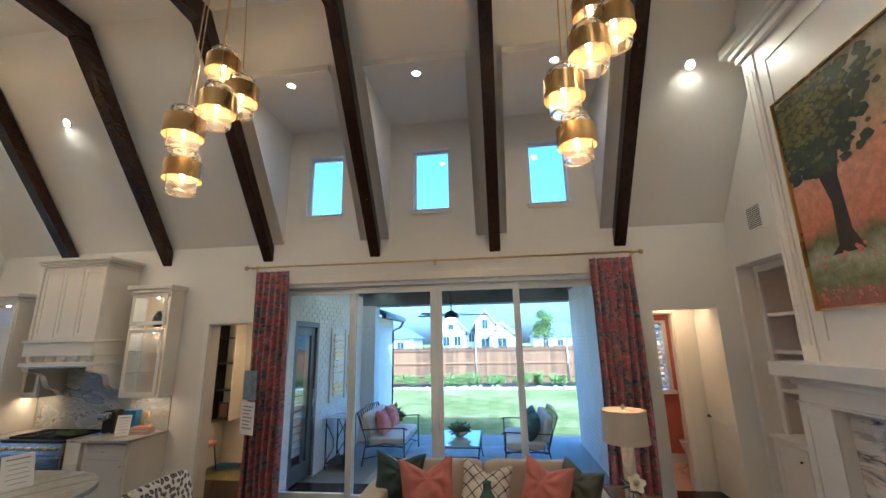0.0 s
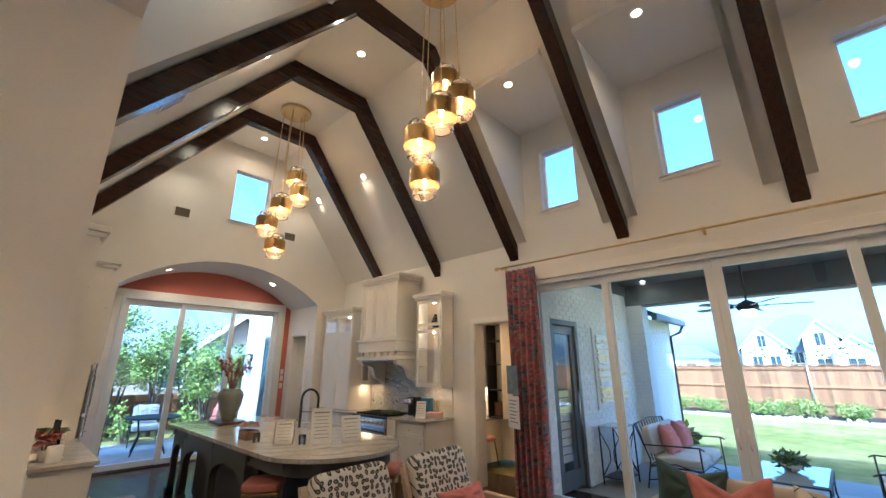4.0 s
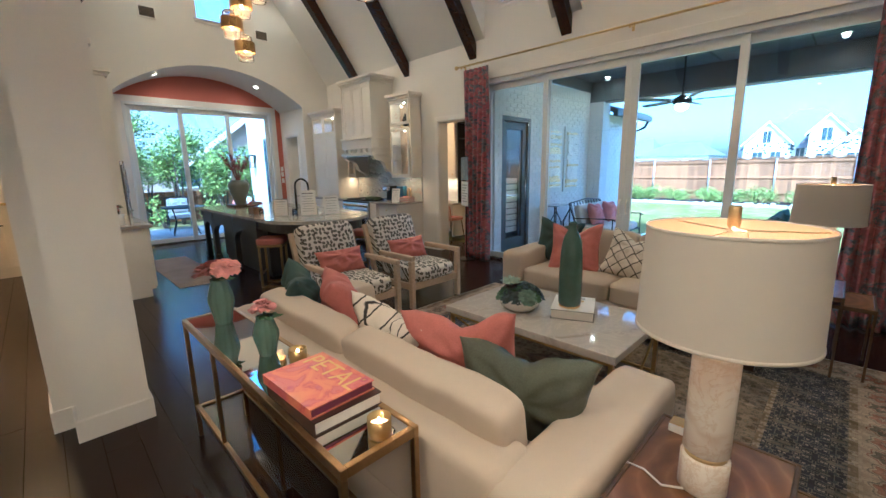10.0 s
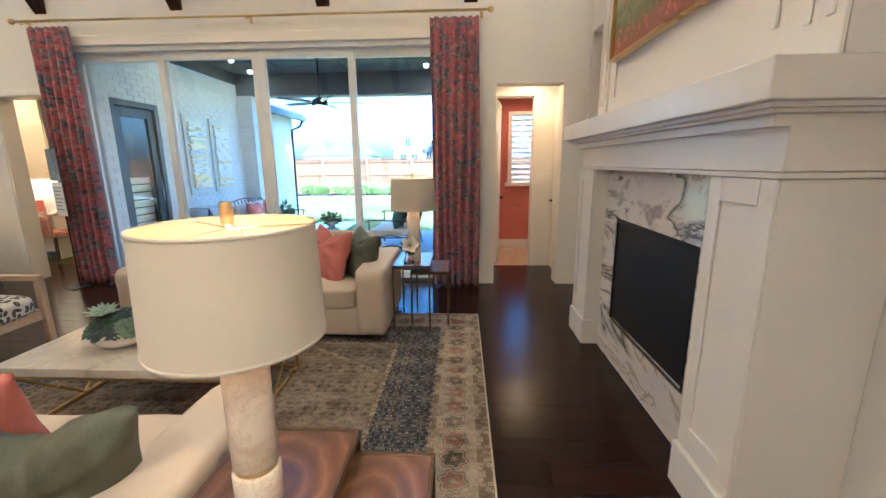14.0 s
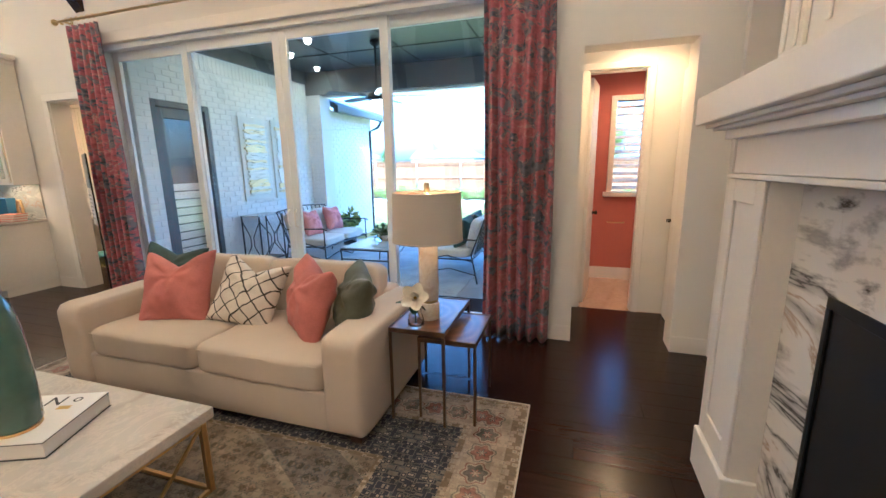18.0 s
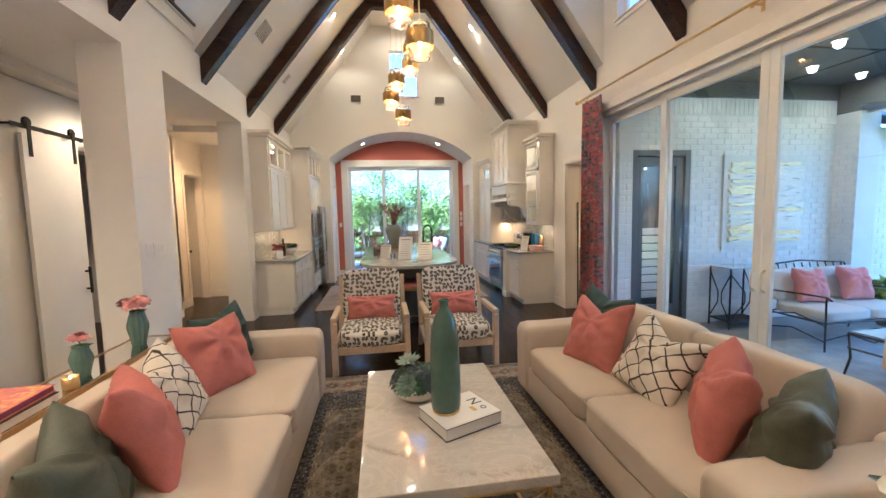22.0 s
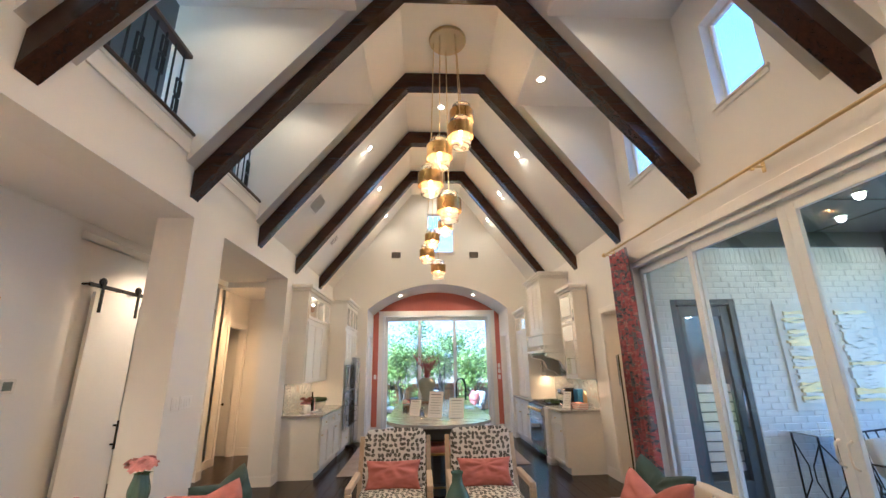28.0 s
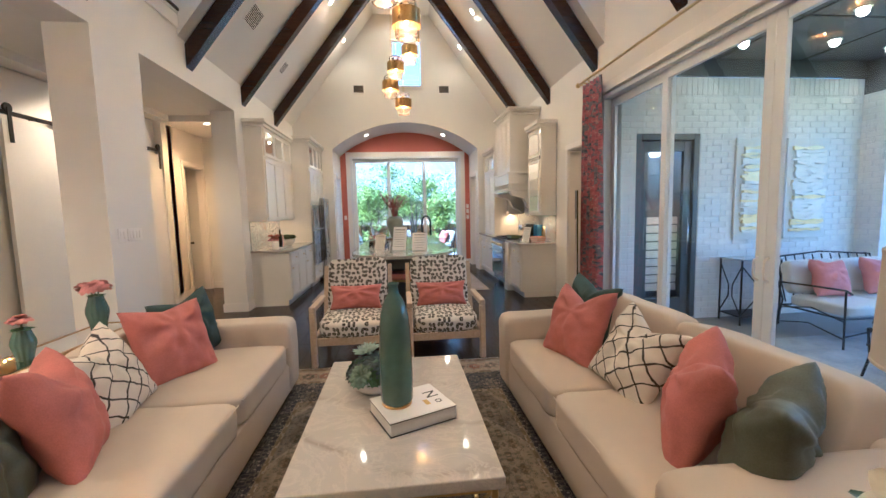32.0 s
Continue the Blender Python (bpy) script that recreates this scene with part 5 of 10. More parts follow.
def peony(r, seed):
    bm = bmesh.new()
    rnd = random.Random(seed)
    for k in range(5):
        n = 4 + 2 * k
        for j in range(n):
            a = 2 * math.pi * j / n + rnd.uniform(-0.3, 0.3)
            el = radians(88 - 20 * k + rnd.uniform(-10, 10))
            d = Vector((math.cos(a) * math.cos(el), math.sin(a) * math.cos(el), math.sin(el)))
            s = Vector((-math.sin(a), math.cos(a), 0))
            ln, w = r * (0.62 + 0.1 * k) * rnd.uniform(0.85, 1.1), r * 0.42
            up = s.cross(d)
            rows = []
            for q, (f, ww, b) in enumerate(((0.0, 0.2, 0), (0.4, 0.8, -0.18), (0.75, 1.0, -0.12), (1.0, 0.7, 0.06))):
                rows.append([bm.verts.new(d * ln * f + s * w * ww * e + up * ln * (b + 0.12 * abs(e)) + Vector((rnd.uniform(-1, 1), rnd.uniform(-1, 1), rnd.uniform(-1, 1))) * 0.04 * r) for e in (-1, 0, 1)])
            for p, q in zip(rows, rows[1:]):
                for i in (0, 1):
                    bm.faces.new((p[i], p[i + 1], q[i + 1], q[i]))
    return bm


def ribbed_vase(at, h, r, label, flowers, seed):
    v = tagged(thing("flower_vase", at), label, "vase", "console vases")
    prof = [(0.62, 0), (0.66, 0.02), (0.80, 0.25), (1.0, 0.5), (0.98, 0.62), (0.74, 0.84), (0.62, 0.95), (0.66, 1.0), (0.55, 0.99), (0.5, 0.9)]
    bm = bmesh.new()
    steps, rings = 48, []
    for rr, z in prof:
        rings.append([bm.verts.new((r * rr * (1 + 0.045 * math.cos(12 * 2 * math.pi * k / steps)) * math.cos(2 * math.pi * k / steps), r * rr * (1 + 0.045 * math.cos(12 * 2 * math.pi * k / steps)) * math.sin(2 * math.pi * k / steps), h * z)) for k in range(steps)])
    for a, b in zip(rings, rings[1:]):
        for k in range(steps):
            bm.faces.new((a[k], a[(k + 1) % steps], b[(k + 1) % steps], b[k]))
    bm.faces.new(rings[0])
    part("vase", bm, CERAMIC, v, "ribbed teal ceramic vase", smooth=True)
    for k, (dx, dy, dz, rr) in enumerate(flowers):
        part("peony", peony(rr, seed + k), PINK, v, "pink peony bloom", at=pose(dx, dy, h + dz, 25 * dy / 0.06, 25 * dx / 0.06, 40 * k))
        part("stem", tube([(0, 0, h * 0.5), (dx * 0.5, dy * 0.5, h + dz * 0.4), (dx, dy, h + dz)], 0.004, 5), LEAF_A, v)
    part("leaf", rosette(0.06, 2, seed, 0.9), LEAF_A, v, at=(0.02, 0.02, h - 0.01))
    return v


ribbed_vase((-0.46, 1.40, 0.737), 0.255, 0.065, "tall ribbed teal vase with pink peonies on the console", [(-0.055, 0.0, 0.045, 0.07), (0.05, 0.03, 0.05, 0.075), (0.0, -0.05, 0.035, 0.075)], 10)
ribbed_vase((0.12, 1.41, 0.737), 0.185, 0.055, "short ribbed teal vase with one pink peony", [(0.0, 0.0, 0.035, 0.058)], 20)


def cover_print():
    m, n, l, b = nodes_of("flower_cover")
    co = coords(n, l)
    a = add(n, "ShaderNodeTexNoise", Scale=9.0, Detail=4.0, Distortion=1.2)
    v = n.new("ShaderNodeTexVoronoi")
    v.inputs["Scale"].default_value = 16.0
    l.new(co, a.inputs["Vector"]), l.new(co, v.inputs["Vector"])
    r1 = ramp(n, [(0.40, (0.72, 0.25, 0.12)), (0.50, (0.66, 0.17, 0.12)), (0.56, (0.42, 0.035, 0.08)), (0.72, (0.28, 0.02, 0.09))])
    l.new(a.outputs[0], r1.inputs[0])
    r2 = ramp(n, [(0.05, (0.55, 0.30, 0.06)), (0.16, (0.45, 0.06, 0.16)), (0.34, (0.60, 0.16, 0.16))])
    l.new(v.outputs["Distance"], r2.inputs[0])
    mask = ramp(n, [(0.52, (0, 0, 0)), (0.56, (1, 1, 1))])
    l.new(a.outputs[0], mask.inputs[0])
    l.new(mixed(n, l, mask.outputs[0], r1.outputs[0], r2.outputs[0]), b.inputs["Base Color"])
    b.inputs["Roughness"].default_value = 0.32
    return m


BROWNBOOK = plain("brown_cover", (0.045, 0.02, 0.016), 0.4, vary=0.1)
book("book", (0.645, 1.40, 0.737), 90, 0.26, 0.365, 0.048, BROWNBOOK, "thick dark brown book under another book")
b3 = book("book", (0.63, 1.39, 0.786), 92, 0.25, 0.345, 0.036, cover_print(), "coral floral art book on top of the stack", plain("plum_edges", (0.20, 0.045, 0.11), 0.6))
letters("PETAL", 0.118, pose(0.058, -0.005, 0.0362, 0, 0, -90), b3, plain("yellow_print", (0.75, 0.50, 0.14), 0.4))


def candle(at):
    c = tagged(thing("candle_holder", at), "lit tea candle in a small gold glass", "candle", "candles")
    part("cup", lathe([(0.034, 0), (0.038, 0.004), (0.038, 0.065), (0.035, 0.065), (0.035, 0.008), (0, 0.008)], 28), GOLD, c, smooth=True)
    part("wax", lathe([(0.034, 0.009), (0.034, 0.035), (0, 0.036)], 24), glow("warm_wax", (1.0, 0.55, 0.16), 2.0), c)
    part("flame", lathe([(0.0, 0.038), (0.006, 0.044), (0.005, 0.052), (0.0, 0.064)], 12), glow("flame", (1.0, 0.62, 0.22), 30.0), c)
    return c


candle((0.30, 1.47, 0.737))
candle((0.965, 1.42, 0.737))

# ---- nesting side tables and lamps ----


def burl_material():
    """Polished walnut with growth rings round a heart."""
    m, n, l, b = nodes_of("walnut_top")
    co = coords(n, l, (1.0, 0.62, 1.0))
    warp = add(n, "ShaderNodeTexNoise", Scale=4.5, Detail=5.0, Roughness=0.6)
    l.new(co, warp.inputs["Vector"])
    ring = n.new("ShaderNodeTexWave")
    ring.wave_type, ring.rings_direction = "RINGS", "Z"
    for key, value in (("Scale", 5.0), ("Distortion", 3.2), ("Detail", 3.0), ("Detail Scale", 1.6)):
        ring.inputs[key].default_value = value
    l.new(co, ring.inputs["Vector"])
    r1 = ramp(n, [(0.0, (0.125, 0.058, 0.018)), (0.5, (0.16, 0.075, 0.024)), (0.9, (0.185, 0.09, 0.03)), (1.0, (0.22, 0.115, 0.042))])
    l.new(ring.outputs["Fac"], r1.inputs[0])
    r2 = ramp(n, [(0.3, (0.6, 0.55, 0.5)), (0.7, (1.25, 1.2, 1.1))])
    l.new(warp.outputs[0], r2.inputs[0])
    l.new(mixed(n, l, 1.0, r1.outputs[0], r2.outputs[0], "MULTIPLY"), b.inputs["Base Color"])
    b.inputs["Roughness"].default_value, b.inputs["Coat Weight"].default_value = 0.30, 0.15
    return m


ROUNDGRAIN = burl_material()
IRON = plain("bronzed_iron", (0.15, 0.095, 0.055), 0.4, 0.8, vary=0.2, grain=30, bump=0.06)


def nest_table(x0, x1, y0, y1, h, label, zb=0.0):
    t = tagged(thing("nesting_table", ((x0 + x1) / 2, (y0 + y1) / 2, zb)), label, "side table", "nesting side tables")
    w, d = (x1 - x0) / 2, (y1 - y0) / 2
    part("top", box(-w + 0.012, w - 0.012, -d + 0.012, d - 0.012, h - 0.022, h - 0.004), ROUNDGRAIN, t, "polished walnut top")
    part("rim", boxes((-w, w, -d, -d + 0.014, h - 0.03, h), (-w, w, d - 0.014, d, h - 0.03, h), (-w, -w + 0.014, -d + 0.014, d - 0.014, h - 0.03, h), (w - 0.014, w, -d + 0.014, d - 0.014, h - 0.03, h), bevel=0.002, seg=1), IRON, t, "bronzed metal rim")
    for sx in (-1, 1):
        for sy in (-1, 1):
            part("leg", box(sx * (w - 0.008) - 0.008, sx * (w - 0.008) + 0.008, sy * (d - 0.008) - 0.008, sy * (d - 0.008) + 0.008, 0, h - 0.03, 0.002, 1), IRON, t)
    return t


NT, NTL = 0.605, 0.555
LBL = "walnut topped nesting table with slim bronzed legs"
nest_table(1.64, 1.99, 4.66, 5.28, NT, LBL + " beside the sofa", 0.012)
nest_table(1.80, 2.16, 4.72, 5.20, NTL - 0.02, LBL + ", the lower one", 0.012)
nest_table(1.517, 1.922, 1.757, 2.357, NT, LBL + " beside the sofa", 0.012)
nest_table(1.80, 2.19, 1.82, 2.33, NTL - 0.02, LBL + ", the lower one", 0.012)

ALABASTER = marble("alabaster", (0.80, 0.74, 0.66), (0.52, 0.40, 0.29), 3.0, 0.03, 0.25, (0.62, 0.50, 0.38), 0.05)


def shade_material():
    m, n, l, b = nodes_of("linen_shade")
    b.inputs["Base Color"].default_value = (0.60, 0.555, 0.49, 1)
    b.inputs["Roughness"].default_value = 0.9
    tr = n.new("ShaderNodeBsdfTranslucent")
    tr.inputs[0].default_value = (0.7, 0.6, 0.47, 1)
    mx = n.new("ShaderNodeMixShader")
    mx.inputs[0].default_value = 0.12
    l.new(b.outputs[0], mx.inputs[1]), l.new(tr.outputs[0], mx.inputs[2]), l.new(mx.outputs[0], n["Material Output"].inputs[0])
    weave = add(n, "ShaderNodeTexNoise", Scale=300.0, Detail=2.0)
    bp = add(n, "ShaderNodeBump", Strength=0.2, Distance=0.001)
    l.new(weave.outputs[0], bp.inputs["Height"]), l.new(bp.outputs[0], b.inputs["Normal"])
    return m


SHADE = shade_material()
GILTLINE = plain("gilt_lining", (0.62, 0.38, 0.17), 0.6, 0.0, vary=0.05)


def table_lamp(at, label):
    t = tagged(thing("table_lamp", at), label, "table lamp", "alabaster table lamps")
    part("base", lathe([(0.060, 0), (0.064, 0.004), (0.064, 0.105), (0.060, 0.110), (0, 0.110)], 36), ALABASTER, t, "alabaster drum base", smooth=True)
    part("ring", lathe([(0.052, 0.110), (0.055, 0.112), (0.055, 0.124), (0.0, 0.125)], 36), BRASS, t, "brass ring", smooth=True)
    part("column", lathe([(0.056, 0.125), (0.060, 0.129), (0.060, 0.485), (0.056, 0.49), (0, 0.49)], 36), ALABASTER, t, "alabaster column", smooth=True)
    part("neck", lathe([(0.012, 0.49), (0.012, 0.50), (0.018, 0.505), (0.018, 0.56), (0, 0.56)], 16), BRASS, t, smooth=True)
    part("rod", tube([(0.03, 0, 0.5), (0.075, 0, 0.60), (0.03, 0, 0.775), (0, 0, 0.782)], 0.0025, 6), BRASS, t)
    sh = part("shade", lathe([(0.212, 0.495), (0.203, 0.785)], 64, cap=False), SHADE, t, "white linen drum shade", smooth=True)
    sh.data.polygons[0].use_smooth = True
    part("shade_hem", lathe([(0.2115, 0.495), (0.214, 0.496), (0.2133, 0.505), (0.2117, 0.505)], 64, cap=False), SHADE, sh, smooth=True)
    part("shade_rim", lathe([(0.2034, 0.777), (0.2052, 0.778), (0.2046, 0.786), (0.2026, 0.786)], 64, cap=False), SHADE, sh, smooth=True)
    part("shade_lining", lathe([(0.2095, 0.499), (0.2008, 0.782)], 64, cap=False), GILTLINE, sh, "warm golden lining", smooth=True)
    for k in range(3):
        a = 2 * math.pi * k / 3 + 0.4
        part("spider", tube([(0, 0, 0.775), (0.202 * math.cos(a), 0.202 * math.sin(a), 0.775)], 0.002, 5), BRASS, sh)
    part("finial", lathe([(0.006, 0.775), (0.013, 0.785), (0.015, 0.788), (0.015, 0.835), (0.012, 0.84), (0, 0.84)], 20), BRASS, t, "brass cylinder finial", smooth=True)
    part("bulb", lathe([(0.012, 0.56), (0.028, 0.60), (0.028, 0.62), (0.0, 0.65)], 16), glow("lamp_bulb", (1.0, 0.72, 0.42), 8.0), t, smooth=True)
    lamp_point("light_of_lamp", Vector(at) + Vector((0, 0, 0.70)), 0.4, (1.0, 0.66, 0.36), 0.03)
    return t


for ob_at in ((1.825, 4.88, 0.613), (1.715, 2.045, 0.613)):
    table_lamp(ob_at, "alabaster column table lamp with a white drum shade")
cord = tagged(part("lamp_cord", tube([(1.68, 1.99, 0.618), (1.63, 1.96, 0.618), (1.57, 1.99, 0.620), (1.522, 1.985, 0.622), (1.505, 1.98, 0.45), (1.50, 1.97, 0.03)], 0.0035, 6), CLEAR_CERAMIC, smooth=True), "clear lamp cord trailing off the table", "cord")
coaster = tagged(thing("card_holder", (1.60, 2.29, 0.613)), "small white card stack on the side table", "cards")
part("stack", box(-0.04, 0.04, -0.03, 0.03, 0.0, 0.03, 0.003), WHITEBOOK, coaster)
part("top_card", box(-0.038, 0.038, -0.028, 0.028, 0.031, 0.034), GOLD, coaster)

# magnolia in a glass
mag = tagged(thing("magnolia_vase", (1.79, 4.735, 0.609)), "white magnolia bloom in a small clear glass vase", "flower vase")
gv = part("glass_vase", lathe([(0.045, 0.0), (0.05, 0.01), (0.048, 0.05), (0.036, 0.085), (0.032, 0.12), (0.038, 0.13), (0.034, 0.13), (0.028, 0.115), (0.032, 0.085), (0.043, 0.05), (0.044, 0.014), (0.0, 0.012)], 28), PANE, mag, "clear glass", smooth=True)
gv.visible_shadow = False
WHITEPETAL = plain("magnolia_petal", (0.78, 0.74, 0.63), 0.6, vary=0.06, grain=20, broad=10, bump=0.04)


def petal(ln, w, cup):
    bm = bmesh.new()
    rows = []
    for i in range(6):
        f = i / 5
        ww = w * math.sin(math.pi * (0.12 + 0.80 * f)) ** 0.8
        rows.append([bm.verts.new((ln * f, ww * e, cup * (f * f * 0.7 + abs(e) * 0.5 * ww / w))) for e in (-1, -0.5, 0, 0.5, 1)])
    for a, b in zip(rows, rows[1:]):
        for k in range(4):
            bm.faces.new((a[k], a[k + 1], b[k + 1], b[k]))
    return bm


for k in range(9):
    big = k < 5
    part("petal", petal(0.095 if big else 0.07, 0.038 if big else 0.026, 0.03), WHITEPETAL, mag, smooth=True, at=pose(0.015, -0.03, 0.185, 58, 0, 10) @ pose(0, 0, 0, 0, 0, 72 * k + (36 if not big else 0)) @ pose(0, 0, 0, 0, -18 if big else -55, 0))
part("flower_heart", lathe([(0.010, 0), (0.013, 0.01), (0.006, 0.025), (0, 0.028)], 12), plain("stamens", (0.45, 0.28, 0.06), 0.7), mag, at=pose(0.015, -0.03, 0.185, 58, 0, 10))
part("stem", tube([(0, 0, 0.02), (0.0, -0.005, 0.12), (0.015, -0.028, 0.185)], 0.004, 6), LEAF_A, mag)
for a, tz in ((150, 20), (60, -50), (-70, -30), (200, -10)):
    part("leaf", petal(0.11, 0.03, 0.012), plain("magnolia_leaf", (0.02, 0.05, 0.018), 0.3, vary=0.25, grain=20), mag, smooth=True, at=pose(0.0, -0.015, 0.165, 0, 0, a) @ pose(0, 0, 0, 0, -tz, 0))

# ---- pendants ----
RIBGLASS = glass("ribbed_glass", 0.0, (1.0, 0.97, 0.92))
RIBGLASS.node_tree.nodes["Principled BSDF"].inputs["Transmission Weight"].default_value = 0.97
FIL = glow("bulb_glow", (1.0, 0.50, 0.13), 9.0)
PENDBRASS = plain("pendant_brass", (0.50, 0.33, 0.10), 0.27, 1.0, vary=0.08, grain=90, bump=0.03)
INNER = plain("gilt_inside", (0.46, 0.25, 0.05), 0.42, 0.6, vary=0.05)
DROPS = ((-0.06, 0.17, 4.89), (0.18, -0.15, 4.22), (0.21, 0.12, 4.50), (-0.02, -0.26, 3.94), (-0.19, -0.02, 3.65))


def pendant_cluster(x, y, turn=0.0, lift=0.0):
    c = tagged(thing("pendant_chandelier", (x, y, 0)), "cluster of five brass and ribbed glass pendants", "chandelier", "pendant chandeliers")
    part("canopy", lathe([(0.0, FLAT - 0.055), (0.25, FLAT - 0.055), (0.26, FLAT - 0.045), (0.26, FLAT - 0.002), (0, FLAT - 0.002)], 40), BRASS, c, "round brass canopy", smooth=False)
    ca, sa = math.cos(radians(turn)), math.sin(radians(turn))
    drops = [(dx * ca - dy * sa, dx * sa + dy * ca, z + lift) for dx, dy, z in DROPS]
    for dx, dy, z in drops:
        r = part("rod", tube([(dx * 0.75, dy * 0.75, FLAT - 0.055), (dx, dy, z + 0.16)], 0.006, 6), BRASS, c, "thin bronze rod")
        ring = part("brass_band", lathe([(0.160, 0.085), (0.162, 0.085), (0.162, -0.085), (0.160, -0.085)], 40, cap=False), PENDBRASS, c, "broad brushed brass band", smooth=False, at=(dx, dy, z))
        part("band_lining", lathe([(0.158, 0.084), (0.158, -0.084)], 40, cap=False), INNER, ring, "golden inside of the band")
        g = part("glass_cylinder", ribbed_cylinder(), RIBGLASS, ring, "ribbed clear glass cylinder", smooth=True)
        g.visible_shadow = False
        part("socket", lathe([(0.02, 0.16), (0.024, 0.155), (0.024, 0.06), (0.0, 0.06)], 16), BRASS, ring, smooth=True)
        part("bulb", lathe([(0.012, 0.06), (0.022, 0.03), (0.022, -0.01), (0.0, -0.03)], 12), FIL, ring, smooth=True)
    for dx, dy, z in drops:
        lamp_point("light_of_pendant", (x + dx, y + dy, z - 0.05), 1.8, (1.0, 0.46, 0.13), 0.02)
    return c


RIB = {}


def ribbed_cylinder():
    if "me" not in RIB:
        bm = bmesh.new()
        steps, rings = 96, []
        for r, z, rib in ((0.035, 0.185, 0), (0.10, 0.19, 0), (0.121, 0.175, 0), (0.124, 0.15, 1), (0.124, -0.20, 1), (0.118, -0.215, 0), (0.10, -0.216, 0), (0.10, -0.21, 0), (0.117, -0.20, 0), (0.119, 0.15, 0), (0.10, 0.182, 0), (0.035, 0.18, 0)):
            rings.append([bm.verts.new(((r + rib * 0.0018 * (1 if k % 2 else -1)) * math.cos(2 * math.pi * k / steps), (r + rib * 0.0018 * (1 if k % 2 else -1)) * math.sin(2 * math.pi * k / steps), z)) for k in range(steps)])
        for a, b in zip(rings, rings[1:] + rings[:1]):
            for k in range(steps):
                bm.faces.new((a[k], a[(k + 1) % steps], b[(k + 1) % steps], b[k]))
        RIB["me"] = mesh_of(bm, "ribbed_cylinder", True)
    return RIB["me"]


for x, y, turn, lift in ((-5.56, 3.70, 0, 0), (-1.98, 3.70, 0, 0), (1.50, 3.62, -60, 0.09)):
    pendant_cluster(x, y, turn, lift)

# ---- curtains ----
rod = tagged(thing("curtain_rod", (0, 0, 0)), "long brushed brass curtain rod with ball finials", "curtain rod")
part("pole", tube([(-2.97, 6.06, 3.20), (2.56, 6.06, 3.20)], 0.014, 12), BRASS, rod, smooth=True)
for x, s in ((-2.97, -1), (2.56, 1)):
    part("finial", lathe([(0.014, 0), (0.018, 0.01), (0.028, 0.022), (0.034, 0.04), (0.028, 0.058), (0.012, 0.07), (0, 0.072)], 16), BRASS, rod, smooth=True, at=pose(x, 6.06, 3.20, 0, 90 * s, 0))
for x in (-2.90, -0.18, 2.50):
    part("bracket", boxes((x - 0.012, x + 0.012, 6.05, NY - 0.001, 3.192, 3.208), (x - 0.016, x + 0.016, NY - 0.012, NY - 0.001, 3.15, 3.25), (x - 0.01, x + 0.01, 6.045, 6.075, 3.165, 3.185), bevel=0.002, seg=1), BRASS, rod)


def curtain(x0, x1, folds, seed, label):
    c = tagged(thing("curtain", (0, 0, 0)), label, "curtain", "floral curtains")
    bm = bmesh.new()
    nx, nz, rnd = folds * 14, 26, random.Random(seed)
    amp = [rnd.uniform(0.7, 1.2) for _ in range(folds + 2)]
    rows = []
    for j in range(nz + 1):
        z = 0.02 + (3.13 - 0.02) * j / nz
        row = []
        for i in range(nx + 1):
            u = i / nx * folds
            k = int(u)
            a = amp[k] * (1 - (u - k)) + amp[k + 1] * (u - k)
            flare = 1.0 + 0.10 * (1 - j / nz)
            xx = (x0 + x1) / 2 + ((x1 - x0) * (i / nx - 0.5)) * flare + 0.015 * math.sin(4.0 * j / nz + u)
            yy = 6.055 + 0.055 * a * math.sin(2 * math.pi * u + 0.7 * math.sin(2.2 * j / nz + seed)) * (0.55 + 0.45 * (1 - j / nz) if j < nz - 2 else 0.5) + 0.006 * noise.noise(Vector((xx * 6, z * 3, seed)))
            row.append(bm.verts.new((xx, yy, z)))
        rows.append(row)
    for a, b in zip(rows, rows[1:]):
        for i in range(nx):
            bm.faces.new((a[i], a[i + 1], b[i + 1], b[i]))
    cl = part("cloth", bm, FLORAL, c, smooth=True)
    sol = cl.modifiers.new("thick", "SOLIDIFY")
    sol.thickness = 0.004
    for k in range(folds):
        x = x0 + (x1 - x0) * (k + 0.25) / folds
        ring = [(x, 6.06 + 0.02 * math.cos(2 * math.pi * q / 14), 3.20 + 0.02 * math.sin(2 * math.pi * q / 14)) for q in range(15)]
        part("ring", tube(ring, 0.0025, 5, cap=False), BRASS, c, "brass curtain ring")
    return c


curtain(-2.83, -2.32, 6, 1, "floor length coral curtain with dark floral print")
curtain(1.93, 2.47, 6, 2, "floor length coral curtain with dark floral print")

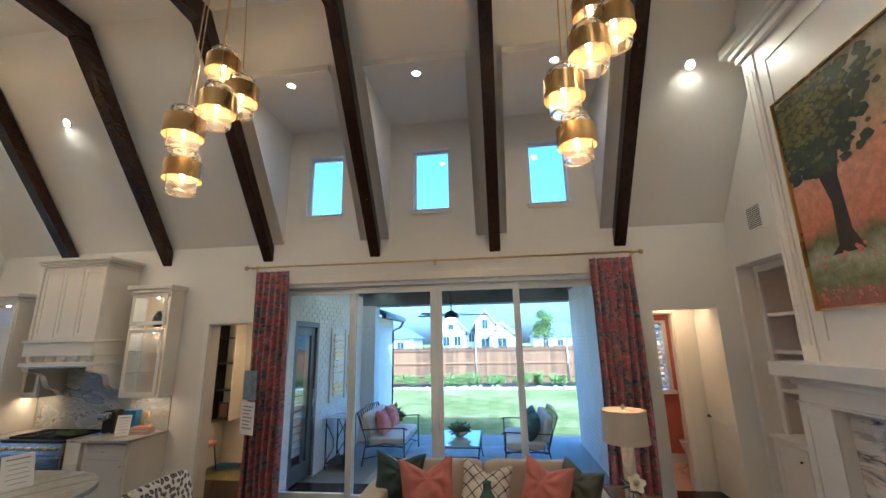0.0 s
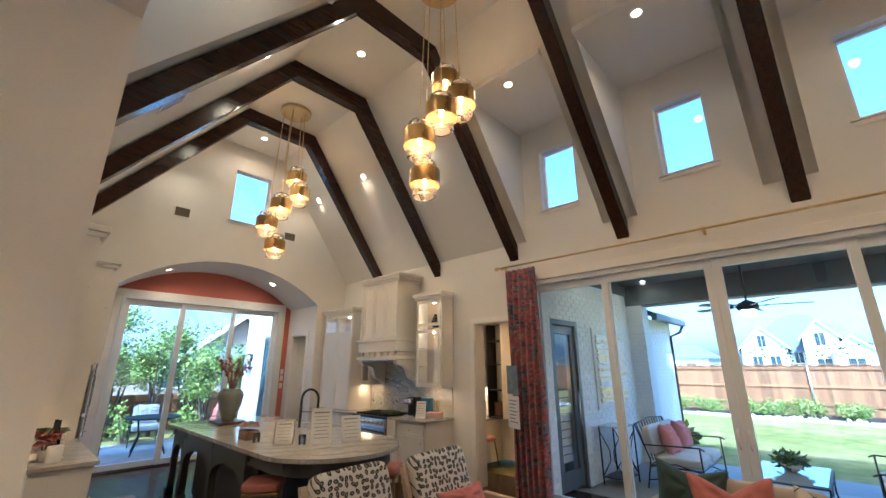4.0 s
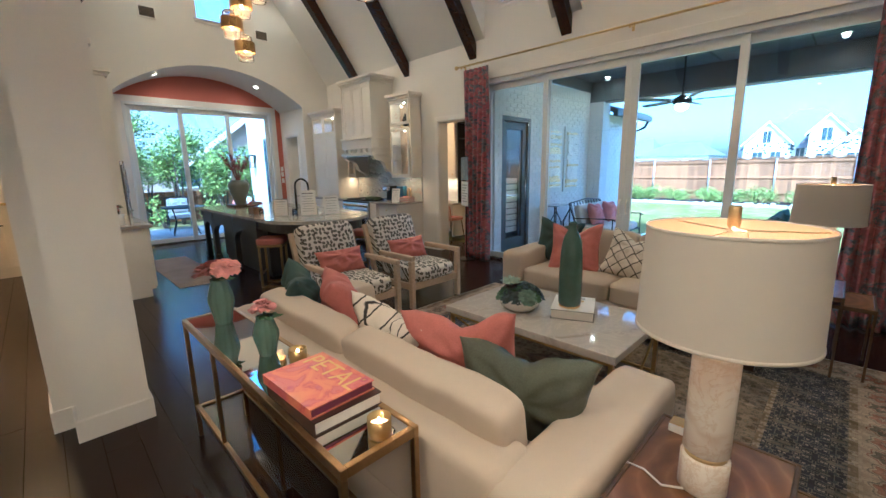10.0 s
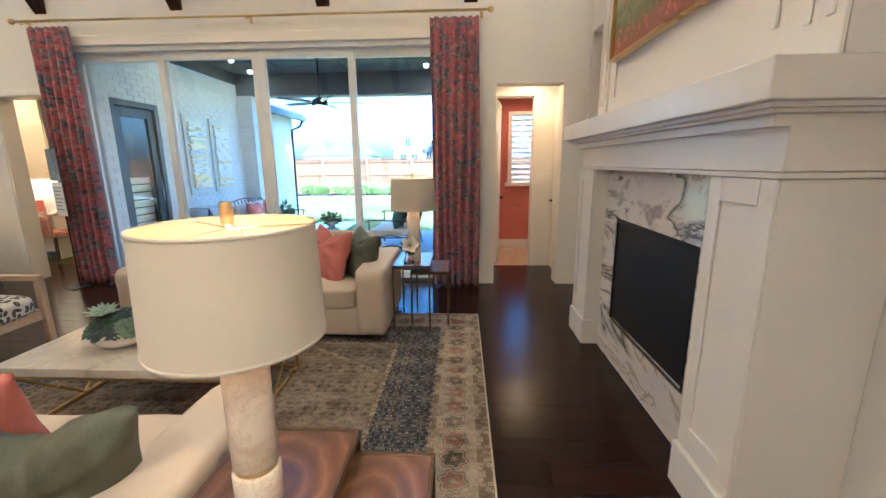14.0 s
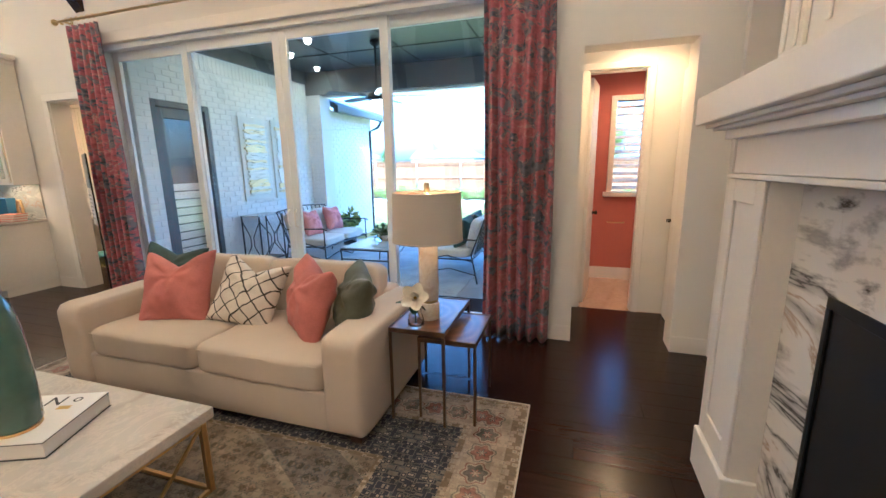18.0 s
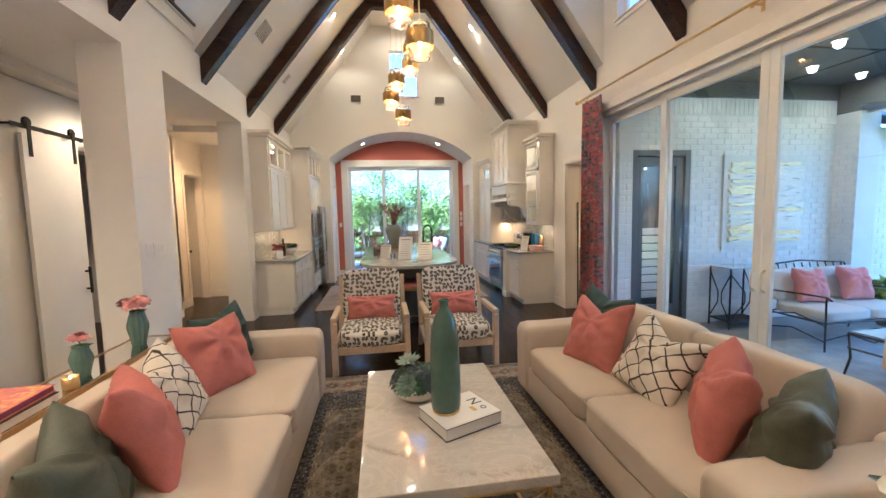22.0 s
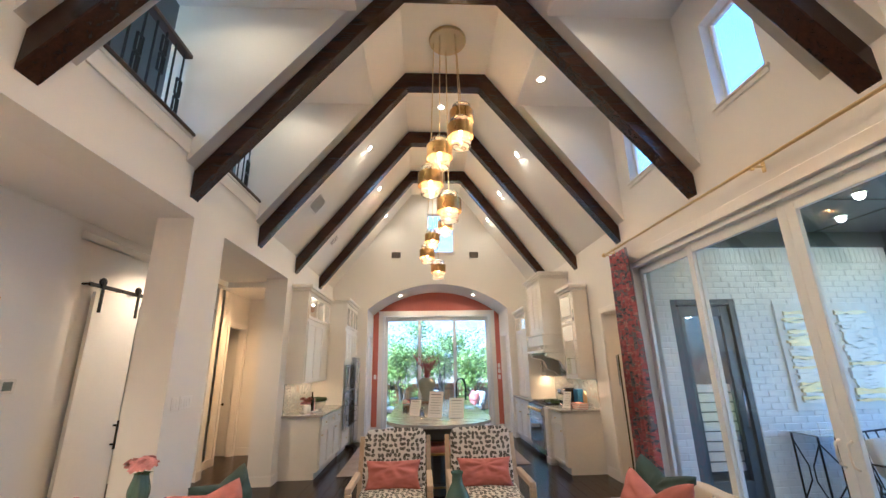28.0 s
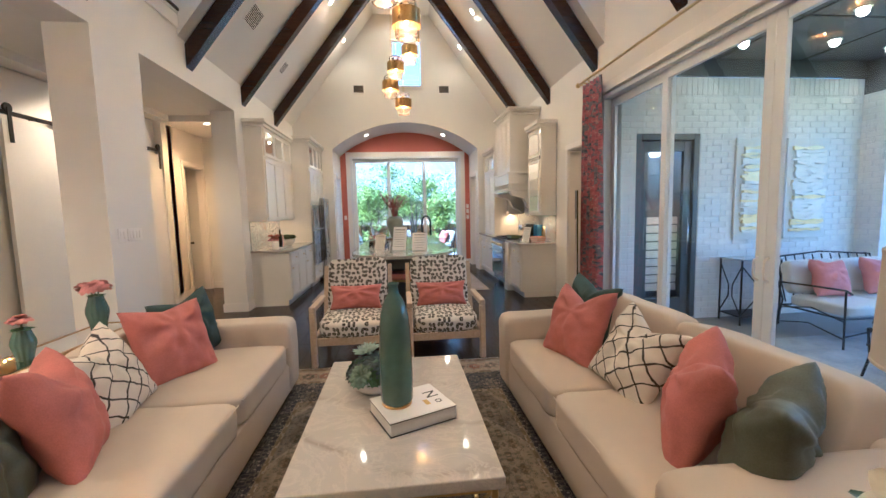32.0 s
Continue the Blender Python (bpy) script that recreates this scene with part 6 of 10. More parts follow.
# ---- rug ----
def rug_material():
    m, n, l, b = nodes_of("worn_persian_weave")
    co = coords(n, l)
    sep = n.new("ShaderNodeSeparateXYZ")
    l.new(co, sep.inputs[0])

    def maths(op, a, c=None, d=None):
        q = n.new("ShaderNodeMath")
        q.operation = op
        for s, v in zip(q.inputs, (a, c, d)):
            if isinstance(v, bpy.types.NodeSocket):
                l.new(v, s)
            elif v is not None:
                s.default_value = v
        return q.outputs[0]

    ax, ay = maths("ABSOLUTE", sep.outputs[0]), maths("ABSOLUTE", sep.outputs[1])
    ex, ey = maths("SUBTRACT", 1.915, ax), maths("SUBTRACT", 1.55, ay)
    edge = maths("MINIMUM", ex, ey)
    near = add(n, "ShaderNodeTexNoise", Scale=5.0, Detail=6.0, Roughness=0.7)
    l.new(co, near.inputs["Vector"])
    # mirrored motifs
    fold = n.new("ShaderNodeCombineXYZ")
    l.new(maths("PINGPONG", ax, 0.13), fold.inputs[0]), l.new(maths("PINGPONG", ay, 0.13), fold.inputs[1])
    mot = n.new("ShaderNodeTexVoronoi")
    mot.inputs["Scale"].default_value, mot.distance = 17.0, "MANHATTAN"
    l.new(fold.outputs[0], mot.inputs["Vector"])
    key = n.new("ShaderNodeTexVoronoi")
    key.inputs["Scale"].default_value, key.distance = 34.0, "CHEBYCHEV"
    l.new(fold.outputs[0], key.inputs["Vector"])
    BE, TA, NV, RU, SG = (0.33, 0.275, 0.205), (0.165, 0.125, 0.078), (0.026, 0.028, 0.048), (0.24, 0.085, 0.062), (0.11, 0.115, 0.105)
    field = ramp(n, [(0.0, TA), (0.25, tint(TA, 0.6)), (0.34, tint(BE, 0.8)), (0.5, TA), (0.62, SG), (0.8, tint(BE, 0.7))])
    l.new(mot.outputs["Distance"], field.inputs[0])
    dia = maths("ADD", maths("MULTIPLY", ax, 0.62), ay)
    med = ramp(n, [(0.0, RU), (0.10, NV), (0.13, BE), (0.30, tint(TA, 1.2)), (0.52, BE), (0.55, NV), (0.70, tint(NV, 1.4)), (0.72, BE), (0.745, TA), (1.0, TA)], "CONSTANT")
    l.new(maths("MULTIPLY", dia, 0.52), med.inputs[0])
    inner = mixed(n, l, 0.34, field.outputs[0], med.outputs[0])
    speck = ramp(n, [(0.0, (0.15,) * 3), (0.10, (0.25,) * 3), (0.15, (1.1,) * 3), (0.30, (0.9,) * 3), (0.36, (0.35,) * 3), (0.45, (1.0,) * 3)])
    l.new(key.outputs["Distance"], speck.inputs[0])
    inner = mixed(n, l, 0.95, inner, speck.outputs[0], "MULTIPLY")
    navy = ramp(n, [(0.0, BE), (0.20, tint(BE, 0.8)), (0.25, NV), (0.40, NV), (0.48, tint(BE, 0.6)), (0.55, tint(SG, 0.9)), (0.62, NV)])
    l.new(key.outputs["Distance"], navy.inputs[0])
    # rosettes in the wide border
    run = n.new("ShaderNodeMix")
    run.data_type = "FLOAT"
    l.new(maths("LESS_THAN", ey, ex), run.inputs[0]), l.new(ay, run.inputs[2]), l.new(ax, run.inputs[3])
    cell = maths("SUBTRACT", maths("FRACT", maths("MULTIPLY", run.outputs[0], 6.4)), 0.5)
    across = maths("MULTIPLY", maths("SUBTRACT", edge, 0.21), 6.4)
    rad = maths("SQRT", maths("ADD", maths("MULTIPLY", cell, cell), maths("MULTIPLY", across, across)))
    ang = maths("ARCTAN2", across, cell)
    lobes = maths("MULTIPLY_ADD", maths("SINE", maths("MULTIPLY", ang, 6.0)), 0.06, rad)
    alt = maths("GREATER_THAN", maths("FRACT", maths("MULTIPLY", run.outputs[0], 3.2)), 0.5)
    ros = ramp(n, [(0.0, tint(BE, 1.1)), (0.08, NV), (0.13, RU), (0.30, tint(RU, 0.7)), (0.35, tint(BE, 1.05)), (0.42, SG), (0.47, tint(BE, 1.15)), (1.0, tint(BE, 1.1))], "CONSTANT")
    ros2 = ramp(n, [(0.0, tint(BE, 1.1)), (0.08, RU), (0.13, tint(SG, 0.6)), (0.30, tint(SG, 0.4)), (0.35, tint(BE, 1.05)), (0.42, tint(RU, 0.8)), (0.47, tint(BE, 1.15)), (1.0, tint(BE, 1.1))], "CONSTANT")
    l.new(lobes, ros.inputs[0]), l.new(lobes, ros2.inputs[0])
    border = mixed(n, l, alt, ros.outputs[0], ros2.outputs[0])
    fade = ramp(n, [(0.38, (0.05,) * 3), (0.64, (0.50,) * 3)])
    l.new(near.outputs[0], fade.inputs[0])
    border = mixed(n, l, fade.outputs[0], border, tint(BE, 0.95))
    sprig = ramp(n, [(0.0, (0.25,) * 3), (0.10, (0.55,) * 3), (0.17, (1.0,) * 3), (0.42, (1.0,) * 3), (0.5, (0.5,) * 3)])
    l.new(key.outputs["Distance"], sprig.inputs[0])
    border = mixed(n, l, 0.4, border, sprig.outputs[0], "MULTIPLY")
    m1 = ramp(n, [(0.0, (1, 1, 1)), (0.72 / 2, (0, 0, 0))], "CONSTANT")
    half = maths("MULTIPLY", edge, 0.5)
    l.new(half, m1.inputs[0])
    out = mixed(n, l, m1.outputs[0], inner, navy.outputs[0])
    m2 = ramp(n, [(0.0, (1, 1, 1)), (0.165, (0, 0, 0))], "CONSTANT")
    l.new(half, m2.inputs[0])
    out = mixed(n, l, m2.outputs[0], out, border)
    guard = ramp(n, [(0.0, (1, 1, 1)), (0.042, (0, 0, 0)), (0.16, (1, 1, 1)), (0.178, (0, 0, 0)), (0.352, (1, 1, 1)), (0.37, (0, 0, 0))], "CONSTANT")
    l.new(half, guard.inputs[0])
    gcol = ramp(n, [(0.0, tint(SG, 0.8)), (0.3, tint(BE, 1.1)), (0.5, tint(TA, 1.0))])
    l.new(key.outputs["Distance"], gcol.inputs[0])
    out = mixed(n, l, guard.outputs[0], out, gcol.outputs[0])
    wear = ramp(n, [(0.30, (0.42, 0.40, 0.37)), (0.5, (0.88, 0.87, 0.86)), (0.72, (1.3, 1.27, 1.2))])
    l.new(near.outputs[0], wear.inputs[0])
    out = mixed(n, l, 1.0, out, wear.outputs[0], "MULTIPLY")
    l.new(out, b.inputs["Base Color"])
    b.inputs["Roughness"].default_value = 0.95
    pile = add(n, "ShaderNodeTexNoise", Scale=320.0, Detail=2.0)
    l.new(co, pile.inputs["Vector"])
    bp = add(n, "ShaderNodeBump", Strength=0.5, Distance=0.003)
    l.new(pile.outputs[0], bp.inputs["Height"]), l.new(bp.outputs[0], b.inputs["Normal"])
    return m


rug = tagged(thing("area_rug", (0.535, 3.50, 0)), "worn taupe and navy oriental rug with a floral border", "rug")
part("weave", box(-1.905, 1.905, -1.54, 1.54, 0.001, 0.011, 0.003, 1), rug_material(), rug)
part("binding", boxes((-1.915, -1.906, -1.55, 1.55, 0.001, 0.009), (1.906, 1.915, -1.55, 1.55, 0.001, 0.009), (-1.906, 1.906, -1.55, -1.541, 0.001, 0.009), (-1.906, 1.906, 1.541, 1.55, 0.001, 0.009)), plain("rug_binding", (0.5, 0.43, 0.33), 0.9, bump=0.3, grain=200), rug, "pale bound edge")

# ---- kitchen ----
def shaker(y_out, u0, u1, z0, z1, face, t=0.02, rail=0.055, inset=0.011, axis="x"):
    """A frame-and-panel door on a front at y_out; face: -1 looks to -y, +1 to +y."""
    a, b = (y_out - t, y_out) if face < 0 else (y_out, y_out + t)
    p0, p1 = (y_out - t + inset, y_out) if face < 0 else (y_out, y_out + t - inset)
    return boxes((u0, u0 + rail, a, b, z0, z1), (u1 - rail, u1, a, b, z0, z1), (u0 + rail, u1 - rail, a, b, z0, z0 + rail), (u0 + rail, u1 - rail, a, b, z1 - rail, z1), (u0 + rail, u1 - rail, p0, p1, z0 + rail, z1 - rail))


def knob_at(x, y, z, face, parent, material=None):
    part("knob", lathe([(0.005, 0), (0.006, 0.014), (0.014, 0.02), (0.014, 0.026), (0.0, 0.03)], 12), material or BRASS, parent, "small brass knob", smooth=True, at=pose(x, y, z, 90 if face < 0 else -90, 0, 0))


WARMIN = plain("cabinet_inside", (0.62, 0.50, 0.34), 0.6, vary=0.05)


def cabinet(name, x0, x1, y0, y1, z0, z1, face, fronts, label, group="kitchen cabinets", toe=0.0, crown=False):
    c = tagged(thing(name), label, "cabinet", group)
    front = y0 if face < 0 else y1
    b0, b1 = (y0 + 0.021, y1) if face < 0 else (y0, y1 - 0.021)
    glassy = [f for f in fronts if f[4] == "glass"]
    zt = min([f[2] for f in glassy], default=z1)
    body = [(x0, x1, b0, b1, z0 + toe, zt)]
    if glassy:
        body += [(x0, x0 + 0.02, b0, b1, zt, z1), (x1 - 0.02, x1, b0, b1, zt, z1), (x0 + 0.02, x1 - 0.02, b0, b1, z1 - 0.03, z1)]
    part("body", boxes(*body), CABINET, c)
    if glassy:
        bk = (b1 - 0.015, b1 - 0.001) if face < 0 else (b0 + 0.001, b0 + 0.015)
        part("lit_back", box(x0 + 0.021, x1 - 0.021, bk[0], bk[1], zt + 0.002, z1 - 0.032), WARMIN, c, "warm lit interior")
    if toe:
        part("toe_kick", box(x0 + 0.002, x1 - 0.002, b0 + (0.05 if face < 0 else 0), b1 - (0 if face < 0 else 0.05), z0, z0 + toe - 0.002), CABINET, c)
    fy = front + 0.021 if face < 0 else front - 0.021
    for u0, u1, a, b, kind, kx in fronts:
        if kind == "glass":
            t0, t1 = (fy - 0.02, fy - 0.001) if face < 0 else (fy + 0.001, fy + 0.02)
            d = part("glass_door", boxes((u0, u0 + 0.05, t0, t1, a, b), (u1 - 0.05, u1, t0, t1, a, b), (u0 + 0.05, u1 - 0.05, t0, t1, a, a + 0.05), (u0 + 0.05, u1 - 0.05, t0, t1, b - 0.05, b)), CABINET, c, "white framed glass door")
            gl = part("pane", box(u0 + 0.045, u1 - 0.045, (t0 + t1) / 2 - 0.002, (t0 + t1) / 2 + 0.002, a + 0.045, b - 0.045), PANE, d, "clear pane")
            gl.visible_shadow = False
        else:
            d = part("drawer" if kind == "drawer" else "door", shaker(fy - 0.001 if face < 0 else fy + 0.001, u0, u1, a, b, face, rail=0.05 if kind == "door" else 0.03), CABINET, c)
        if kx is not None:
            knob_at(kx, front, b - 0.07 if kind == "door" and z0 < 0.5 else ((a + b) / 2 if kind == "drawer" else a + 0.07), face, d)
    if crown:
        q = 0.0
        f0, f1 = (y0 - 0.05, y1) if face < 0 else (y0, y1 + 0.05)
        part("crown", boxes((x0 - 0.02, x1 + 0.02, f0 + (0.03 if face < 0 else 0), f1 - (0 if face < 0 else 0.03), z1 + 0.001, z1 + 0.05), (x0 - 0.05, x1 + 0.05, f0, f1, z1 + 0.051, z1 + 0.11), bevel=0.008), CABINET, c, "stepped crown moulding")
    return c


def fronts_base(x0, x1, n, z=0.89):
    out, w = [], (x1 - x0) / n
    for k in range(n):
        a, b = x0 + k * w + 0.004, x0 + (k + 1) * w - 0.004
        out += [(a, b, 0.70, z - 0.02, "drawer", (a + b) / 2), (a, b, 0.12, 0.69, "door", b - 0.03 if k % 2 == 0 else a + 0.03)]
    return out


STONE = marble("grey_veined_counter", (0.55, 0.53, 0.49), (0.17, 0.165, 0.16), 2.2, 0.05, 0.09, (0.33, 0.28, 0.22), 0.16)
SPLASH = slab_marble("splash_marble", (0.40, 0.425, 0.41), (0.60, 0.60, 0.57), (1.3, 1.0, 3.0))
S0, N0 = SY + 0.002, NY - 0.002
cabinet("base_cabinet", -5.95, -4.30, S0, 1.715, 0, 0.898, 1, fronts_base(-5.94, -4.33, 3), "white shaker base cabinet run with brass knobs", toe=0.1)
tagged(part("countertop", box(-5.96, -4.26, S0, 1.745, 0.90, 0.935, 0.004), STONE), "polished grey veined stone countertop", "countertop", "countertops")
up = [(-5.94 + 0.535 * k, -5.94 + 0.535 * (k + 1) - 0.006, 1.43, 2.42, "door", None) for k in range(3)] + [(-5.94 + 0.535 * k, -5.94 + 0.535 * (k + 1) - 0.006, 2.47, 2.91, "glass", None) for k in range(3)]
cabinet("wall_cabinet", -5.95, -4.30, S0, 1.40, 1.41, 2.935, 1, up, "white wall cabinet with lit glass upper doors", crown=True)
tall = cabinet("oven_cabinet", -6.80, -5.97, S0, 1.745, 0, 2.965, 1, [(-6.79, -5.98, 0.12, 0.42, "drawer", -6.385), (-6.79, -6.39, 1.76, 2.38, "door", None), (-6.38, -5.98, 1.76, 2.38, "door", None), (-6.79, -6.39, 2.46, 2.94, "glass", None), (-6.38, -5.98, 2.46, 2.94, "glass", None)], "tall white oven cabinet with glass top doors", toe=0.1, crown=True)
OVENGLASS = plain("oven_glass", (0.012, 0.012, 0.014), 0.06, 0.0, vary=0.05, bump=0, coat=0.5)
ov = tagged(thing("wall_oven", (0, 0, 0)), "stainless steel wall oven with dark glass", "oven")
part("front", box(-6.76, -6.01, 1.746, 1.772, 0.45, 1.16, 0.004), STEEL, ov)
part("window", box(-6.68, -6.09, 1.773, 1.777, 0.56, 0.92), OVENGLASS, ov, "dark oven glass")
part("handle", tube([(-6.68, 1.775, 0.99), (-6.68, 1.815, 0.99), (-6.09, 1.815, 0.99), (-6.09, 1.775, 0.99)], 0.009, 8), STEEL, ov, smooth=True)
mw = tagged(thing("microwave", (0, 0, 0)), "built-in stainless steel microwave", "microwave")
part("front", box(-6.76, -6.01, 1.746, 1.770, 1.20, 1.70, 0.004), STEEL, mw)
part("window", box(-6.70, -6.20, 1.771, 1.775, 1.28, 1.64), OVENGLASS, mw, "dark glass window")
part("handle", tube([(-6.12, 1.77, 1.27), (-6.12, 1.805, 1.27), (-6.12, 1.805, 1.62), (-6.12, 1.77, 1.62)], 0.008, 8), STEEL, mw, smooth=True)
fr = tagged(thing("refrigerator", (0, 0, 0)), "tall stainless steel refrigerator with bar handles", "refrigerator")
part("body", box(-7.44, -6.82, S0, 1.78, 0.05, 1.86), STEEL, fr)
for z0, z1 in ((0.08, 0.72), (0.735, 1.855)):
    d = part("door", box(-7.43, -6.83, 1.782, 1.84, z0, z1, 0.008), STEEL, fr)
    part("handle", tube([(-6.89, 1.84, z1 - 0.08), (-6.89, 1.89, z1 - 0.08), (-6.89, 1.89, z0 + (0.1 if z1 > 1 else 0.45)), (-6.89, 1.84, z0 + (0.1 if z1 > 1 else 0.45))], 0.011, 8), CHROME, d, "bar handle", smooth=True)
cabinet("fridge_top_cabinet", -7.445, -6.81, S0, 1.745, 1.88, 2.965, 1, [(-7.44, -7.13, 1.90, 2.38, "door", None), (-7.12, -6.82, 1.90, 2.38, "door", None), (-7.44, -7.13, 2.46, 2.94, "glass", None), (-7.12, -6.82, 2.46, 2.94, "glass", None)], "white cabinet over the refrigerator", crown=True)

cabinet("base_cabinet", -4.70, -4.06, 5.535, N0, 0, 0.898, -1, fronts_base(-4.69, -4.09, 1), "white shaker base cabinet with brass knobs beside the range", toe=0.1)
pil = tagged(thing("cabinet_pilaster", (0, 0, 0)), "narrow white panelled pilaster cabinet beside the range", "cabinet", "kitchen cabinets")
part("body", boxes((-4.92, -4.71, 5.50, N0, 0.0, 0.898), bevel=0.004, seg=1), CABINET, pil)
part("panel", shaker(5.499, -4.90, -4.73, 0.14, 0.66, -1, 0.012, 0.03, 0.006), CABINET, pil)
part("foot", box(-4.93, -4.70, 5.48, 5.60, 0, 0.11, 0.008), CABINET, pil)
cabinet("base_cabinet", -7.44, -5.87, 5.535, N0, 0, 0.898, -1, fronts_base(-7.43, -5.90, 3), "white shaker base cabinet run below the hood wall", toe=0.1)
tagged(part("countertop", box(-4.925, -4.03, 5.50, N0 - 0.014, 0.90, 0.935, 0.004), STONE), "polished grey veined stone countertop", "countertop", "countertops")
tagged(part("countertop", box(-7.445, -5.865, 5.50, N0 - 0.014, 0.90, 0.935, 0.004), STONE), "polished grey veined stone countertop", "countertop", "countertops")
tagged(part("backsplash", boxes((-6.25, -4.06, N0 - 0.012, N0, 0.937, 1.393), (-5.90, -4.66, N0 - 0.012, N0, 1.393, 1.82)), SPLASH), "bookmatched grey marble backsplash", "backsplash")
tagged(part("backsplash", box(-5.94, -4.30, S0, S0 + 0.012, 0.937, 1.408), SPLASH), "grey marble backsplash under the wall cabinet", "backsplash")
cabinet("glass_cabinet", -4.66, -4.04, 5.87, N0 - 0.014, 1.395, 2.855, -1, [(-4.64, -4.08, 1.42, 2.33, "glass", None), (-4.64, -4.08, 2.395, 2.835, "glass", None)], "white display cabinet with lit glass doors", crown=True)
part_shelf = tagged(part("glass_shelf", boxes((-4.62, -4.08, 5.92, 6.12, 1.72, 1.728), (-4.62, -4.08, 5.92, 6.12, 2.02, 2.028), (-4.62, -4.08, 5.92, 6.12, 2.352, 2.36)), PANE), "glass shelves inside the display cabinet", "shelf")
vv = tagged(part("black_vase", lathe([(0.03, 0), (0.055, 0.03), (0.07, 0.11), (0.05, 0.18), (0.025, 0.22), (0.03, 0.24), (0, 0.235)], 24), BLACK, smooth=True, at=(-4.32, 6.02, 2.361)), "rounded matt black vase in the display cabinet", "vase")
cabinet("glass_cabinet", -6.24, -5.95, 5.87, N0 - 0.014, 1.40, 1.843, -1, [(-6.23, -5.96, 1.42, 1.83, "glass", None)], "small white glass cabinet beside the hood")
cabinet("tall_cabinet", -7.30, -6.26, 5.62, N0 - 0.014, 0.937, 2.78, -1, [(-7.29, -6.79, 0.96, 1.66, "door", None), (-6.78, -6.27, 0.96, 1.66, "door", None), (-7.29, -6.79, 1.68, 2.32, "door", None), (-6.78, -6.27, 1.68, 2.32, "door", None), (-7.29, -6.79, 2.36, 2.76, "glass", None), (-6.78, -6.27, 2.36, 2.76, "glass", None)], "tall white counter cabinet with glass top doors", crown=True)
lamp_area("under_cabinet_light", (-4.34, 5.98, 1.39), (-4.34, 5.98, 0.5), 0.45, 0.03, 0.6, (1.0, 0.48, 0.16))
lamp_area("under_cabinet_light", (-6.1, 5.98, 1.395), (-6.1, 5.98, 0.5), 0.25, 0.03, 0.45, (1.0, 0.48, 0.16))
lamp_area("under_cabinet_light", (-5.1, 1.22, 1.405), (-5.1, 1.22, 0.5), 1.5, 0.03, 0.75, (1.0, 0.48, 0.16))
for x, y, z in ((-4.34, 6.0, 2.81), (-4.34, 6.0, 2.30), (-5.1, 1.25, 2.80), (-6.78, 5.9, 2.74)):
    lamp_point("cabinet_light", (x, y, z), 0.4, (1.0, 0.62, 0.30), 0.02)

# range and hood
rg = tagged(thing("range", (0, 0, 0)), "stainless steel gas range with brass-trimmed knobs", "range")
part("body", box(-5.862, -4.928, 5.50, N0 - 0.014, 0.09, 0.90, 0.004), STEEL, rg)
od = part("oven_door", box(-5.85, -4.94, 5.462, 5.499, 0.20, 0.74, 0.006), STEEL, rg)
part("window", box(-5.70, -5.09, 5.456, 5.461, 0.30, 0.60), OVENGLASS, od, "dark oven window")
part("handle", tube([(-5.78, 5.46, 0.69), (-5.78, 5.41, 0.69), (-5.01, 5.41, 0.69), (-5.01, 5.46, 0.69)], 0.012, 8), STEEL, od, smooth=True)
part("control_panel", prism([(5.499, 0.755), (5.44, 0.765), (5.46, 0.895), (5.499, 0.90)], -5.86, -4.93, "x"), STEEL, rg)
for k in range(7):
    part("knob", lathe([(0.026, 0), (0.026, 0.012), (0.020, 0.016), (0.018, 0.04), (0, 0.042)], 16), BRASS if k % 1 == 0 else BLACK, rg, "brass-ringed knob", smooth=True, at=pose(-5.77 + 0.125 * k, 5.452, 0.83, 82, 0, 0))
part("cooktop", box(-5.86, -4.93, 5.47, 6.13, 0.902, 0.925, 0.003), BLACK, rg)
for x in (-5.70, -5.40, -5.10):
    part("grate", boxes((x - 0.14, x + 0.14, 5.55, 5.565, 0.926, 0.955), (x - 0.14, x + 0.14, 6.03, 6.045, 0.926, 0.955), (x - 0.14, x - 0.126, 5.565, 6.03, 0.926, 0.955), (x + 0.126, x + 0.14, 5.565, 6.03, 0.926, 0.955), (x - 0.007, x + 0.007, 5.565, 6.03, 0.940, 0.955), (x - 0.126, x + 0.126, 5.79, 5.805, 0.940, 0.955)), BLACK, rg, "black iron grate")

hd = tagged(thing("range_hood", (0, 0, 0)), "large white panelled hood with carved brackets and crown", "range hood")
part("chimney", box(-5.90, -4.87, 5.62, N0 - 0.014, 2.20, 3.24), CABINET, hd)
for k in range(3):
    part("panel", shaker(5.619, -5.86 + 0.325 * k, -5.86 + 0.325 * (k + 1) - 0.01, 2.24, 3.20, -1, 0.02, 0.05, 0.012), CABINET, hd)
for a in (-5.915, -4.890):
    part("corner_bead", box(a, a + 0.035, 5.585, 5.62, 2.21, 3.23, 0.01), CABINET, hd)
part("crown", boxes((-5.93, -4.84, 5.60, N0 - 0.014, 3.241, 3.28), (-5.96, -4.81, 5.575, N0 - 0.014, 3.281, 3.32), (-5.99, -4.78, 5.55, N0 - 0.014, 3.321, 3.365), bevel=0.009), CABINET, hd, "stepped crown moulding")
part("band", boxes((-5.93, -4.84, 5.56, N0 - 0.014, 1.98, 2.165), (-5.95, -4.82, 5.535, N0 - 0.014, 2.166, 2.198), bevel=0.006), CABINET, hd, "plain white band")
part("frieze", box(-5.91, -4.86, 5.624, N0 - 0.014, 1.8985, 1.9795), CABINET, hd)
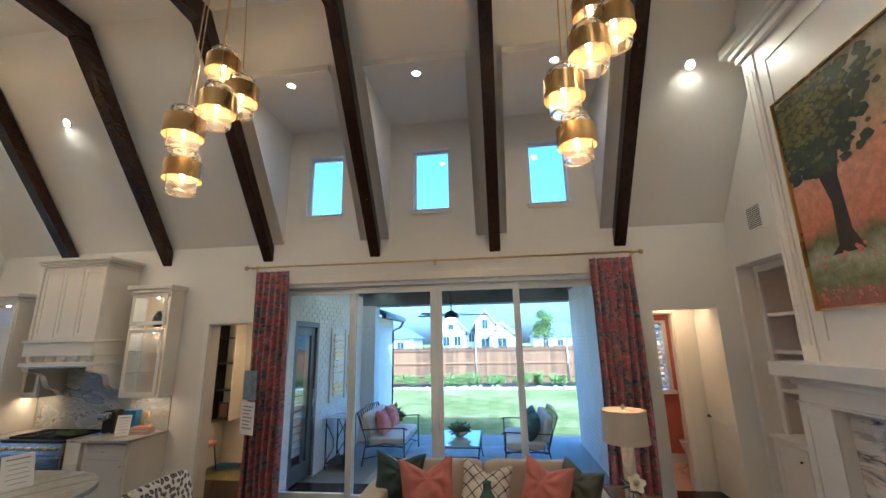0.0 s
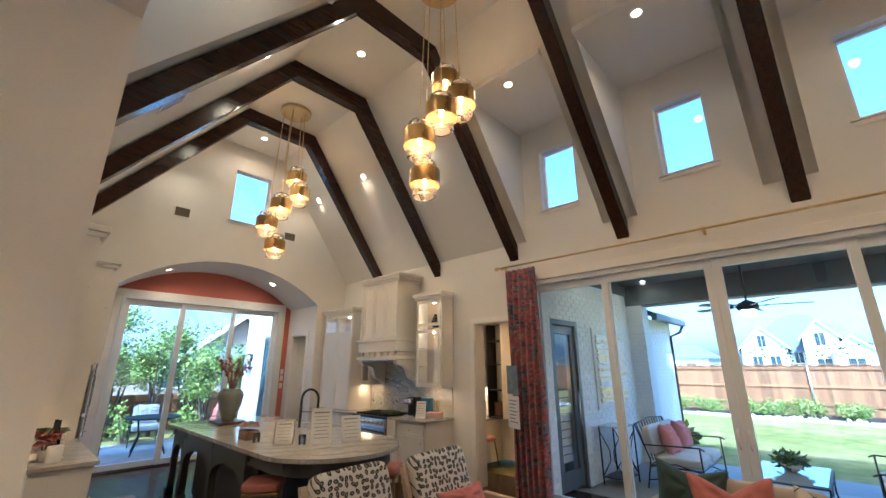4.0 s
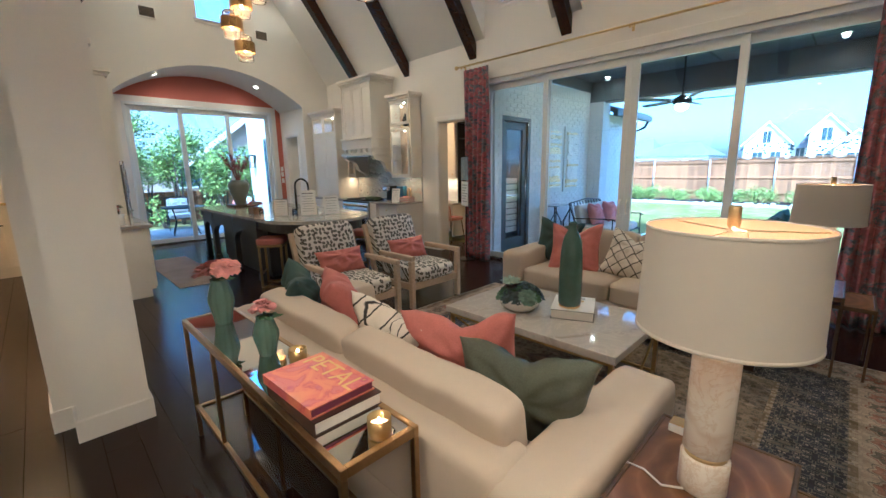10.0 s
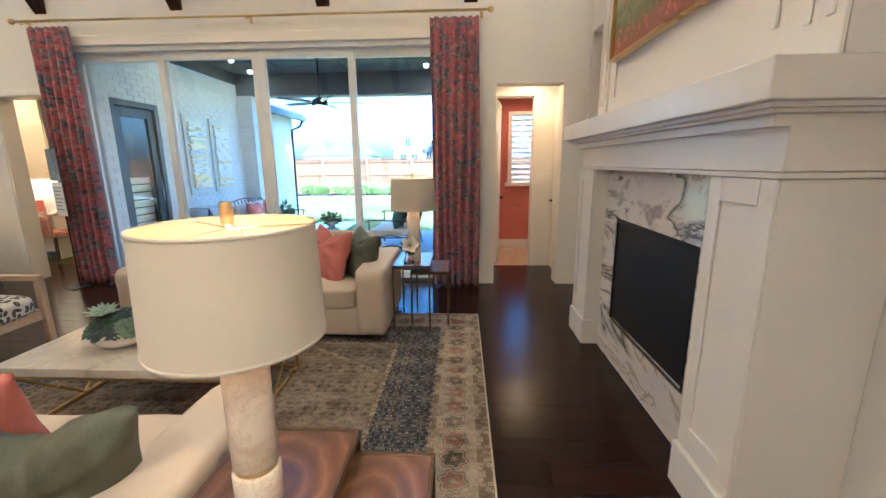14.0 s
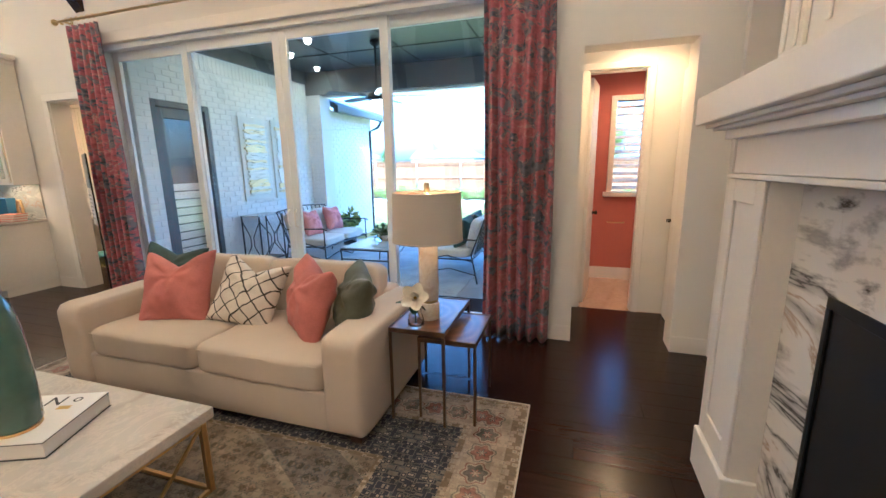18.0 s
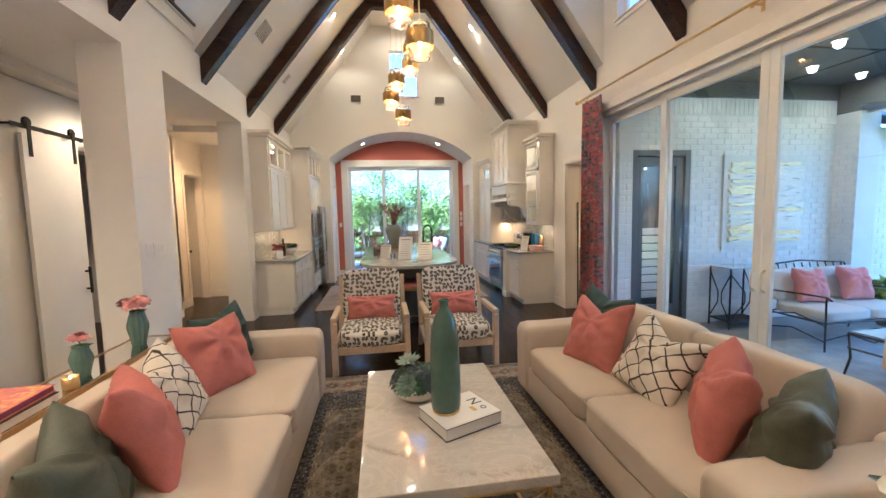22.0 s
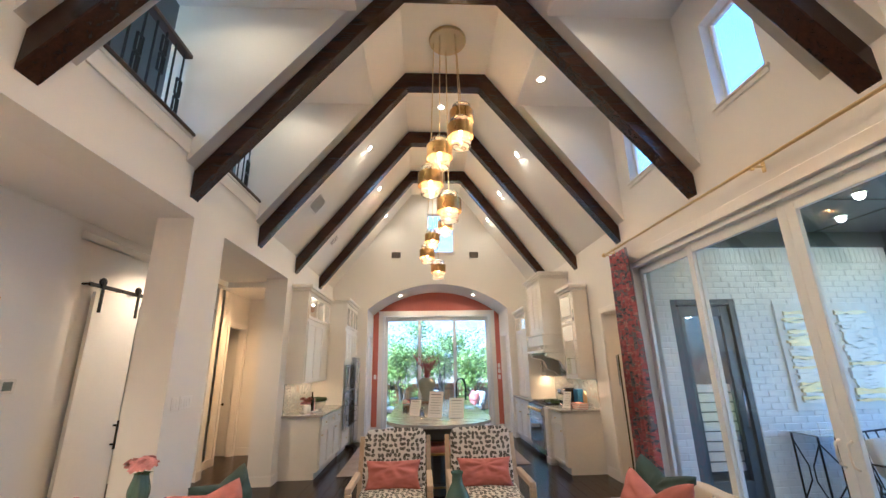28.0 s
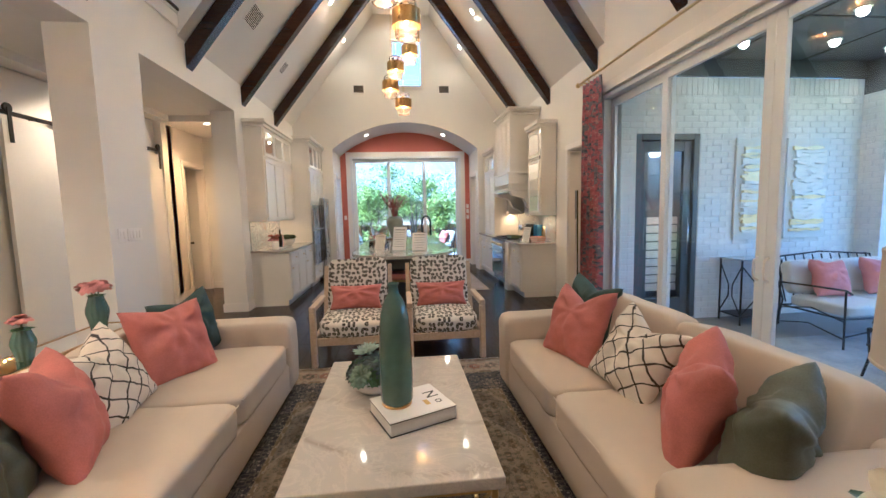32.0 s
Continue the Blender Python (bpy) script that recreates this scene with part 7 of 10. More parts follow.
for k in range(6):
    x = -5.85 + 0.186 * k
    part("dentil", prism([(5.58, 1.978), (5.58, 1.935), (5.595, 1.915), (5.62, 1.90), (5.64, 1.90), (5.64, 1.978)], x - 0.03, x + 0.03, "x"), CABINET, hd, "small bracket")
part("shelf", boxes((-5.95, -4.82, 5.55, N0 - 0.014, 1.845, 1.897), bevel=0.006), CABINET, hd)
part("liner", boxes((-5.85, -4.92, 5.60, 6.12, 1.828, 1.843)), STEEL, hd, "steel hood liner")
curve = [(6.155, 1.938), (5.60, 1.938), (5.60, 1.88), (5.66, 1.85), (5.75, 1.84), (5.84, 1.80), (5.88, 1.73), (5.90, 1.66), (5.96, 1.61), (6.06, 1.58), (6.10, 1.53), (6.155, 1.50)]
for x in (-5.93, -4.93):
    part("bracket", prism([(y, z - 0.095) for y, z in curve], x, x + 0.10, "x"), CABINET, hd, "scrolled wooden bracket")

# things on the counters
cm = tagged(thing("coffee_machine", (-4.70, 5.85, 0.936)), "small black and chrome coffee machine", "coffee machine")
part("body", box(-0.09, 0.09, -0.02, 0.14, 0, 0.30, 0.02, 3), BLACK, cm)
part("head", box(-0.08, 0.08, -0.13, -0.022, 0.19, 0.29, 0.03, 3), STEEL, cm)
part("tray", box(-0.07, 0.07, -0.13, -0.022, 0, 0.03, 0.005), STEEL, cm)
bx = tagged(part("blue_box", box(-4.60, -4.40, 5.95, 6.05, 0.936, 1.22, 0.003), plain("blue_card", (0.035, 0.14, 0.32), 0.5)), "upright blue printed box", "box")
tr = tagged(thing("serving_tray", (-5.10, 5.72, 0.956)), "small moss green ceramic tray on the range", "tray")
GREENTRAY = plain("green_glaze", (0.10, 0.13, 0.045), 0.3)
part("dish", boxes((-0.15, 0.15, -0.09, 0.09, 0, 0.01), (-0.15, 0.15, -0.09, -0.08, 0.01, 0.05), (-0.15, 0.15, 0.08, 0.09, 0.01, 0.05), (-0.15, -0.14, -0.08, 0.08, 0.01, 0.05), (0.14, 0.15, -0.08, 0.08, 0.01, 0.05), bevel=0.003, seg=1), GREENTRAY, tr)
CARD = plain("white_card", (0.80, 0.78, 0.76), 0.5, vary=0.02)
GREYINK = plain("grey_print", (0.30, 0.29, 0.30), 0.6)


def sign(at, rz, w, h, label, bars=6, tint_=None, lean=14, frame=False):
    s = thing("counter_sign", at, label, "sign", "counter signs", rz)
    m = Matrix.Translation((0, 0, 0)) @ pose(0, 0, 0, -lean, 0, 0)
    part("card", box(-w / 2, w / 2, 0, 0.004, 0, h), CARD if tint_ is None else tint_, s, at=m)
    part("stand", box(-w * 0.35, w * 0.35, 0.0, h * 0.30, 0, 0.004), PANE, s, "clear acrylic foot")
    part("back_support", box(-w * 0.3, w * 0.3, -0.004, 0.0, 0, h * 0.85), PANE, s, at=pose(0, h * 0.30, 0, 2, 0, 0))
    if frame:
        part("frame", boxes((-w / 2 - 0.012, -w / 2, -0.006, 0.008, -0.002, h + 0.012), (w / 2, w / 2 + 0.012, -0.006, 0.008, -0.002, h + 0.012), (-w / 2, w / 2, -0.006, 0.008, h, h + 0.012)), STEEL, s, at=m)
    for k in range(bars):
        bw = w * (0.32 if k % 3 == 2 else 0.40)
        z = h * (0.85 - 0.70 * k / max(1, bars - 1))
        part("text_bar", box(-bw * 0.9, bw * 0.9, -0.0012, -0.0004, z, z + h * (0.018 if k else 0.045)), GREYINK, s, at=m)
    return s


sign((-4.36, 5.72, 0.936), 30, 0.16, 0.26, "white printed card on the counter")
for k, c in enumerate(((0.50, 0.16, 0.12), (0.62, 0.30, 0.26), (0.55, 0.20, 0.10))):
    book("book", (-4.22, 5.90, 0.936 + 0.030 * k), 8 * k, 0.24, 0.17, 0.029, plain("cookbook_%d" % k, c, 0.5), "coral cookbook in a low stack on the counter")
be = tagged(part("brass_knot", tube([(-4.33, 6.03, 0.94), (-4.35, 6.03, 1.08), (-4.32, 6.03, 1.19), (-4.27, 6.03, 1.19), (-4.25, 6.03, 1.08), (-4.27, 6.03, 0.94)], 0.016, 10), BRASS, smooth=True), "looped polished brass ornament on the counter", "ornament")

ty = tagged(thing("bar_tray", (-4.75, 1.40, 0.936)), "white tray with bottles and a striped card", "tray")
part("tray", box(-0.18, 0.18, -0.12, 0.12, 0, 0.02, 0.008, 3), CLEAR_CERAMIC, ty)
for dx, dy in ((-0.02, 0.03), (0.05, 0.05)):
    bt = tagged(part("wine_bottle", lathe([(0.03, 0), (0.036, 0.005), (0.036, 0.17), (0.030, 0.20), (0.014, 0.225), (0.013, 0.29), (0.015, 0.30), (0, 0.30)], 20), plain("bottle_glass", (0.02, 0.016, 0.01), 0.1, vary=0.1), smooth=True, at=(-4.75 + dx, 1.40 + dy, 0.957)), "dark glass bottle on the bar tray", "bottle", "bar bottles")
cdk = tagged(part("striped_gift_card", box(-4.82, -4.70, 1.47, 1.474, 0.957, 1.15), plain("blush_card", (0.62, 0.38, 0.33), 0.6)), "blush striped card on the tray", "card")
bxw = tagged(part("white_canister", lathe([(0.055, 0), (0.058, 0.004), (0.058, 0.13), (0.05, 0.135), (0, 0.135)], 28), CLEAR_CERAMIC, smooth=True, at=(-4.45, 1.44, 0.936)), "white ceramic canister on the counter", "canister")
rb = tagged(thing("flower_glass", (-4.58, 1.38, 0.936)), "russet and blush blooms in a small white pot", "flowers")
part("pot", lathe([(0.03, 0), (0.038, 0.004), (0.042, 0.09), (0.038, 0.09), (0.034, 0.01), (0, 0.008)], 20), CLEAR_CERAMIC, rb, smooth=True)
RUSSET = plain("russet_petal", (0.28, 0.07, 0.035), 0.6, vary=0.2)
for k in range(7):
    part("bloom", peony(0.05, 90 + k), RUSSET if k % 3 else PINK, rb, at=(0.055 * math.cos(k * 0.9) * (k > 0), 0.055 * math.sin(k * 0.9) * (k > 0), 0.14 + 0.035 * (k % 3)))
    part("stem", tube([(0, 0, 0.02), (0.03 * math.cos(k * 0.9) * (k > 0), 0.03 * math.sin(k * 0.9) * (k > 0), 0.13)], 0.003, 5), LEAF_A, rb)
bw = tagged(thing("artichoke_bowl", (-5.25, 1.42, 0.936)), "white bowl heaped with green artichokes", "bowl")
part("bowl", lathe([(0.05, 0), (0.07, 0.005), (0.13, 0.07), (0.145, 0.12), (0.138, 0.12), (0.12, 0.08), (0, 0.05)], 30), CLEAR_CERAMIC, bw, smooth=True)
ART = plain("artichoke_green", (0.085, 0.12, 0.04), 0.6, vary=0.25)
for k in range(5):
    part("artichoke", rosette(0.11, 6, 60 + k, 0.9, 0.42), ART, bw, at=pose(0.08 * math.cos(k * 1.26), 0.08 * math.sin(k * 1.26), 0.125 + 0.03 * (k % 2), 0, 0, 70 * k))

# ---- island ----
isl = tagged(thing("kitchen_island", (0, 0, 0)), "charcoal island with arched sides and a rounded stone top", "kitchen island")
ICX, ICY, IR = -3.46, 3.56, 0.74
outline = [(-6.66, ICY - IR)] + [(ICX + IR * math.sin(math.pi * k / 24), ICY - IR * math.cos(math.pi * k / 24)) for k in range(25)] + [(-6.66, ICY + IR)]
b = prism(outline, 0.895, 0.935)
bmesh.ops.bevel(b, geom=[e for e in b.edges if abs(e.verts[0].co.z - e.verts[1].co.z) < 1e-5], offset=0.008, segments=2, affect="EDGES")
part("top", b, STONE, isl, "polished grey veined stone top")
part("body", box(-6.05, -4.05, 3.08, 4.04, 0.09, 0.893), GREYWOOD, isl)
part("plinth", box(-6.03, -4.07, 3.10, 4.02, 0.0, 0.088), GREYWOOD, isl)
ap2 = [(-4.05, ICY - IR + 0.10)] + [(ICX + (IR - 0.10) * math.sin(math.pi * k / 20), ICY - (IR - 0.10) * math.cos(math.pi * k / 20)) for k in range(21)] + [(-4.05, ICY + IR - 0.10)]
part("round_apron", prism(ap2, 0.76, 0.893), GREYWOOD, isl, "curved apron under the top")
part("pedestal", lathe([(0.20, 0), (0.20, 0.10), (0.14, 0.13), (0.13, 0.60), (0.20, 0.70), (0.24, 0.76)], 8, at=(ICX, ICY, 0)), GREYWOOD, isl)


def arch_panel(x0, x1, y0, y1):
    r = (x1 - x0) / 2 - 0.05
    cx, zs = (x0 + x1) / 2, 0.50
    pts = [(x0, 0.76), (x0, 0.0), (x0 + 0.05, 0.0), (x0 + 0.05, zs)] + [(cx - r * math.cos(math.pi * k / 14), zs + 0.19 * math.sin(math.pi * k / 14)) for k in range(1, 14)] + [(x1 - 0.05, zs), (x1 - 0.05, 0.0), (x1, 0.0), (x1, 0.76)]
    pts[0], pts[-1] = (x0, 0.893), (x1, 0.893)
    return prism(pts, y0, y1, "y")


for y0, y1 in ((2.90, 2.98), (4.14, 4.22)):
    part("arched_side", arch_panel(-6.56, -6.05, y0, y1), GREYWOOD, isl, "arched open end panel")
    part("arched_side", arch_panel(-6.04, -5.00, y0, y1), GREYWOOD, isl, "arched side panel")
    part("arched_side", arch_panel(-4.99, -3.98, y0, y1), GREYWOOD, isl, "arched side panel")
    for x in (-6.60, -6.06, -5.03, -4.02):
        part("post_foot", box(x - 0.01, x + 0.09, y0 - 0.015, y1 + 0.015, 0, 0.11, 0.005), GREYWOOD, isl)
        part("post_capital", box(x - 0.005, x + 0.085, y0 - 0.01, y1 + 0.01, 0.79, 0.893, 0.005), GREYWOOD, isl)
part("sink", boxes((-5.25, -4.60, 3.95, 4.21, 0.9352, 0.938)), STEEL, isl, "steel sink rim")

fa = tagged(thing("kitchen_faucet", (-4.85, 3.93, 0.936)), "tall black spring-neck kitchen faucet", "faucet")
part("post", tube([(0, 0, 0), (0, 0, 0.28)], 0.018, 12), BLACK, fa, smooth=True)
part("spring_arch", tube([(0, 0, 0.28)] + [(0.10 - 0.10 * math.cos(math.pi * k / 12), 0.07 * (1 - math.cos(math.pi * k / 12)), 0.36 + 0.13 * math.sin(math.pi * k / 12)) for k in range(13)] + [(0.20, 0.14, 0.25)], 0.016, 10), BLACK, fa, smooth=True)
part("spray_head", tube([(0.20, 0.14, 0.26), (0.20, 0.14, 0.14)], 0.018, 12), BLACK, fa, smooth=True)
part("holder_arm", tube([(0, 0, 0.20), (0.20, 0.14, 0.20)], 0.006, 8), BLACK, fa)
part("lever", tube([(0, 0, 0.08), (-0.07, -0.02, 0.10)], 0.006, 8), BLACK, fa)

sign((-3.80, 3.20, 0.936), 58, 0.18, 0.23, "framed white sign on the island", frame=True)
sign((-3.55, 3.50, 0.936), 66, 0.22, 0.36, "tall white brochure holder on the island", 8)
sign((-3.42, 3.80, 0.936), 74, 0.22, 0.27, "white printed card on the island")
urn = tagged(thing("branch_urn", (-6.05, 3.42, 0.972)), "large pale stoneware urn with dark red branches", "vase")
UR = plain("celadon_glaze", (0.25, 0.27, 0.235), 0.35, vary=0.08, grain=12)
part("urn", lathe([(0.08, 0), (0.085, 0.01), (0.11, 0.10), (0.165, 0.26), (0.18, 0.34), (0.165, 0.40), (0.12, 0.43), (0.13, 0.445), (0.10, 0.44), (0.09, 0.40)], 36), UR, urn, smooth=True)
REDLEAF = plain("burgundy_leaf", (0.27, 0.045, 0.05), 0.6, vary=0.35, grain=20, broad=9)
rnd = random.Random(12)
for k in range(22):
    a, sp = 2 * math.pi * k / 22 + rnd.uniform(-0.2, 0.2), rnd.uniform(0.10, 0.40)
    h = rnd.uniform(0.30, 0.52)
    pts = [Vector((0, 0, 0.35)), Vector((sp * 0.35 * math.cos(a), sp * 0.35 * math.sin(a), 0.45 + h * 0.45)), Vector((sp * math.cos(a), sp * math.sin(a), 0.45 + h))]
    br = part("branch", tube(pts, [0.006, 0.004, 0.002], 5), REDLEAF, urn, "dark red branch")
    bm = bmesh.new()
    for q in range(26):
        f = rnd.uniform(0.35, 1.0)
        p = pts[1].lerp(pts[2], (f - 0.4) / 0.6) if f > 0.4 else pts[0].lerp(pts[1], f / 0.4)
        d = Vector((rnd.uniform(-1, 1), rnd.uniform(-1, 1), rnd.uniform(-0.3, 1))).normalized()
        s = d.cross(Vector((rnd.uniform(-1, 1), rnd.uniform(-1, 1), 0.3))).normalized()
        ln = rnd.uniform(0.025, 0.045)
        v = [bm.verts.new(x) for x in (p, p + d * ln * 0.5 + s * ln * 0.28, p + d * ln, p + d * ln * 0.5 - s * ln * 0.28)]
        bm.faces.new(v)
    lf = part("leaf_spray", bm, REDLEAF, br)
    lf["kind"] = "stuff"
tagged(part("wooden_board", box(-6.28, -5.80, 3.24, 3.60, 0.936, 0.970, 0.006), wood("board_wood", (0.10, 0.06, 0.03), (0.20, 0.12, 0.06), 0.5)), "dark wooden board under the urn", "board")
fbx = tagged(thing("flower_box", (-4.42, 3.08, 0.936)), "wooden box of pink and white flowers on the island", "flower box")
part("box", box(-0.11, 0.11, -0.07, 0.07, 0, 0.10, 0.004), wood("box_wood", (0.16, 0.09, 0.045), (0.30, 0.18, 0.09), 0.6), fbx)
for k in range(8):
    part("bloom", peony(0.055, 80 + k), PINK if k % 3 else WHITEPETAL, fbx, at=(-0.08 + 0.055 * (k % 4), -0.03 + 0.06 * (k // 4), 0.13 + 0.02 * (k % 2)))
for k, (x, y) in enumerate(((-4.12, 3.05), (-4.05, 3.30), (-3.62, 3.32))):
    g = tagged(part("glass_jar", lathe([(0.03, 0), (0.036, 0.004), (0.036, 0.10), (0.033, 0.10), (0.033, 0.006), (0, 0.006)], 20), PANE, smooth=True, at=(x, y, 0.936)), "clear glass jar on the island", "jar", "glass jars")
    g.visible_shadow = False

PINKSEAT = plain("pink_leather", (0.50, 0.18, 0.14), 0.5, vary=0.08, grain=60)


def stool(x, y, rz):
    s = thing("bar_stool", (x, y, 0), "backless stool with a padded coral seat and gilt legs", "bar stool", "island stools", rz)
    part("seat", soft_block(0.40, 0.36, 0.09, 6, 8, 0.002, 1), PINKSEAT, s, "padded coral seat", smooth=True, at=(0, 0, 0.585))
    part("seat_band", box(-0.185, 0.185, -0.165, 0.165, 0.555, 0.59, 0.01), AGED, s, "gilt seat band")
    for sx in (-1, 1):
        for sy in (-1, 1):
            part("leg", box(sx * 0.16 - 0.014, sx * 0.16 + 0.014, sy * 0.14 - 0.014, sy * 0.14 + 0.014, 0, 0.555, 0.003, 1), AGED, s)
        part("runner", box(sx * 0.16 - 0.012, sx * 0.16 + 0.012, -0.126, 0.126, 0.0, 0.022), AGED, s)
    part("footrest", box(-0.146, 0.146, -0.15, -0.13, 0.18, 0.20, 0.002, 1), AGED, s)
    return s


stool(-3.66, 2.98, -35)
stool(-3.08, 3.55, 90)
stool(-3.32, 4.18, 35)

RUNNER = plain("kitchen_runner_wool", (0.30, 0.25, 0.235), 0.95, vary=0.22, grain=90, broad=2.6, bump=0.4)
for y0, y1, x0, x1 in ((1.97, 2.60, -6.9, -4.42), (4.55, 5.18, -6.9, -4.85)):
    tagged(part("runner_rug", box(x0, x1, y0, y1, 0.001, 0.009, 0.002, 1), RUNNER), "faded greige runner rug on the kitchen floor", "rug", "kitchen runners")

# ---- pantry office behind the door ----
structure("pantry_shell", boxes((-6.2, -2.72, 8.05, 8.6, 0, 3.0), (-6.3, -6.2, 6.39, 8.6, 0, 3.0), (-6.3, -2.72, 6.39, 8.6, 3.0, 3.1)), WALL, "cream walls of the small office")
structure("baseboard_pantry", box(-6.19, -2.73, 8.034, 8.05, 0, 0.14, 0.004), TRIM, "white painted baseboard")
dk = tagged(thing("office_desk", (-4.85, 7.75, 0)), "white built-in desk in the small office", "desk")
part("desktop", box(-1.34, 0.40, -0.32, 0.298, 0.735, 0.77, 0.004), STONE, dk, "grey stone desktop")
part("side_panel", box(0.34, 0.38, -0.29, 0.28, 0, 0.734), CABINET, dk)
part("drawer_unit", box(-1.32, -0.85, -0.29, 0.28, 0.08, 0.734, 0.003), CABINET, dk)
for z in (0.10, 0.32, 0.54):
    dr = part("drawer_front", box(-1.30, -0.87, -0.31, -0.291, z, z + 0.18, 0.004), CABINET, dk)
    part("knob", lathe([(0.006, 0), (0.006, 0.012), (0.014, 0.02), (0.012, 0.028), (0, 0.03)], 12), GOLD, dr, smooth=True, at=pose(-1.085, -0.31, z + 0.09, 90, 0, 0))
uc = tagged(thing("wall_cabinet", (-5.36, 7.88, 0)), "white shaker wall cabinet over the office desk", "cabinet")
part("body", box(-0.80, 0.74, -0.15, 0.165, 1.33, 2.62), CABINET, uc)
for x in (-0.79, -0.28, 0.23):
    dr = part("door", shaker(-0.151, x, x + 0.50, 1.34, 2.18, -1), CABINET, uc)
    part("knob", lathe([(0.006, 0), (0.006, 0.012), (0.014, 0.02), (0.012, 0.028), (0, 0.03)], 12), GOLD, dr, smooth=True, at=pose(x + 0.44, -0.175, 1.42, 90, 0, 0))
    part("door", shaker(-0.151, x, x + 0.50, 2.20, 2.61, -1), CABINET, uc)
part("crown", box(-0.82, 0.76, -0.19, 0.165, 2.621, 2.70, 0.012), CABINET, uc)
lamp_area("office_under_cabinet_light", (-5.2, 7.90, 1.325), (-5.2, 7.93, 0.5), 1.1, 0.03, 1.5, (1.0, 0.55, 0.22))
bc = tagged(thing("bookcase", (-4.34, 7.86, 0.771)), "narrow open bookcase with dark edges on the desk end", "bookcase")
part("back", box(-0.20, 0.17, 0.15, 0.165, 0.0, 1.80), CABINET, bc)
for x in (-0.20, 0.15):
    part("side", box(x, x + 0.02, -0.15, 0.149, 0.0, 1.80), BLACK if x < 0 else CABINET, bc)
for z in (0.0, 0.50, 0.98, 1.44, 1.78):
    part("shelf", box(-0.179, 0.149, -0.15, 0.149, z, z + 0.02), BLACK, bc, "dark shelf")
pf = tagged(thing("photo_frame", (-4.36, 7.80, 0.792)), "small dark photo frame standing on the bookcase", "photo frame")
part("frame", boxes((-0.10, 0.10, 0.0, 0.016, 0.0, 0.025), (-0.10, 0.10, 0.0, 0.016, 0.255, 0.28), (-0.10, -0.075, 0.0, 0.016, 0.025, 0.255), (0.075, 0.10, 0.0, 0.016, 0.025, 0.255), bevel=0.003), BLACK, pf)
part("print", box(-0.075, 0.075, 0.004, 0.010, 0.025, 0.255), plain("brown_print", (0.16, 0.08, 0.06), 0.5, vary=0.4, grain=30), pf)
oc = tagged(thing("office_chair", (-4.46, 7.38, 0)), "coral chair with a cream dotted weave at the desk", "chair")


def dotted_weave():
    m, n, l, b = nodes_of("coral_dotted_weave")
    co = coords(n, l, (24, 24, 24))
    vo = n.new("ShaderNodeTexVoronoi")
    vo.inputs["Scale"].default_value, vo.inputs["Randomness"].default_value = 1.0, 0.1
    l.new(co, vo.inputs["Vector"])
    rp = ramp(n, [(0.0, (0.40, 0.055, 0.05)), (0.40, (0.36, 0.05, 0.05)), (0.47, (0.66, 0.46, 0.38)), (0.6, (0.66, 0.46, 0.38))])
    l.new(vo.outputs["Distance"], rp.inputs[0]), l.new(rp.outputs[0], b.inputs["Base Color"])
    b.inputs["Roughness"].default_value = 0.8
    return m


REDWEAVE = dotted_weave()
part("seat", soft_block(0.44, 0.44, 0.09, 6, 8, 0.002), REDWEAVE, oc, smooth=True, at=(0, 0, 0.40))
part("backrest", soft_block(0.43, 0.06, 0.36, 4, 10, 0.002), REDWEAVE, oc, smooth=True, at=pose(0, -0.20, 0.42, 8, 0, 0))
for sx in (-1, 1):
    for sy in (-1, 1):
        part("leg", tube([(sx * 0.17, sy * 0.17, 0.41), (sx * 0.21, sy * 0.22, 0)], 0.012, 8), RAILWOOD, oc)
cb = tagged(thing("card_stand", (-5.02, 7.72, 0.771), rz=12), "small coral card in a stand on the desk", "card")
part("card", prism([(-0.03, 0.0), (0.03, 0.0), (0.012, 0.19), (0.006, 0.19)], -0.10, 0.10, "x"), plain("red_card", (0.45, 0.12, 0.09), 0.5), cb)
part("base", box(-0.105, 0.105, -0.04, 0.04, 0.0, 0.006), GOLD, cb)
cu = tagged(part("white_cup", lathe([(0.03, 0), (0.04, 0.004), (0.045, 0.10), (0.041, 0.10), (0.037, 0.01), (0, 0.008)], 24), CLEAR_CERAMIC, smooth=True, at=(-5.28, 7.76, 0.771)), "small white cup on the office desk", "cup")
ea = tagged(thing("easel_sign", (-2.70, 5.90, 0), rz=-27), "slim black stand holding two printed posters", "sign stand")
part("pole", tube([(0, 0.03, 0), (0, 0.02, 1.75)], 0.009, 8), BLACK, ea)
part("foot", box(-0.14, 0.14, -0.10, 0.12, 0, 0.012, 0.003), BLACK, ea)
part("poster_top", box(-0.15, 0.15, -0.004, 0.004, 1.36, 1.74), plain("photo_print", (0.20, 0.26, 0.33), 0.4, vary=0.4, grain=25, broad=9), ea, "blue and white photo poster")
part("poster_low", box(-0.15, 0.15, -0.004, 0.004, 0.93, 1.34), CARD, ea, "white text poster")
for k in range(7):
    part("text_bar", box(-0.11, 0.11 - 0.03 * (k % 3), -0.0052, -0.0042, 1.27 - 0.045 * k, 1.285 - 0.045 * k), GREYINK, ea)

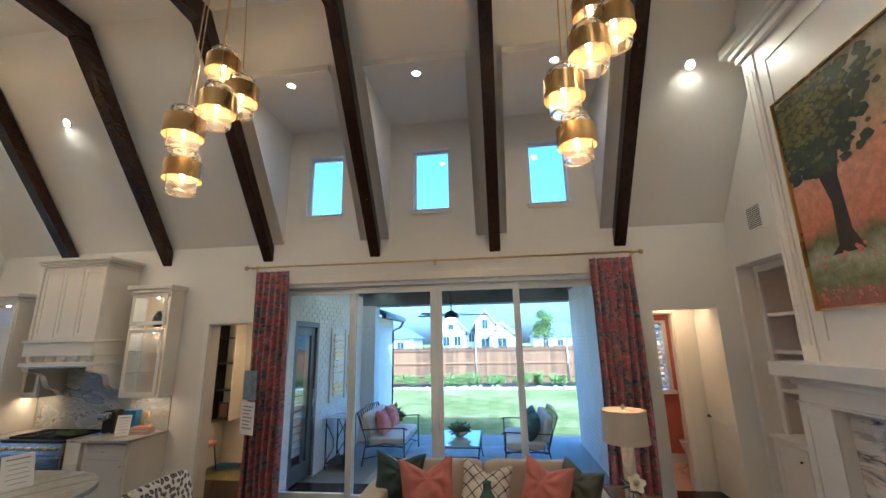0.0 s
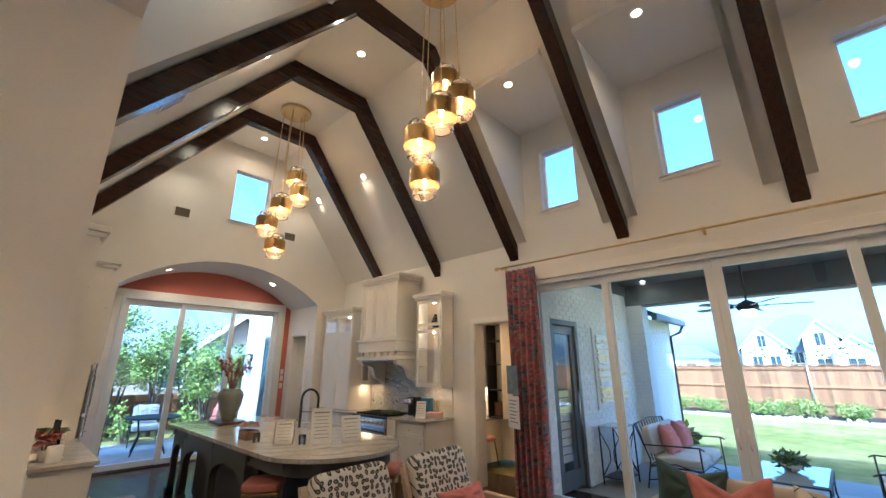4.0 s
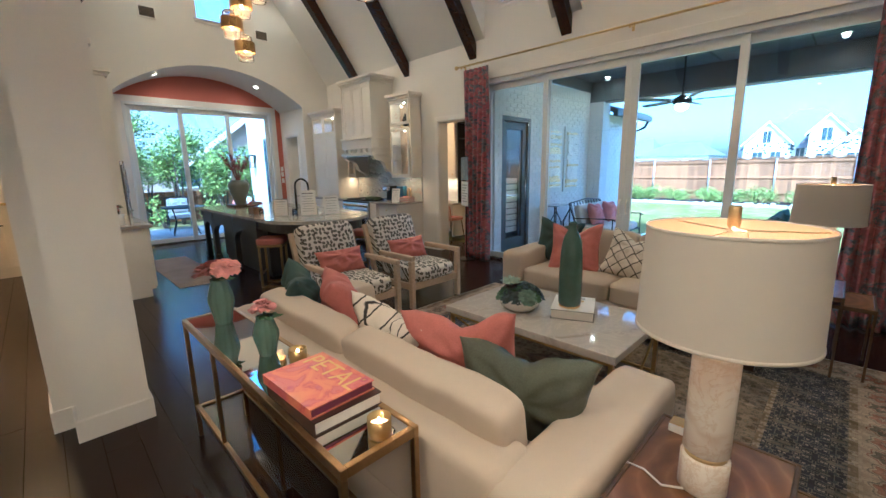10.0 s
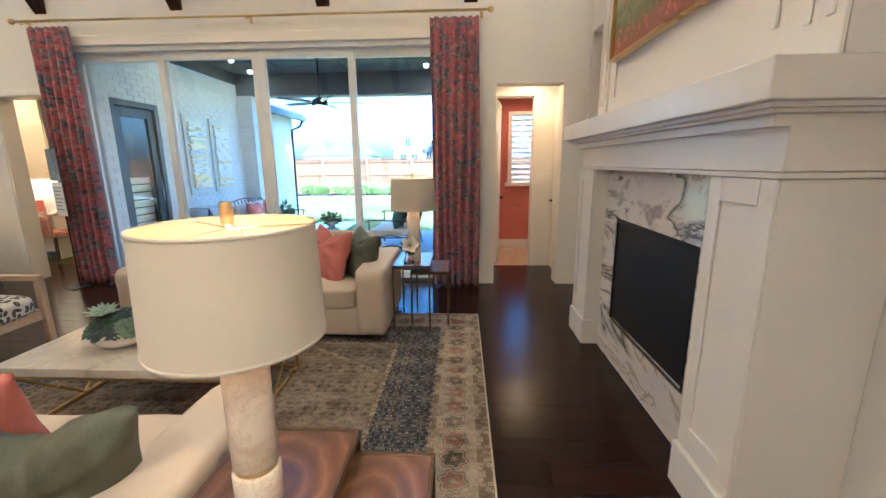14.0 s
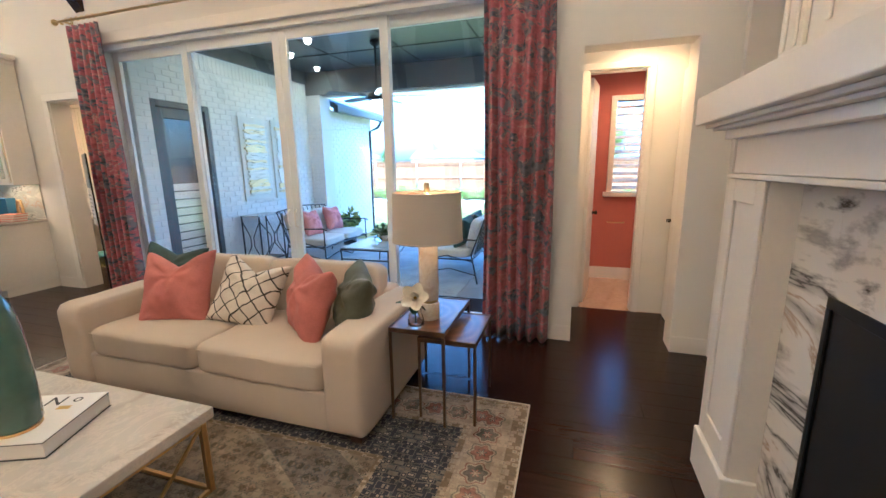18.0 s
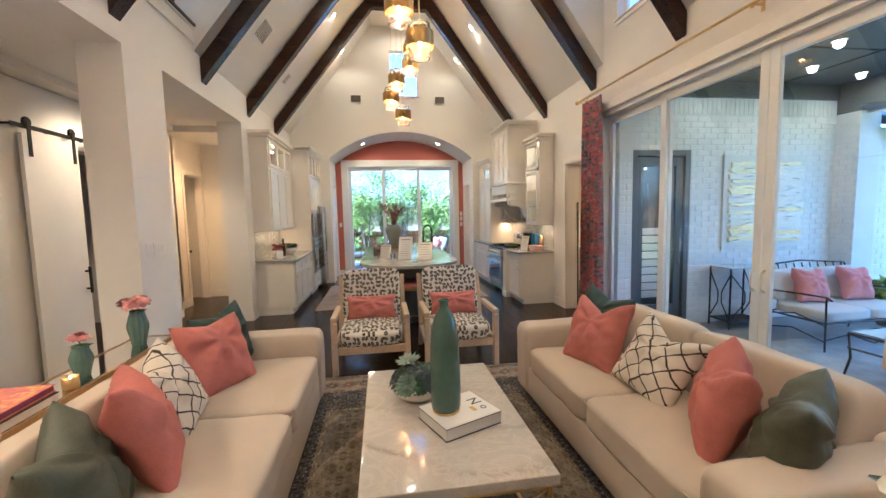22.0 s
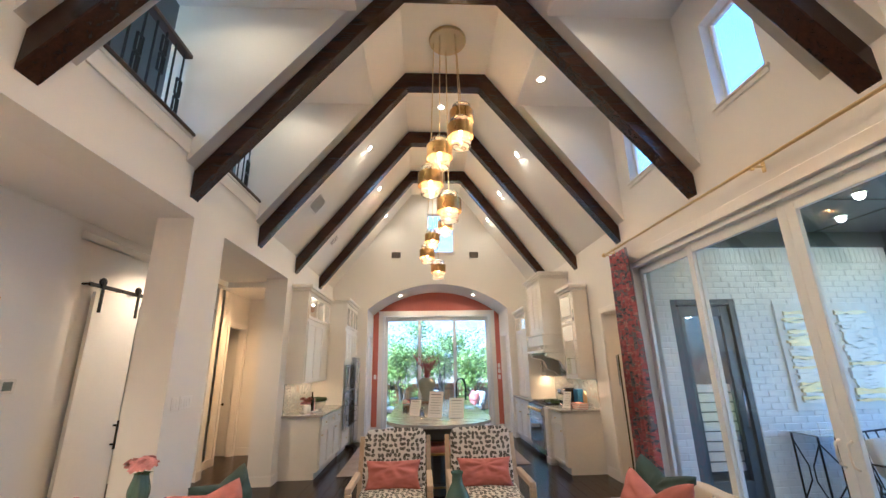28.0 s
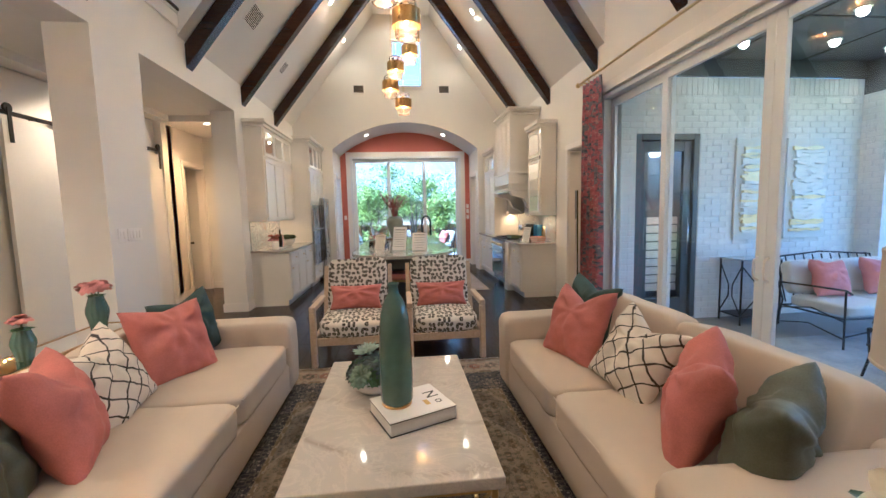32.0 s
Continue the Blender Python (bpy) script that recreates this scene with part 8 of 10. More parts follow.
# ---- covered patio ----
PAINTBRICK = plain("white_painted_brick", (0.82, 0.82, 0.81), 0.7, vary=0.05, grain=45, broad=3.0, bump=0.4, dist=0.003, piece=0.07)
PAINTJOINT = plain("painted_mortar", (0.73, 0.735, 0.74), 0.8, vary=0.06, grain=60, bump=0.4)
CONCRETE = plain("patio_concrete", (0.24, 0.245, 0.245), 0.6, vary=0.12, grain=18, broad=1.1, bump=0.2)
SLATE = plain("dark_grey_board", (0.10, 0.112, 0.118), 0.42, vary=0.08, grain=30, bump=0.05)
IRON = plain("wrought_iron", (0.03, 0.034, 0.036), 0.5, 0.5, vary=0.15, grain=70, bump=0.15)
OUTCLOTH = plain("outdoor_canvas", (0.62, 0.62, 0.60), 0.85, vary=0.05, grain=260, bump=0.3)
PINKCLOTH = plain("pink_canvas", (0.56, 0.24, 0.25), 0.85, vary=0.07, grain=260, bump=0.3)
BLUEGREEN = plain("blue_green_canvas", (0.05, 0.12, 0.13), 0.85, vary=0.1, grain=200, bump=0.3)
SHEERGOLD = plain("gold_leaf", (0.72, 0.52, 0.20), 0.3, 1.0, vary=0.12, grain=25, bump=0.1)
def lawn_material():
    """Mown grass: yellow-green with straw patches and a blade-like grain."""
    m, n, l, b = nodes_of("lawn_green")
    co = coords(n, l)
    big = add(n, "ShaderNodeTexNoise", Scale=0.35, Detail=6.0, Roughness=0.7)
    mid = add(n, "ShaderNodeTexNoise", Scale=2.6, Detail=5.0, Roughness=0.7)
    fine = add(n, "ShaderNodeTexNoise", Scale=40.0, Detail=3.0, Roughness=0.7)
    for q in (big, mid, fine):
        l.new(co, q.inputs["Vector"])
    r1 = ramp(n, [(0.34, (0.18, 0.185, 0.05)), (0.5, (0.26, 0.245, 0.085)), (0.62, (0.34, 0.295, 0.13)), (0.72, (0.38, 0.32, 0.18))])
    l.new(big.outputs[0], r1.inputs[0])
    r2 = ramp(n, [(0.35, (0.62, 0.68, 0.55)), (0.6, (1.1, 1.08, 1.0))])
    l.new(mid.outputs[0], r2.inputs[0])
    r3 = ramp(n, [(0.3, (0.65,) * 3), (0.7, (1.15,) * 3)])
    l.new(fine.outputs[0], r3.inputs[0])
    out = mixed(n, l, 1.0, mixed(n, l, 1.0, r1.outputs[0], r2.outputs[0], "MULTIPLY"), r3.outputs[0], "MULTIPLY")
    l.new(out, b.inputs["Base Color"])
    b.inputs["Roughness"].default_value = 0.95
    b.inputs["Specular IOR Level"].default_value = 0.1
    bp = add(n, "ShaderNodeBump", Strength=0.6, Distance=0.03)
    l.new(fine.outputs[0], bp.inputs["Height"]), l.new(bp.outputs[0], b.inputs["Normal"])
    return m


GRASS = lawn_material()
MULCH = plain("dark_mulch", (0.05, 0.032, 0.022), 0.95, vary=0.35, grain=22, bump=0.8, dist=0.02)
EDGING = plain("pale_edging_stone", (0.55, 0.53, 0.49), 0.8, vary=0.1, grain=20, bump=0.3)
CEDAR = wood("cedar_board", (0.27, 0.125, 0.048), (0.46, 0.235, 0.10), 0.75, 1.0, "Z", 0.5, 0.3)
GALV = plain("galvanised_steel", (0.55, 0.57, 0.58), 0.4, 0.8, vary=0.1, grain=30, bump=0.05)
SHINGLE = plain("grey_shingle", (0.17, 0.19, 0.215), 0.85, vary=0.16, grain=4, broad=0.7, bump=0.4, dist=0.03, stretch=(1, 1, 3))
WRAP = plain("white_house_wrap", (0.78, 0.80, 0.80), 0.6, vary=0.06, grain=2.5, broad=0.7, bump=0.1)
WINDARK = plain("dark_window_pane", (0.05, 0.075, 0.09), 0.12, vary=0.1, bump=0)
OLDBRICK = plain("buff_brick", (0.36, 0.29, 0.24), 0.85, vary=0.18, grain=7, broad=1.2, bump=0.4, dist=0.01, stretch=(1, 1, 3))


def leaf_material(name, dark, light):
    m, n, l, b = nodes_of(name)
    g = n.new("ShaderNodeNewGeometry")
    r = ramp(n, [(0.0, dark), (0.6, light), (1.0, tint(light, 1.4))])
    l.new(g.outputs["Random Per Island"], r.inputs[0]), l.new(r.outputs[0], b.inputs["Base Color"])
    b.inputs["Roughness"].default_value, b.inputs["Transmission Weight"].default_value = 0.5, 0.0
    b.inputs["Subsurface Weight"].default_value = 0.0
    return m


LEAF = leaf_material("shrub_leaf", (0.03, 0.075, 0.018), (0.11, 0.20, 0.045))
LEAF_Y = leaf_material("young_leaf", (0.08, 0.14, 0.02), (0.27, 0.33, 0.07))
BARK = plain("grey_bark", (0.12, 0.095, 0.075), 0.9, vary=0.25, grain=30, bump=0.6, dist=0.006, stretch=(1, 1, 0.25))


def leaves(clumps, per, size, seed):
    """Folded leaves scattered through round clumps (x, y, z, r)."""
    rnd, verts, faces = random.Random(seed), [], []
    for cx, cy, cz, r in clumps:
        for _ in range(per):
            v = Vector((rnd.gauss(0, 1), rnd.gauss(0, 1), rnd.gauss(0, 1))).normalized() * (r * rnd.random() ** 0.45)
            p = Vector((cx, cy, cz)) + v
            d = (v * 0.6 / r + Vector((rnd.uniform(-1, 1), rnd.uniform(-1, 1), rnd.uniform(-0.7, 0.5)))).normalized()
            s = d.cross(Vector((rnd.uniform(-1, 1), rnd.uniform(-1, 1), 1))).normalized()
            ln = size * rnd.uniform(0.7, 1.35)
            up = d.cross(s) * (0.12 * ln)
            k = len(verts)
            verts += [p, p + d * ln * 0.5 + s * ln * 0.27 + up, p + d * ln, p + d * ln * 0.5 - s * ln * 0.27 + up]
            faces += [(k, k + 1, k + 2), (k, k + 2, k + 3)]
    me = bpy.data.meshes.new("leaves")
    me.from_pydata(verts, [], faces)
    return me


def bush(name, at, w, h, label, seed, material=None, per=60, size=0.07, clumps=9, category="shrub", group="hedge shrubs", trunk=0.0):
    rnd = random.Random(seed)
    b = thing(name, at, label, category, group)
    cl = []
    for k in range(clumps):
        a, q = rnd.uniform(0, 6.28), rnd.random() ** 0.5
        cl.append((w * 0.36 * q * math.cos(a), w * 0.36 * q * math.sin(a), trunk + (h - trunk) * rnd.uniform(0.25, 0.82), w * rnd.uniform(0.16, 0.26)))
    part("crown", leaves(cl, per, size, seed), material or LEAF, b)
    bm = bmesh.new()
    for cx, cy, cz, r in cl[:6]:
        tube([(0, 0, -0.05), (cx * 0.2, cy * 0.2, max(trunk, 0.1) * 0.8), (cx * 0.7, cy * 0.7, cz * 0.75), (cx, cy, cz)], [0.012 + h * 0.012, 0.01 + h * 0.009, 0.008 + h * 0.004, 0.004], 6, bm)
    part("trunk", bm, BARK, b, smooth=True)
    return b


def brick_wall(name, plane, along, bottom, top, face, axis, label, thick=0.25, holes=(), singles=300, soldier=True, course=0.077):
    """A painted brick wall: a mortar core with proud bricks. axis 'x': the wall runs along y at x = plane and faces face."""
    core = bmesh.new()
    d0, d1 = sorted((plane - face * 0.0, plane - face * thick))
    a = along[0]
    for u0, u1, v0, v1 in sorted(holes) + [(along[1], along[1], 0, 0)]:
        if u0 > a:
            add_box(core, *((d0, d1, a, u0, bottom, top) if axis == "x" else (a, u0, d0, d1, bottom, top)))
        if u1 > u0 and v1 < top:
            add_box(core, *((d0, d1, u0, u1, v1, top) if axis == "x" else (u0, u1, d0, d1, v1, top)))
        a = u1
    w = structure(name, core, PAINTJOINT, label)
    rnd = random.Random(len(name) + int(abs(plane) * 100))

    def brick(bl, bh):
        b = box(-0.006, 0.006, -bl / 2, bl / 2, -bh / 2, bh / 2) if axis == "x" else box(-bl / 2, bl / 2, -0.006, 0.006, -bh / 2, bh / 2)
        bmesh.ops.bevel(b, geom=b.edges[:], offset=0.003, segments=1, affect="EDGES")
        return mesh_of(b, "brick")

    kinds = {}
    spots = []
    rows = int((top - (0.24 if soldier else 0) - bottom) / course)
    for r in range(rows):
        z = bottom + (r + 0.5) * course
        u = along[0] - (0.1 if r % 2 else 0.0)
        while u < along[1]:
            lo, hi = max(u, along[0]), min(u + 0.203, along[1])
            for u0, u1, v0, v1 in holes:
                if v0 < z < v1 + 0.03 and lo < u1 and hi > u0:
                    lo, hi = (lo, u0) if lo < u0 else (u1, hi)
            if hi - lo > 0.04:
                spots.append(((lo + hi) / 2, z, round(hi - lo - 0.01, 2), course - 0.01))
            u += 0.213
    if soldier:
        u = along[0] + 0.036
        while u < along[1] - 0.03:
            spots.append((u, top - 0.115, 0.063, 0.215))
            u += 0.073
    joined = []
    for k, (u, z, bl, bh) in enumerate(spots):
        off = plane + face * rnd.uniform(-0.0015, 0.002)
        at = (off, u, z) if axis == "x" else (u, off, z)
        key = (bl, bh)
        if key not in kinds:
            kinds[key] = brick(bl, bh)
        if k < singles:
            part("brick", kinds[key], PAINTBRICK, w, at=at)
        else:
            joined.append((kinds[key], at))
    if joined:
        verts, faces = [], []
        for me, at in joined:
            k = len(verts)
            verts += [Vector(at) + v.co for v in me.vertices]
            faces += [tuple(i + k for i in p.vertices) for p in me.polygons]
        me = bpy.data.meshes.new("brickwork")
        me.from_pydata(verts, [], faces)
        tagged(part("brickwork", me, PAINTBRICK, w), kind="stuff")
    return w


PX, PTOP = -2.45, 3.37
structure("patio_floor", box(-2.75, 2.6, 6.39, 10.6, -0.2, -0.03, 0.01), CONCRETE, "smooth grey concrete patio floor")
structure("patio_ceiling", box(-2.75, 2.6, 6.39, 10.2, PTOP, PTOP + 0.1), SLATE, "dark grey panelled patio ceiling")
structure("trim_patio_ceiling", boxes(*[(x - 0.012, x + 0.012, 6.42, 9.85, PTOP - 0.008, PTOP) for x in (-1.25, 0.0, 1.25)], *[(-2.45, 2.3, y - 0.012, y + 0.012, PTOP - 0.010, PTOP - 0.002) for y in (7.65, 8.85)]), plain("seam_dark", (0.02, 0.022, 0.024), 0.5), "dark battens over the ceiling joints")
structure("trim_patio_frieze", boxes((PX, PX + 0.035, 6.39, 9.85, 3.15, PTOP - 0.002), (2.265, 2.30, 6.39, 9.85, 3.15, PTOP - 0.002), bevel=0.004), SLATE, "dark grey frieze board over the brick")
structure("trim_patio_header", boxes((-2.75, 2.6, 9.85, 10.2, 2.94, PTOP - 0.002), bevel=0.006), SLATE, "dark grey header beam across the patio")
structure("trim_patio_track", box(-2.2, 2.3, 9.95, 10.08, 2.905, 2.938, 0.004), TRIM, "white screen track under the header")
structure("patio_roof", boxes((-2.9, 2.8, 6.39, 10.55, PTOP + 0.1, PTOP + 0.3)), SHINGLE, "grey shingled patio roof")

# patio door in the west wall
d = thing("door_patio", (PX - 0.12, 6.60, 0), "dark framed glass patio door in white brick", kind="structure")
part("door_frame", boxes((0.0, 0.12, 0, 0.075, 0, 2.44), (0.0, 0.12, 0.805, 0.88, 0, 2.44), (0.001, 0.119, 0.075, 0.805, 2.36, 2.438), bevel=0.006), SLATE, d)
leaf = part("door_leaf", boxes((0.03, 0.08, 0.08, 0.19, 0.02, 2.35), (0.03, 0.08, 0.69, 0.80, 0.02, 2.35), (0.031, 0.079, 0.19, 0.69, 0.02, 0.26), (0.031, 0.079, 0.19, 0.69, 2.22, 2.35), bevel=0.004), SLATE, d)
pane = part("pane", box(0.05, 0.058, 0.19, 0.69, 0.26, 2.22), PANE, leaf)
pane.visible_shadow = False
part("pull_handle", tube([(0.08, 0.745, 0.85), (0.125, 0.745, 0.85), (0.125, 0.745, 1.35), (0.08, 0.745, 1.35)], 0.012, 8), CHROME, leaf, "long brushed steel pull handle", smooth=True)
structure("patio_room_wall", box(-2.80, -2.74, 6.39, 8.5, 0, 3.0), SLATE, "dark wall behind the patio door")
for k in range(9):
    tagged(part("blind_slat", box(PX - 0.20, PX - 0.17, 6.70, 7.32, 0.34 + 0.115 * k, 0.437 + 0.115 * k, 0.006), TRIM), "white shutter slat behind the patio door", "shutter slat", "shutter slats")

# wall art: stacked wavy strips on pale panels
PALEGOLD = plain("pale_gold_leaf", (0.80, 0.68, 0.38), 0.38, 0.45, vary=0.12, grain=25, bump=0.1)
GREYPANEL = plain("pale_grey_panel", (0.72, 0.73, 0.72), 0.6, vary=0.04, grain=40, bump=0.05)
WHITESTRIP = plain("white_lacquer_strip", (0.86, 0.85, 0.80), 0.35, vary=0.06, grain=14, bump=0.15)
for k, y0 in enumerate((7.98, 8.72)):
    art = thing("wall_art", (PX + 0.008, y0, 1.03), "pale panel with stacked wavy gold and white strips", "wall art", "patio wall art")
    part("panel", box(0, 0.03, 0, 0.62, 0, 1.34, 0.004), GREYPANEL, art)
    rnd = random.Random(k + 3)
    z = 0.10
    while z < 1.22:
        h = rnd.uniform(0.026, 0.046)
        bm = bmesh.new()
        n, a, ph = 12, 0.085 + rnd.uniform(-0.03, 0.03), rnd.uniform(0, 6)
        b = 0.535 + rnd.uniform(-0.03, 0.03)
        ol = [(a + (b - a) * i / n, z + 0.008 * math.sin(ph + i * 0.8) + rnd.uniform(-0.003, 0.003)) for i in range(n + 1)]
        ol += [(a + (b - a) * i / n + rnd.uniform(-0.004, 0.004), z + h + 0.010 * math.sin(ph * 1.7 + i * 0.7)) for i in range(n, -1, -1)]
        prism(ol, 0.031, 0.05 + rnd.uniform(0, 0.02), "x", bm)
        part("strip", bm, PALEGOLD if rnd.random() < 0.3 else WHITESTRIP, art)
        z += h + rnd.uniform(0.001, 0.007)

# ceiling fan
fan = thing("ceiling_fan", (-0.20, 8.42, 2.43), "dark ceiling fan with five blades and a light", "ceiling fan")
part("rod", tube([(0, 0, 0.2), (0, 0, 0.90)], 0.014, 10), IRON, fan, smooth=True)
part("canopy", lathe([(0.02, 0.84), (0.07, 0.88), (0.075, 0.918)], 24), IRON, fan, smooth=True)
part("motor", lathe([(0.03, 0.24), (0.06, 0.22), (0.13, 0.185), (0.145, 0.14), (0.13, 0.10), (0.08, 0.085)], 28), IRON, fan, smooth=True)
part("light_bowl", lathe([(0.09, 0.085), (0.10, 0.05), (0.075, 0.01), (0.02, -0.01)], 24), glow("fan_bulb", (1.0, 0.82, 0.55), 12.0), fan, "lit frosted glass bowl", smooth=True)
for k in range(5):
    bm = bmesh.new()
    prism([(0.19, -0.045), (0.34, -0.07), (0.72, -0.066), (0.76, -0.03), (0.76, 0.03), (0.72, 0.066), (0.34, 0.07), (0.19, 0.045)], 0.0, 0.008, "z", bm)
    bl = part("blade", bm, SLATE, fan, at=pose(0, 0, 0.15, 10, 0, 14 + 72 * k))
    part("blade_arm", boxes((0.11, 0.26, -0.018, 0.018, -0.008, -0.001)), IRON, bl)

for p in ((-1.9, 7.55), (-1.8, 8.6), (-1.95, 9.55), (-1.08, 8.05), (1.6, 7.6), (1.6, 9.3), (0.3, 7.2)):
    can((*p, PTOP), (0, 0, -1), "patio_downlight", 1.6, (1.0, 0.74, 0.42), 0.07, "patio downlights")


def bars(points_list, r=0.011):
    bm = bmesh.new()
    for pts in points_list:
        tube(pts, r, 6, bm)
    return bm


def iron_chair(at, rz, label, cloth, pill, pill_label, width=0.72):
    c = thing("patio_chair", at, label, "patio chair", "iron patio chairs", rz)
    w, dp = width / 2, 0.72
    for sx in (-w, w):
        part("front_leg", bars([[(sx, -0.05, 0), (sx, -0.04, 0.62)]]), IRON, c)
        part("rear_leg", bars([[(sx, dp, 0), (sx, dp - 0.08, 0.40), (sx, dp + 0.10, 0.88)]]), IRON, c)
        part("armrest", bars([[(sx, -0.10, 0.60), (sx, -0.04, 0.63), (sx, 0.3, 0.62), (sx, dp - 0.02, 0.60)]]), IRON, c)
        part("side_brace", bars([[(sx, -0.045, 0.30), (sx, 0.3, 0.38), (sx, dp - 0.06, 0.30)], [(sx, -0.045, 0.12), (sx, 0.33, 0.2), (sx, dp - 0.03, 0.12)]], 0.008), IRON, c)
    part("seat_frame", bars([[(-w, -0.04, 0.33), (w, -0.04, 0.33)], [(-w, dp - 0.07, 0.33), (w, dp - 0.07, 0.33)], [(-w, -0.04, 0.33), (-w, dp - 0.07, 0.33)], [(w, -0.04, 0.33), (w, dp - 0.07, 0.33)]]), IRON, c)
    part("top_rail", bars([[(-w, dp + 0.10, 0.88), (0, dp + 0.115, 0.93), (w, dp + 0.10, 0.88)]]), IRON, c)
    for k in range(round(width / 0.12)):
        x = -w + width * (k + 0.5) / round(width / 0.12)
        part("back_slat", bars([[(x, dp - 0.06, 0.36), (x, dp + 0.10, 0.90)]], 0.008), IRON, c)
    part("front_stretcher", bars([[(-w, -0.045, 0.14), (0, -0.045, 0.24), (w, -0.045, 0.14)]], 0.008), IRON, c)
    n = 2 if width > 1 else 1
    cw = (width - 0.05) / n
    for k in range(n):
        x = (k - (n - 1) / 2) * cw
        part("seat_cushion", soft_block(cw - 0.004, 0.66, 0.13), cloth, c, smooth=True, at=(x, 0.29, 0.335))
        part("back_cushion", soft_block(cw - 0.01, 0.13, 0.40), cloth, c, smooth=True, at=pose(x, 0.60, 0.465, -14, 0, 0))
        m = pose(*at, 0, 0, rz) @ Vector((x + 0.02, 0.44, 0.67))
        pillow(tuple(m), 0.44, pill, pill_label, rz, 20, 4, seed=int(at[1] * 10) + k, chop=0.03)
    return c


iron_chair((-1.09, 8.73, -0.03), 90, "iron patio settee with white cushions", OUTCLOTH, PINKCLOTH, "pink throw pillow on the patio settee", 1.36)
iron_chair((0.76, 8.45, -0.03), -90, "iron patio settee with slatted back and grey cushions", OUTCLOTH, BLUEGREEN, "blue-green throw pillow on the patio settee", 1.36)

# coffee table, plant bowl, etagere, rug
t = thing("patio_table", (-0.08, 8.15, -0.03), "low iron patio table with a pale glass top", "patio table")
GLASSTOP = plain("frosted_glass_top", (0.42, 0.48, 0.50), 0.08, vary=0.04, bump=0, coat=0.6)
part("tabletop", box(-0.36, 0.36, -0.60, 0.60, 0.45, 0.465, 0.004), GLASSTOP, t, "pale blue-grey glass top")
part("frame", bars([[(-0.37, -0.61, 0.44), (0.37, -0.61, 0.44)], [(-0.37, 0.61, 0.44), (0.37, 0.61, 0.44)], [(-0.37, -0.61, 0.44), (-0.37, 0.61, 0.44)], [(0.37, -0.61, 0.44), (0.37, 0.61, 0.44)], [(-0.37, -0.61, 0.30), (0.37, -0.61, 0.30)], [(-0.37, 0.61, 0.30), (0.37, 0.61, 0.30)]]), IRON, t)
for sx in (-0.37, 0.37):
    for sy in (-0.61, 0.61):
        part("leg", bars([[(sx, sy, 0.44), (sx * 0.96, sy * 0.97, 0.2), (sx * 1.04, sy * 1.02, 0.0)]]), IRON, t)
    part("side_scroll", bars([[(sx, -0.58, 0.42), (sx, -0.3, 0.32), (sx, 0, 0.42), (sx, 0.3, 0.32), (sx, 0.58, 0.42)]], 0.008), IRON, t)
pb = thing("plant_bowl", (-0.07, 8.22, 0.435), "white bowl with a leafy green succulent", "potted plant")
part("bowl", lathe([(0.045, 0.0), (0.09, 0.03), (0.12, 0.09), (0.11, 0.09), (0.08, 0.04)], 24), CLEAR_CERAMIC, pb, smooth=True)
part("plant", leaves([(0, 0, 0.13, 0.10), (0.07, 0.03, 0.13, 0.07), (-0.07, -0.02, 0.14, 0.08)], 60, 0.10, 5), LEAF, pb)
e = thing("iron_etagere", (-2.20, 8.05, -0.03), "black iron side table with crossed curved sides", "side table")
for sx in (-0.17, 0.17):
    for sy in (-0.27, 0.27):
        part("leg", bars([[(sx, sy, 0), (sx, sy, 0.84)]], 0.012), IRON, e)
for sy in (-0.27, 0.27):
    part("cross", bars([[(-0.17, sy, 0.12), (-0.03, sy, 0.35), (-0.03, sy, 0.50), (-0.17, sy, 0.76)], [(0.17, sy, 0.12), (0.03, sy, 0.35), (0.03, sy, 0.50), (0.17, sy, 0.76)]], 0.008), IRON, e)
part("cross", bars([[(0.17, -0.27, 0.12), (0.17, -0.04, 0.36), (0.17, -0.04, 0.50), (0.17, -0.27, 0.76)], [(0.17, 0.27, 0.12), (0.17, 0.04, 0.36), (0.17, 0.04, 0.50), (0.17, 0.27, 0.76)]], 0.008), IRON, e)
part("shelf", boxes((-0.17, 0.17, -0.27, 0.27, 0.10, 0.115)), IRON, e)
part("tabletop", box(-0.185, 0.185, -0.285, 0.285, 0.83, 0.845, 0.003), GLASSTOP, e, "pale glass top")
PATIORUG = plain("grey_blue_outdoor_weave", (0.36, 0.39, 0.42), 0.95, vary=0.22, grain=70, broad=3.5, bump=0.5)
tagged(part("patio_rug", box(-1.5, 1.35, 7.15, 9.55, -0.03, -0.019, 0.003), PATIORUG), "flat grey-blue outdoor rug on concrete", "rug")
pot = thing("patio_planter", (-1.75, 10.0, -0.03), "grey planter with grassy green plant", "potted plant")
part("pot", lathe([(0.13, 0), (0.17, 0.3), (0.16, 0.34), (0.14, 0.33), (0.13, 0.28)], 24), SLATE, pot, smooth=True)
part("plant", leaves([(0, 0, 0.42, 0.16), (0.05, 0, 0.52, 0.12)], 80, 0.16, 8), LEAF_Y, pot)

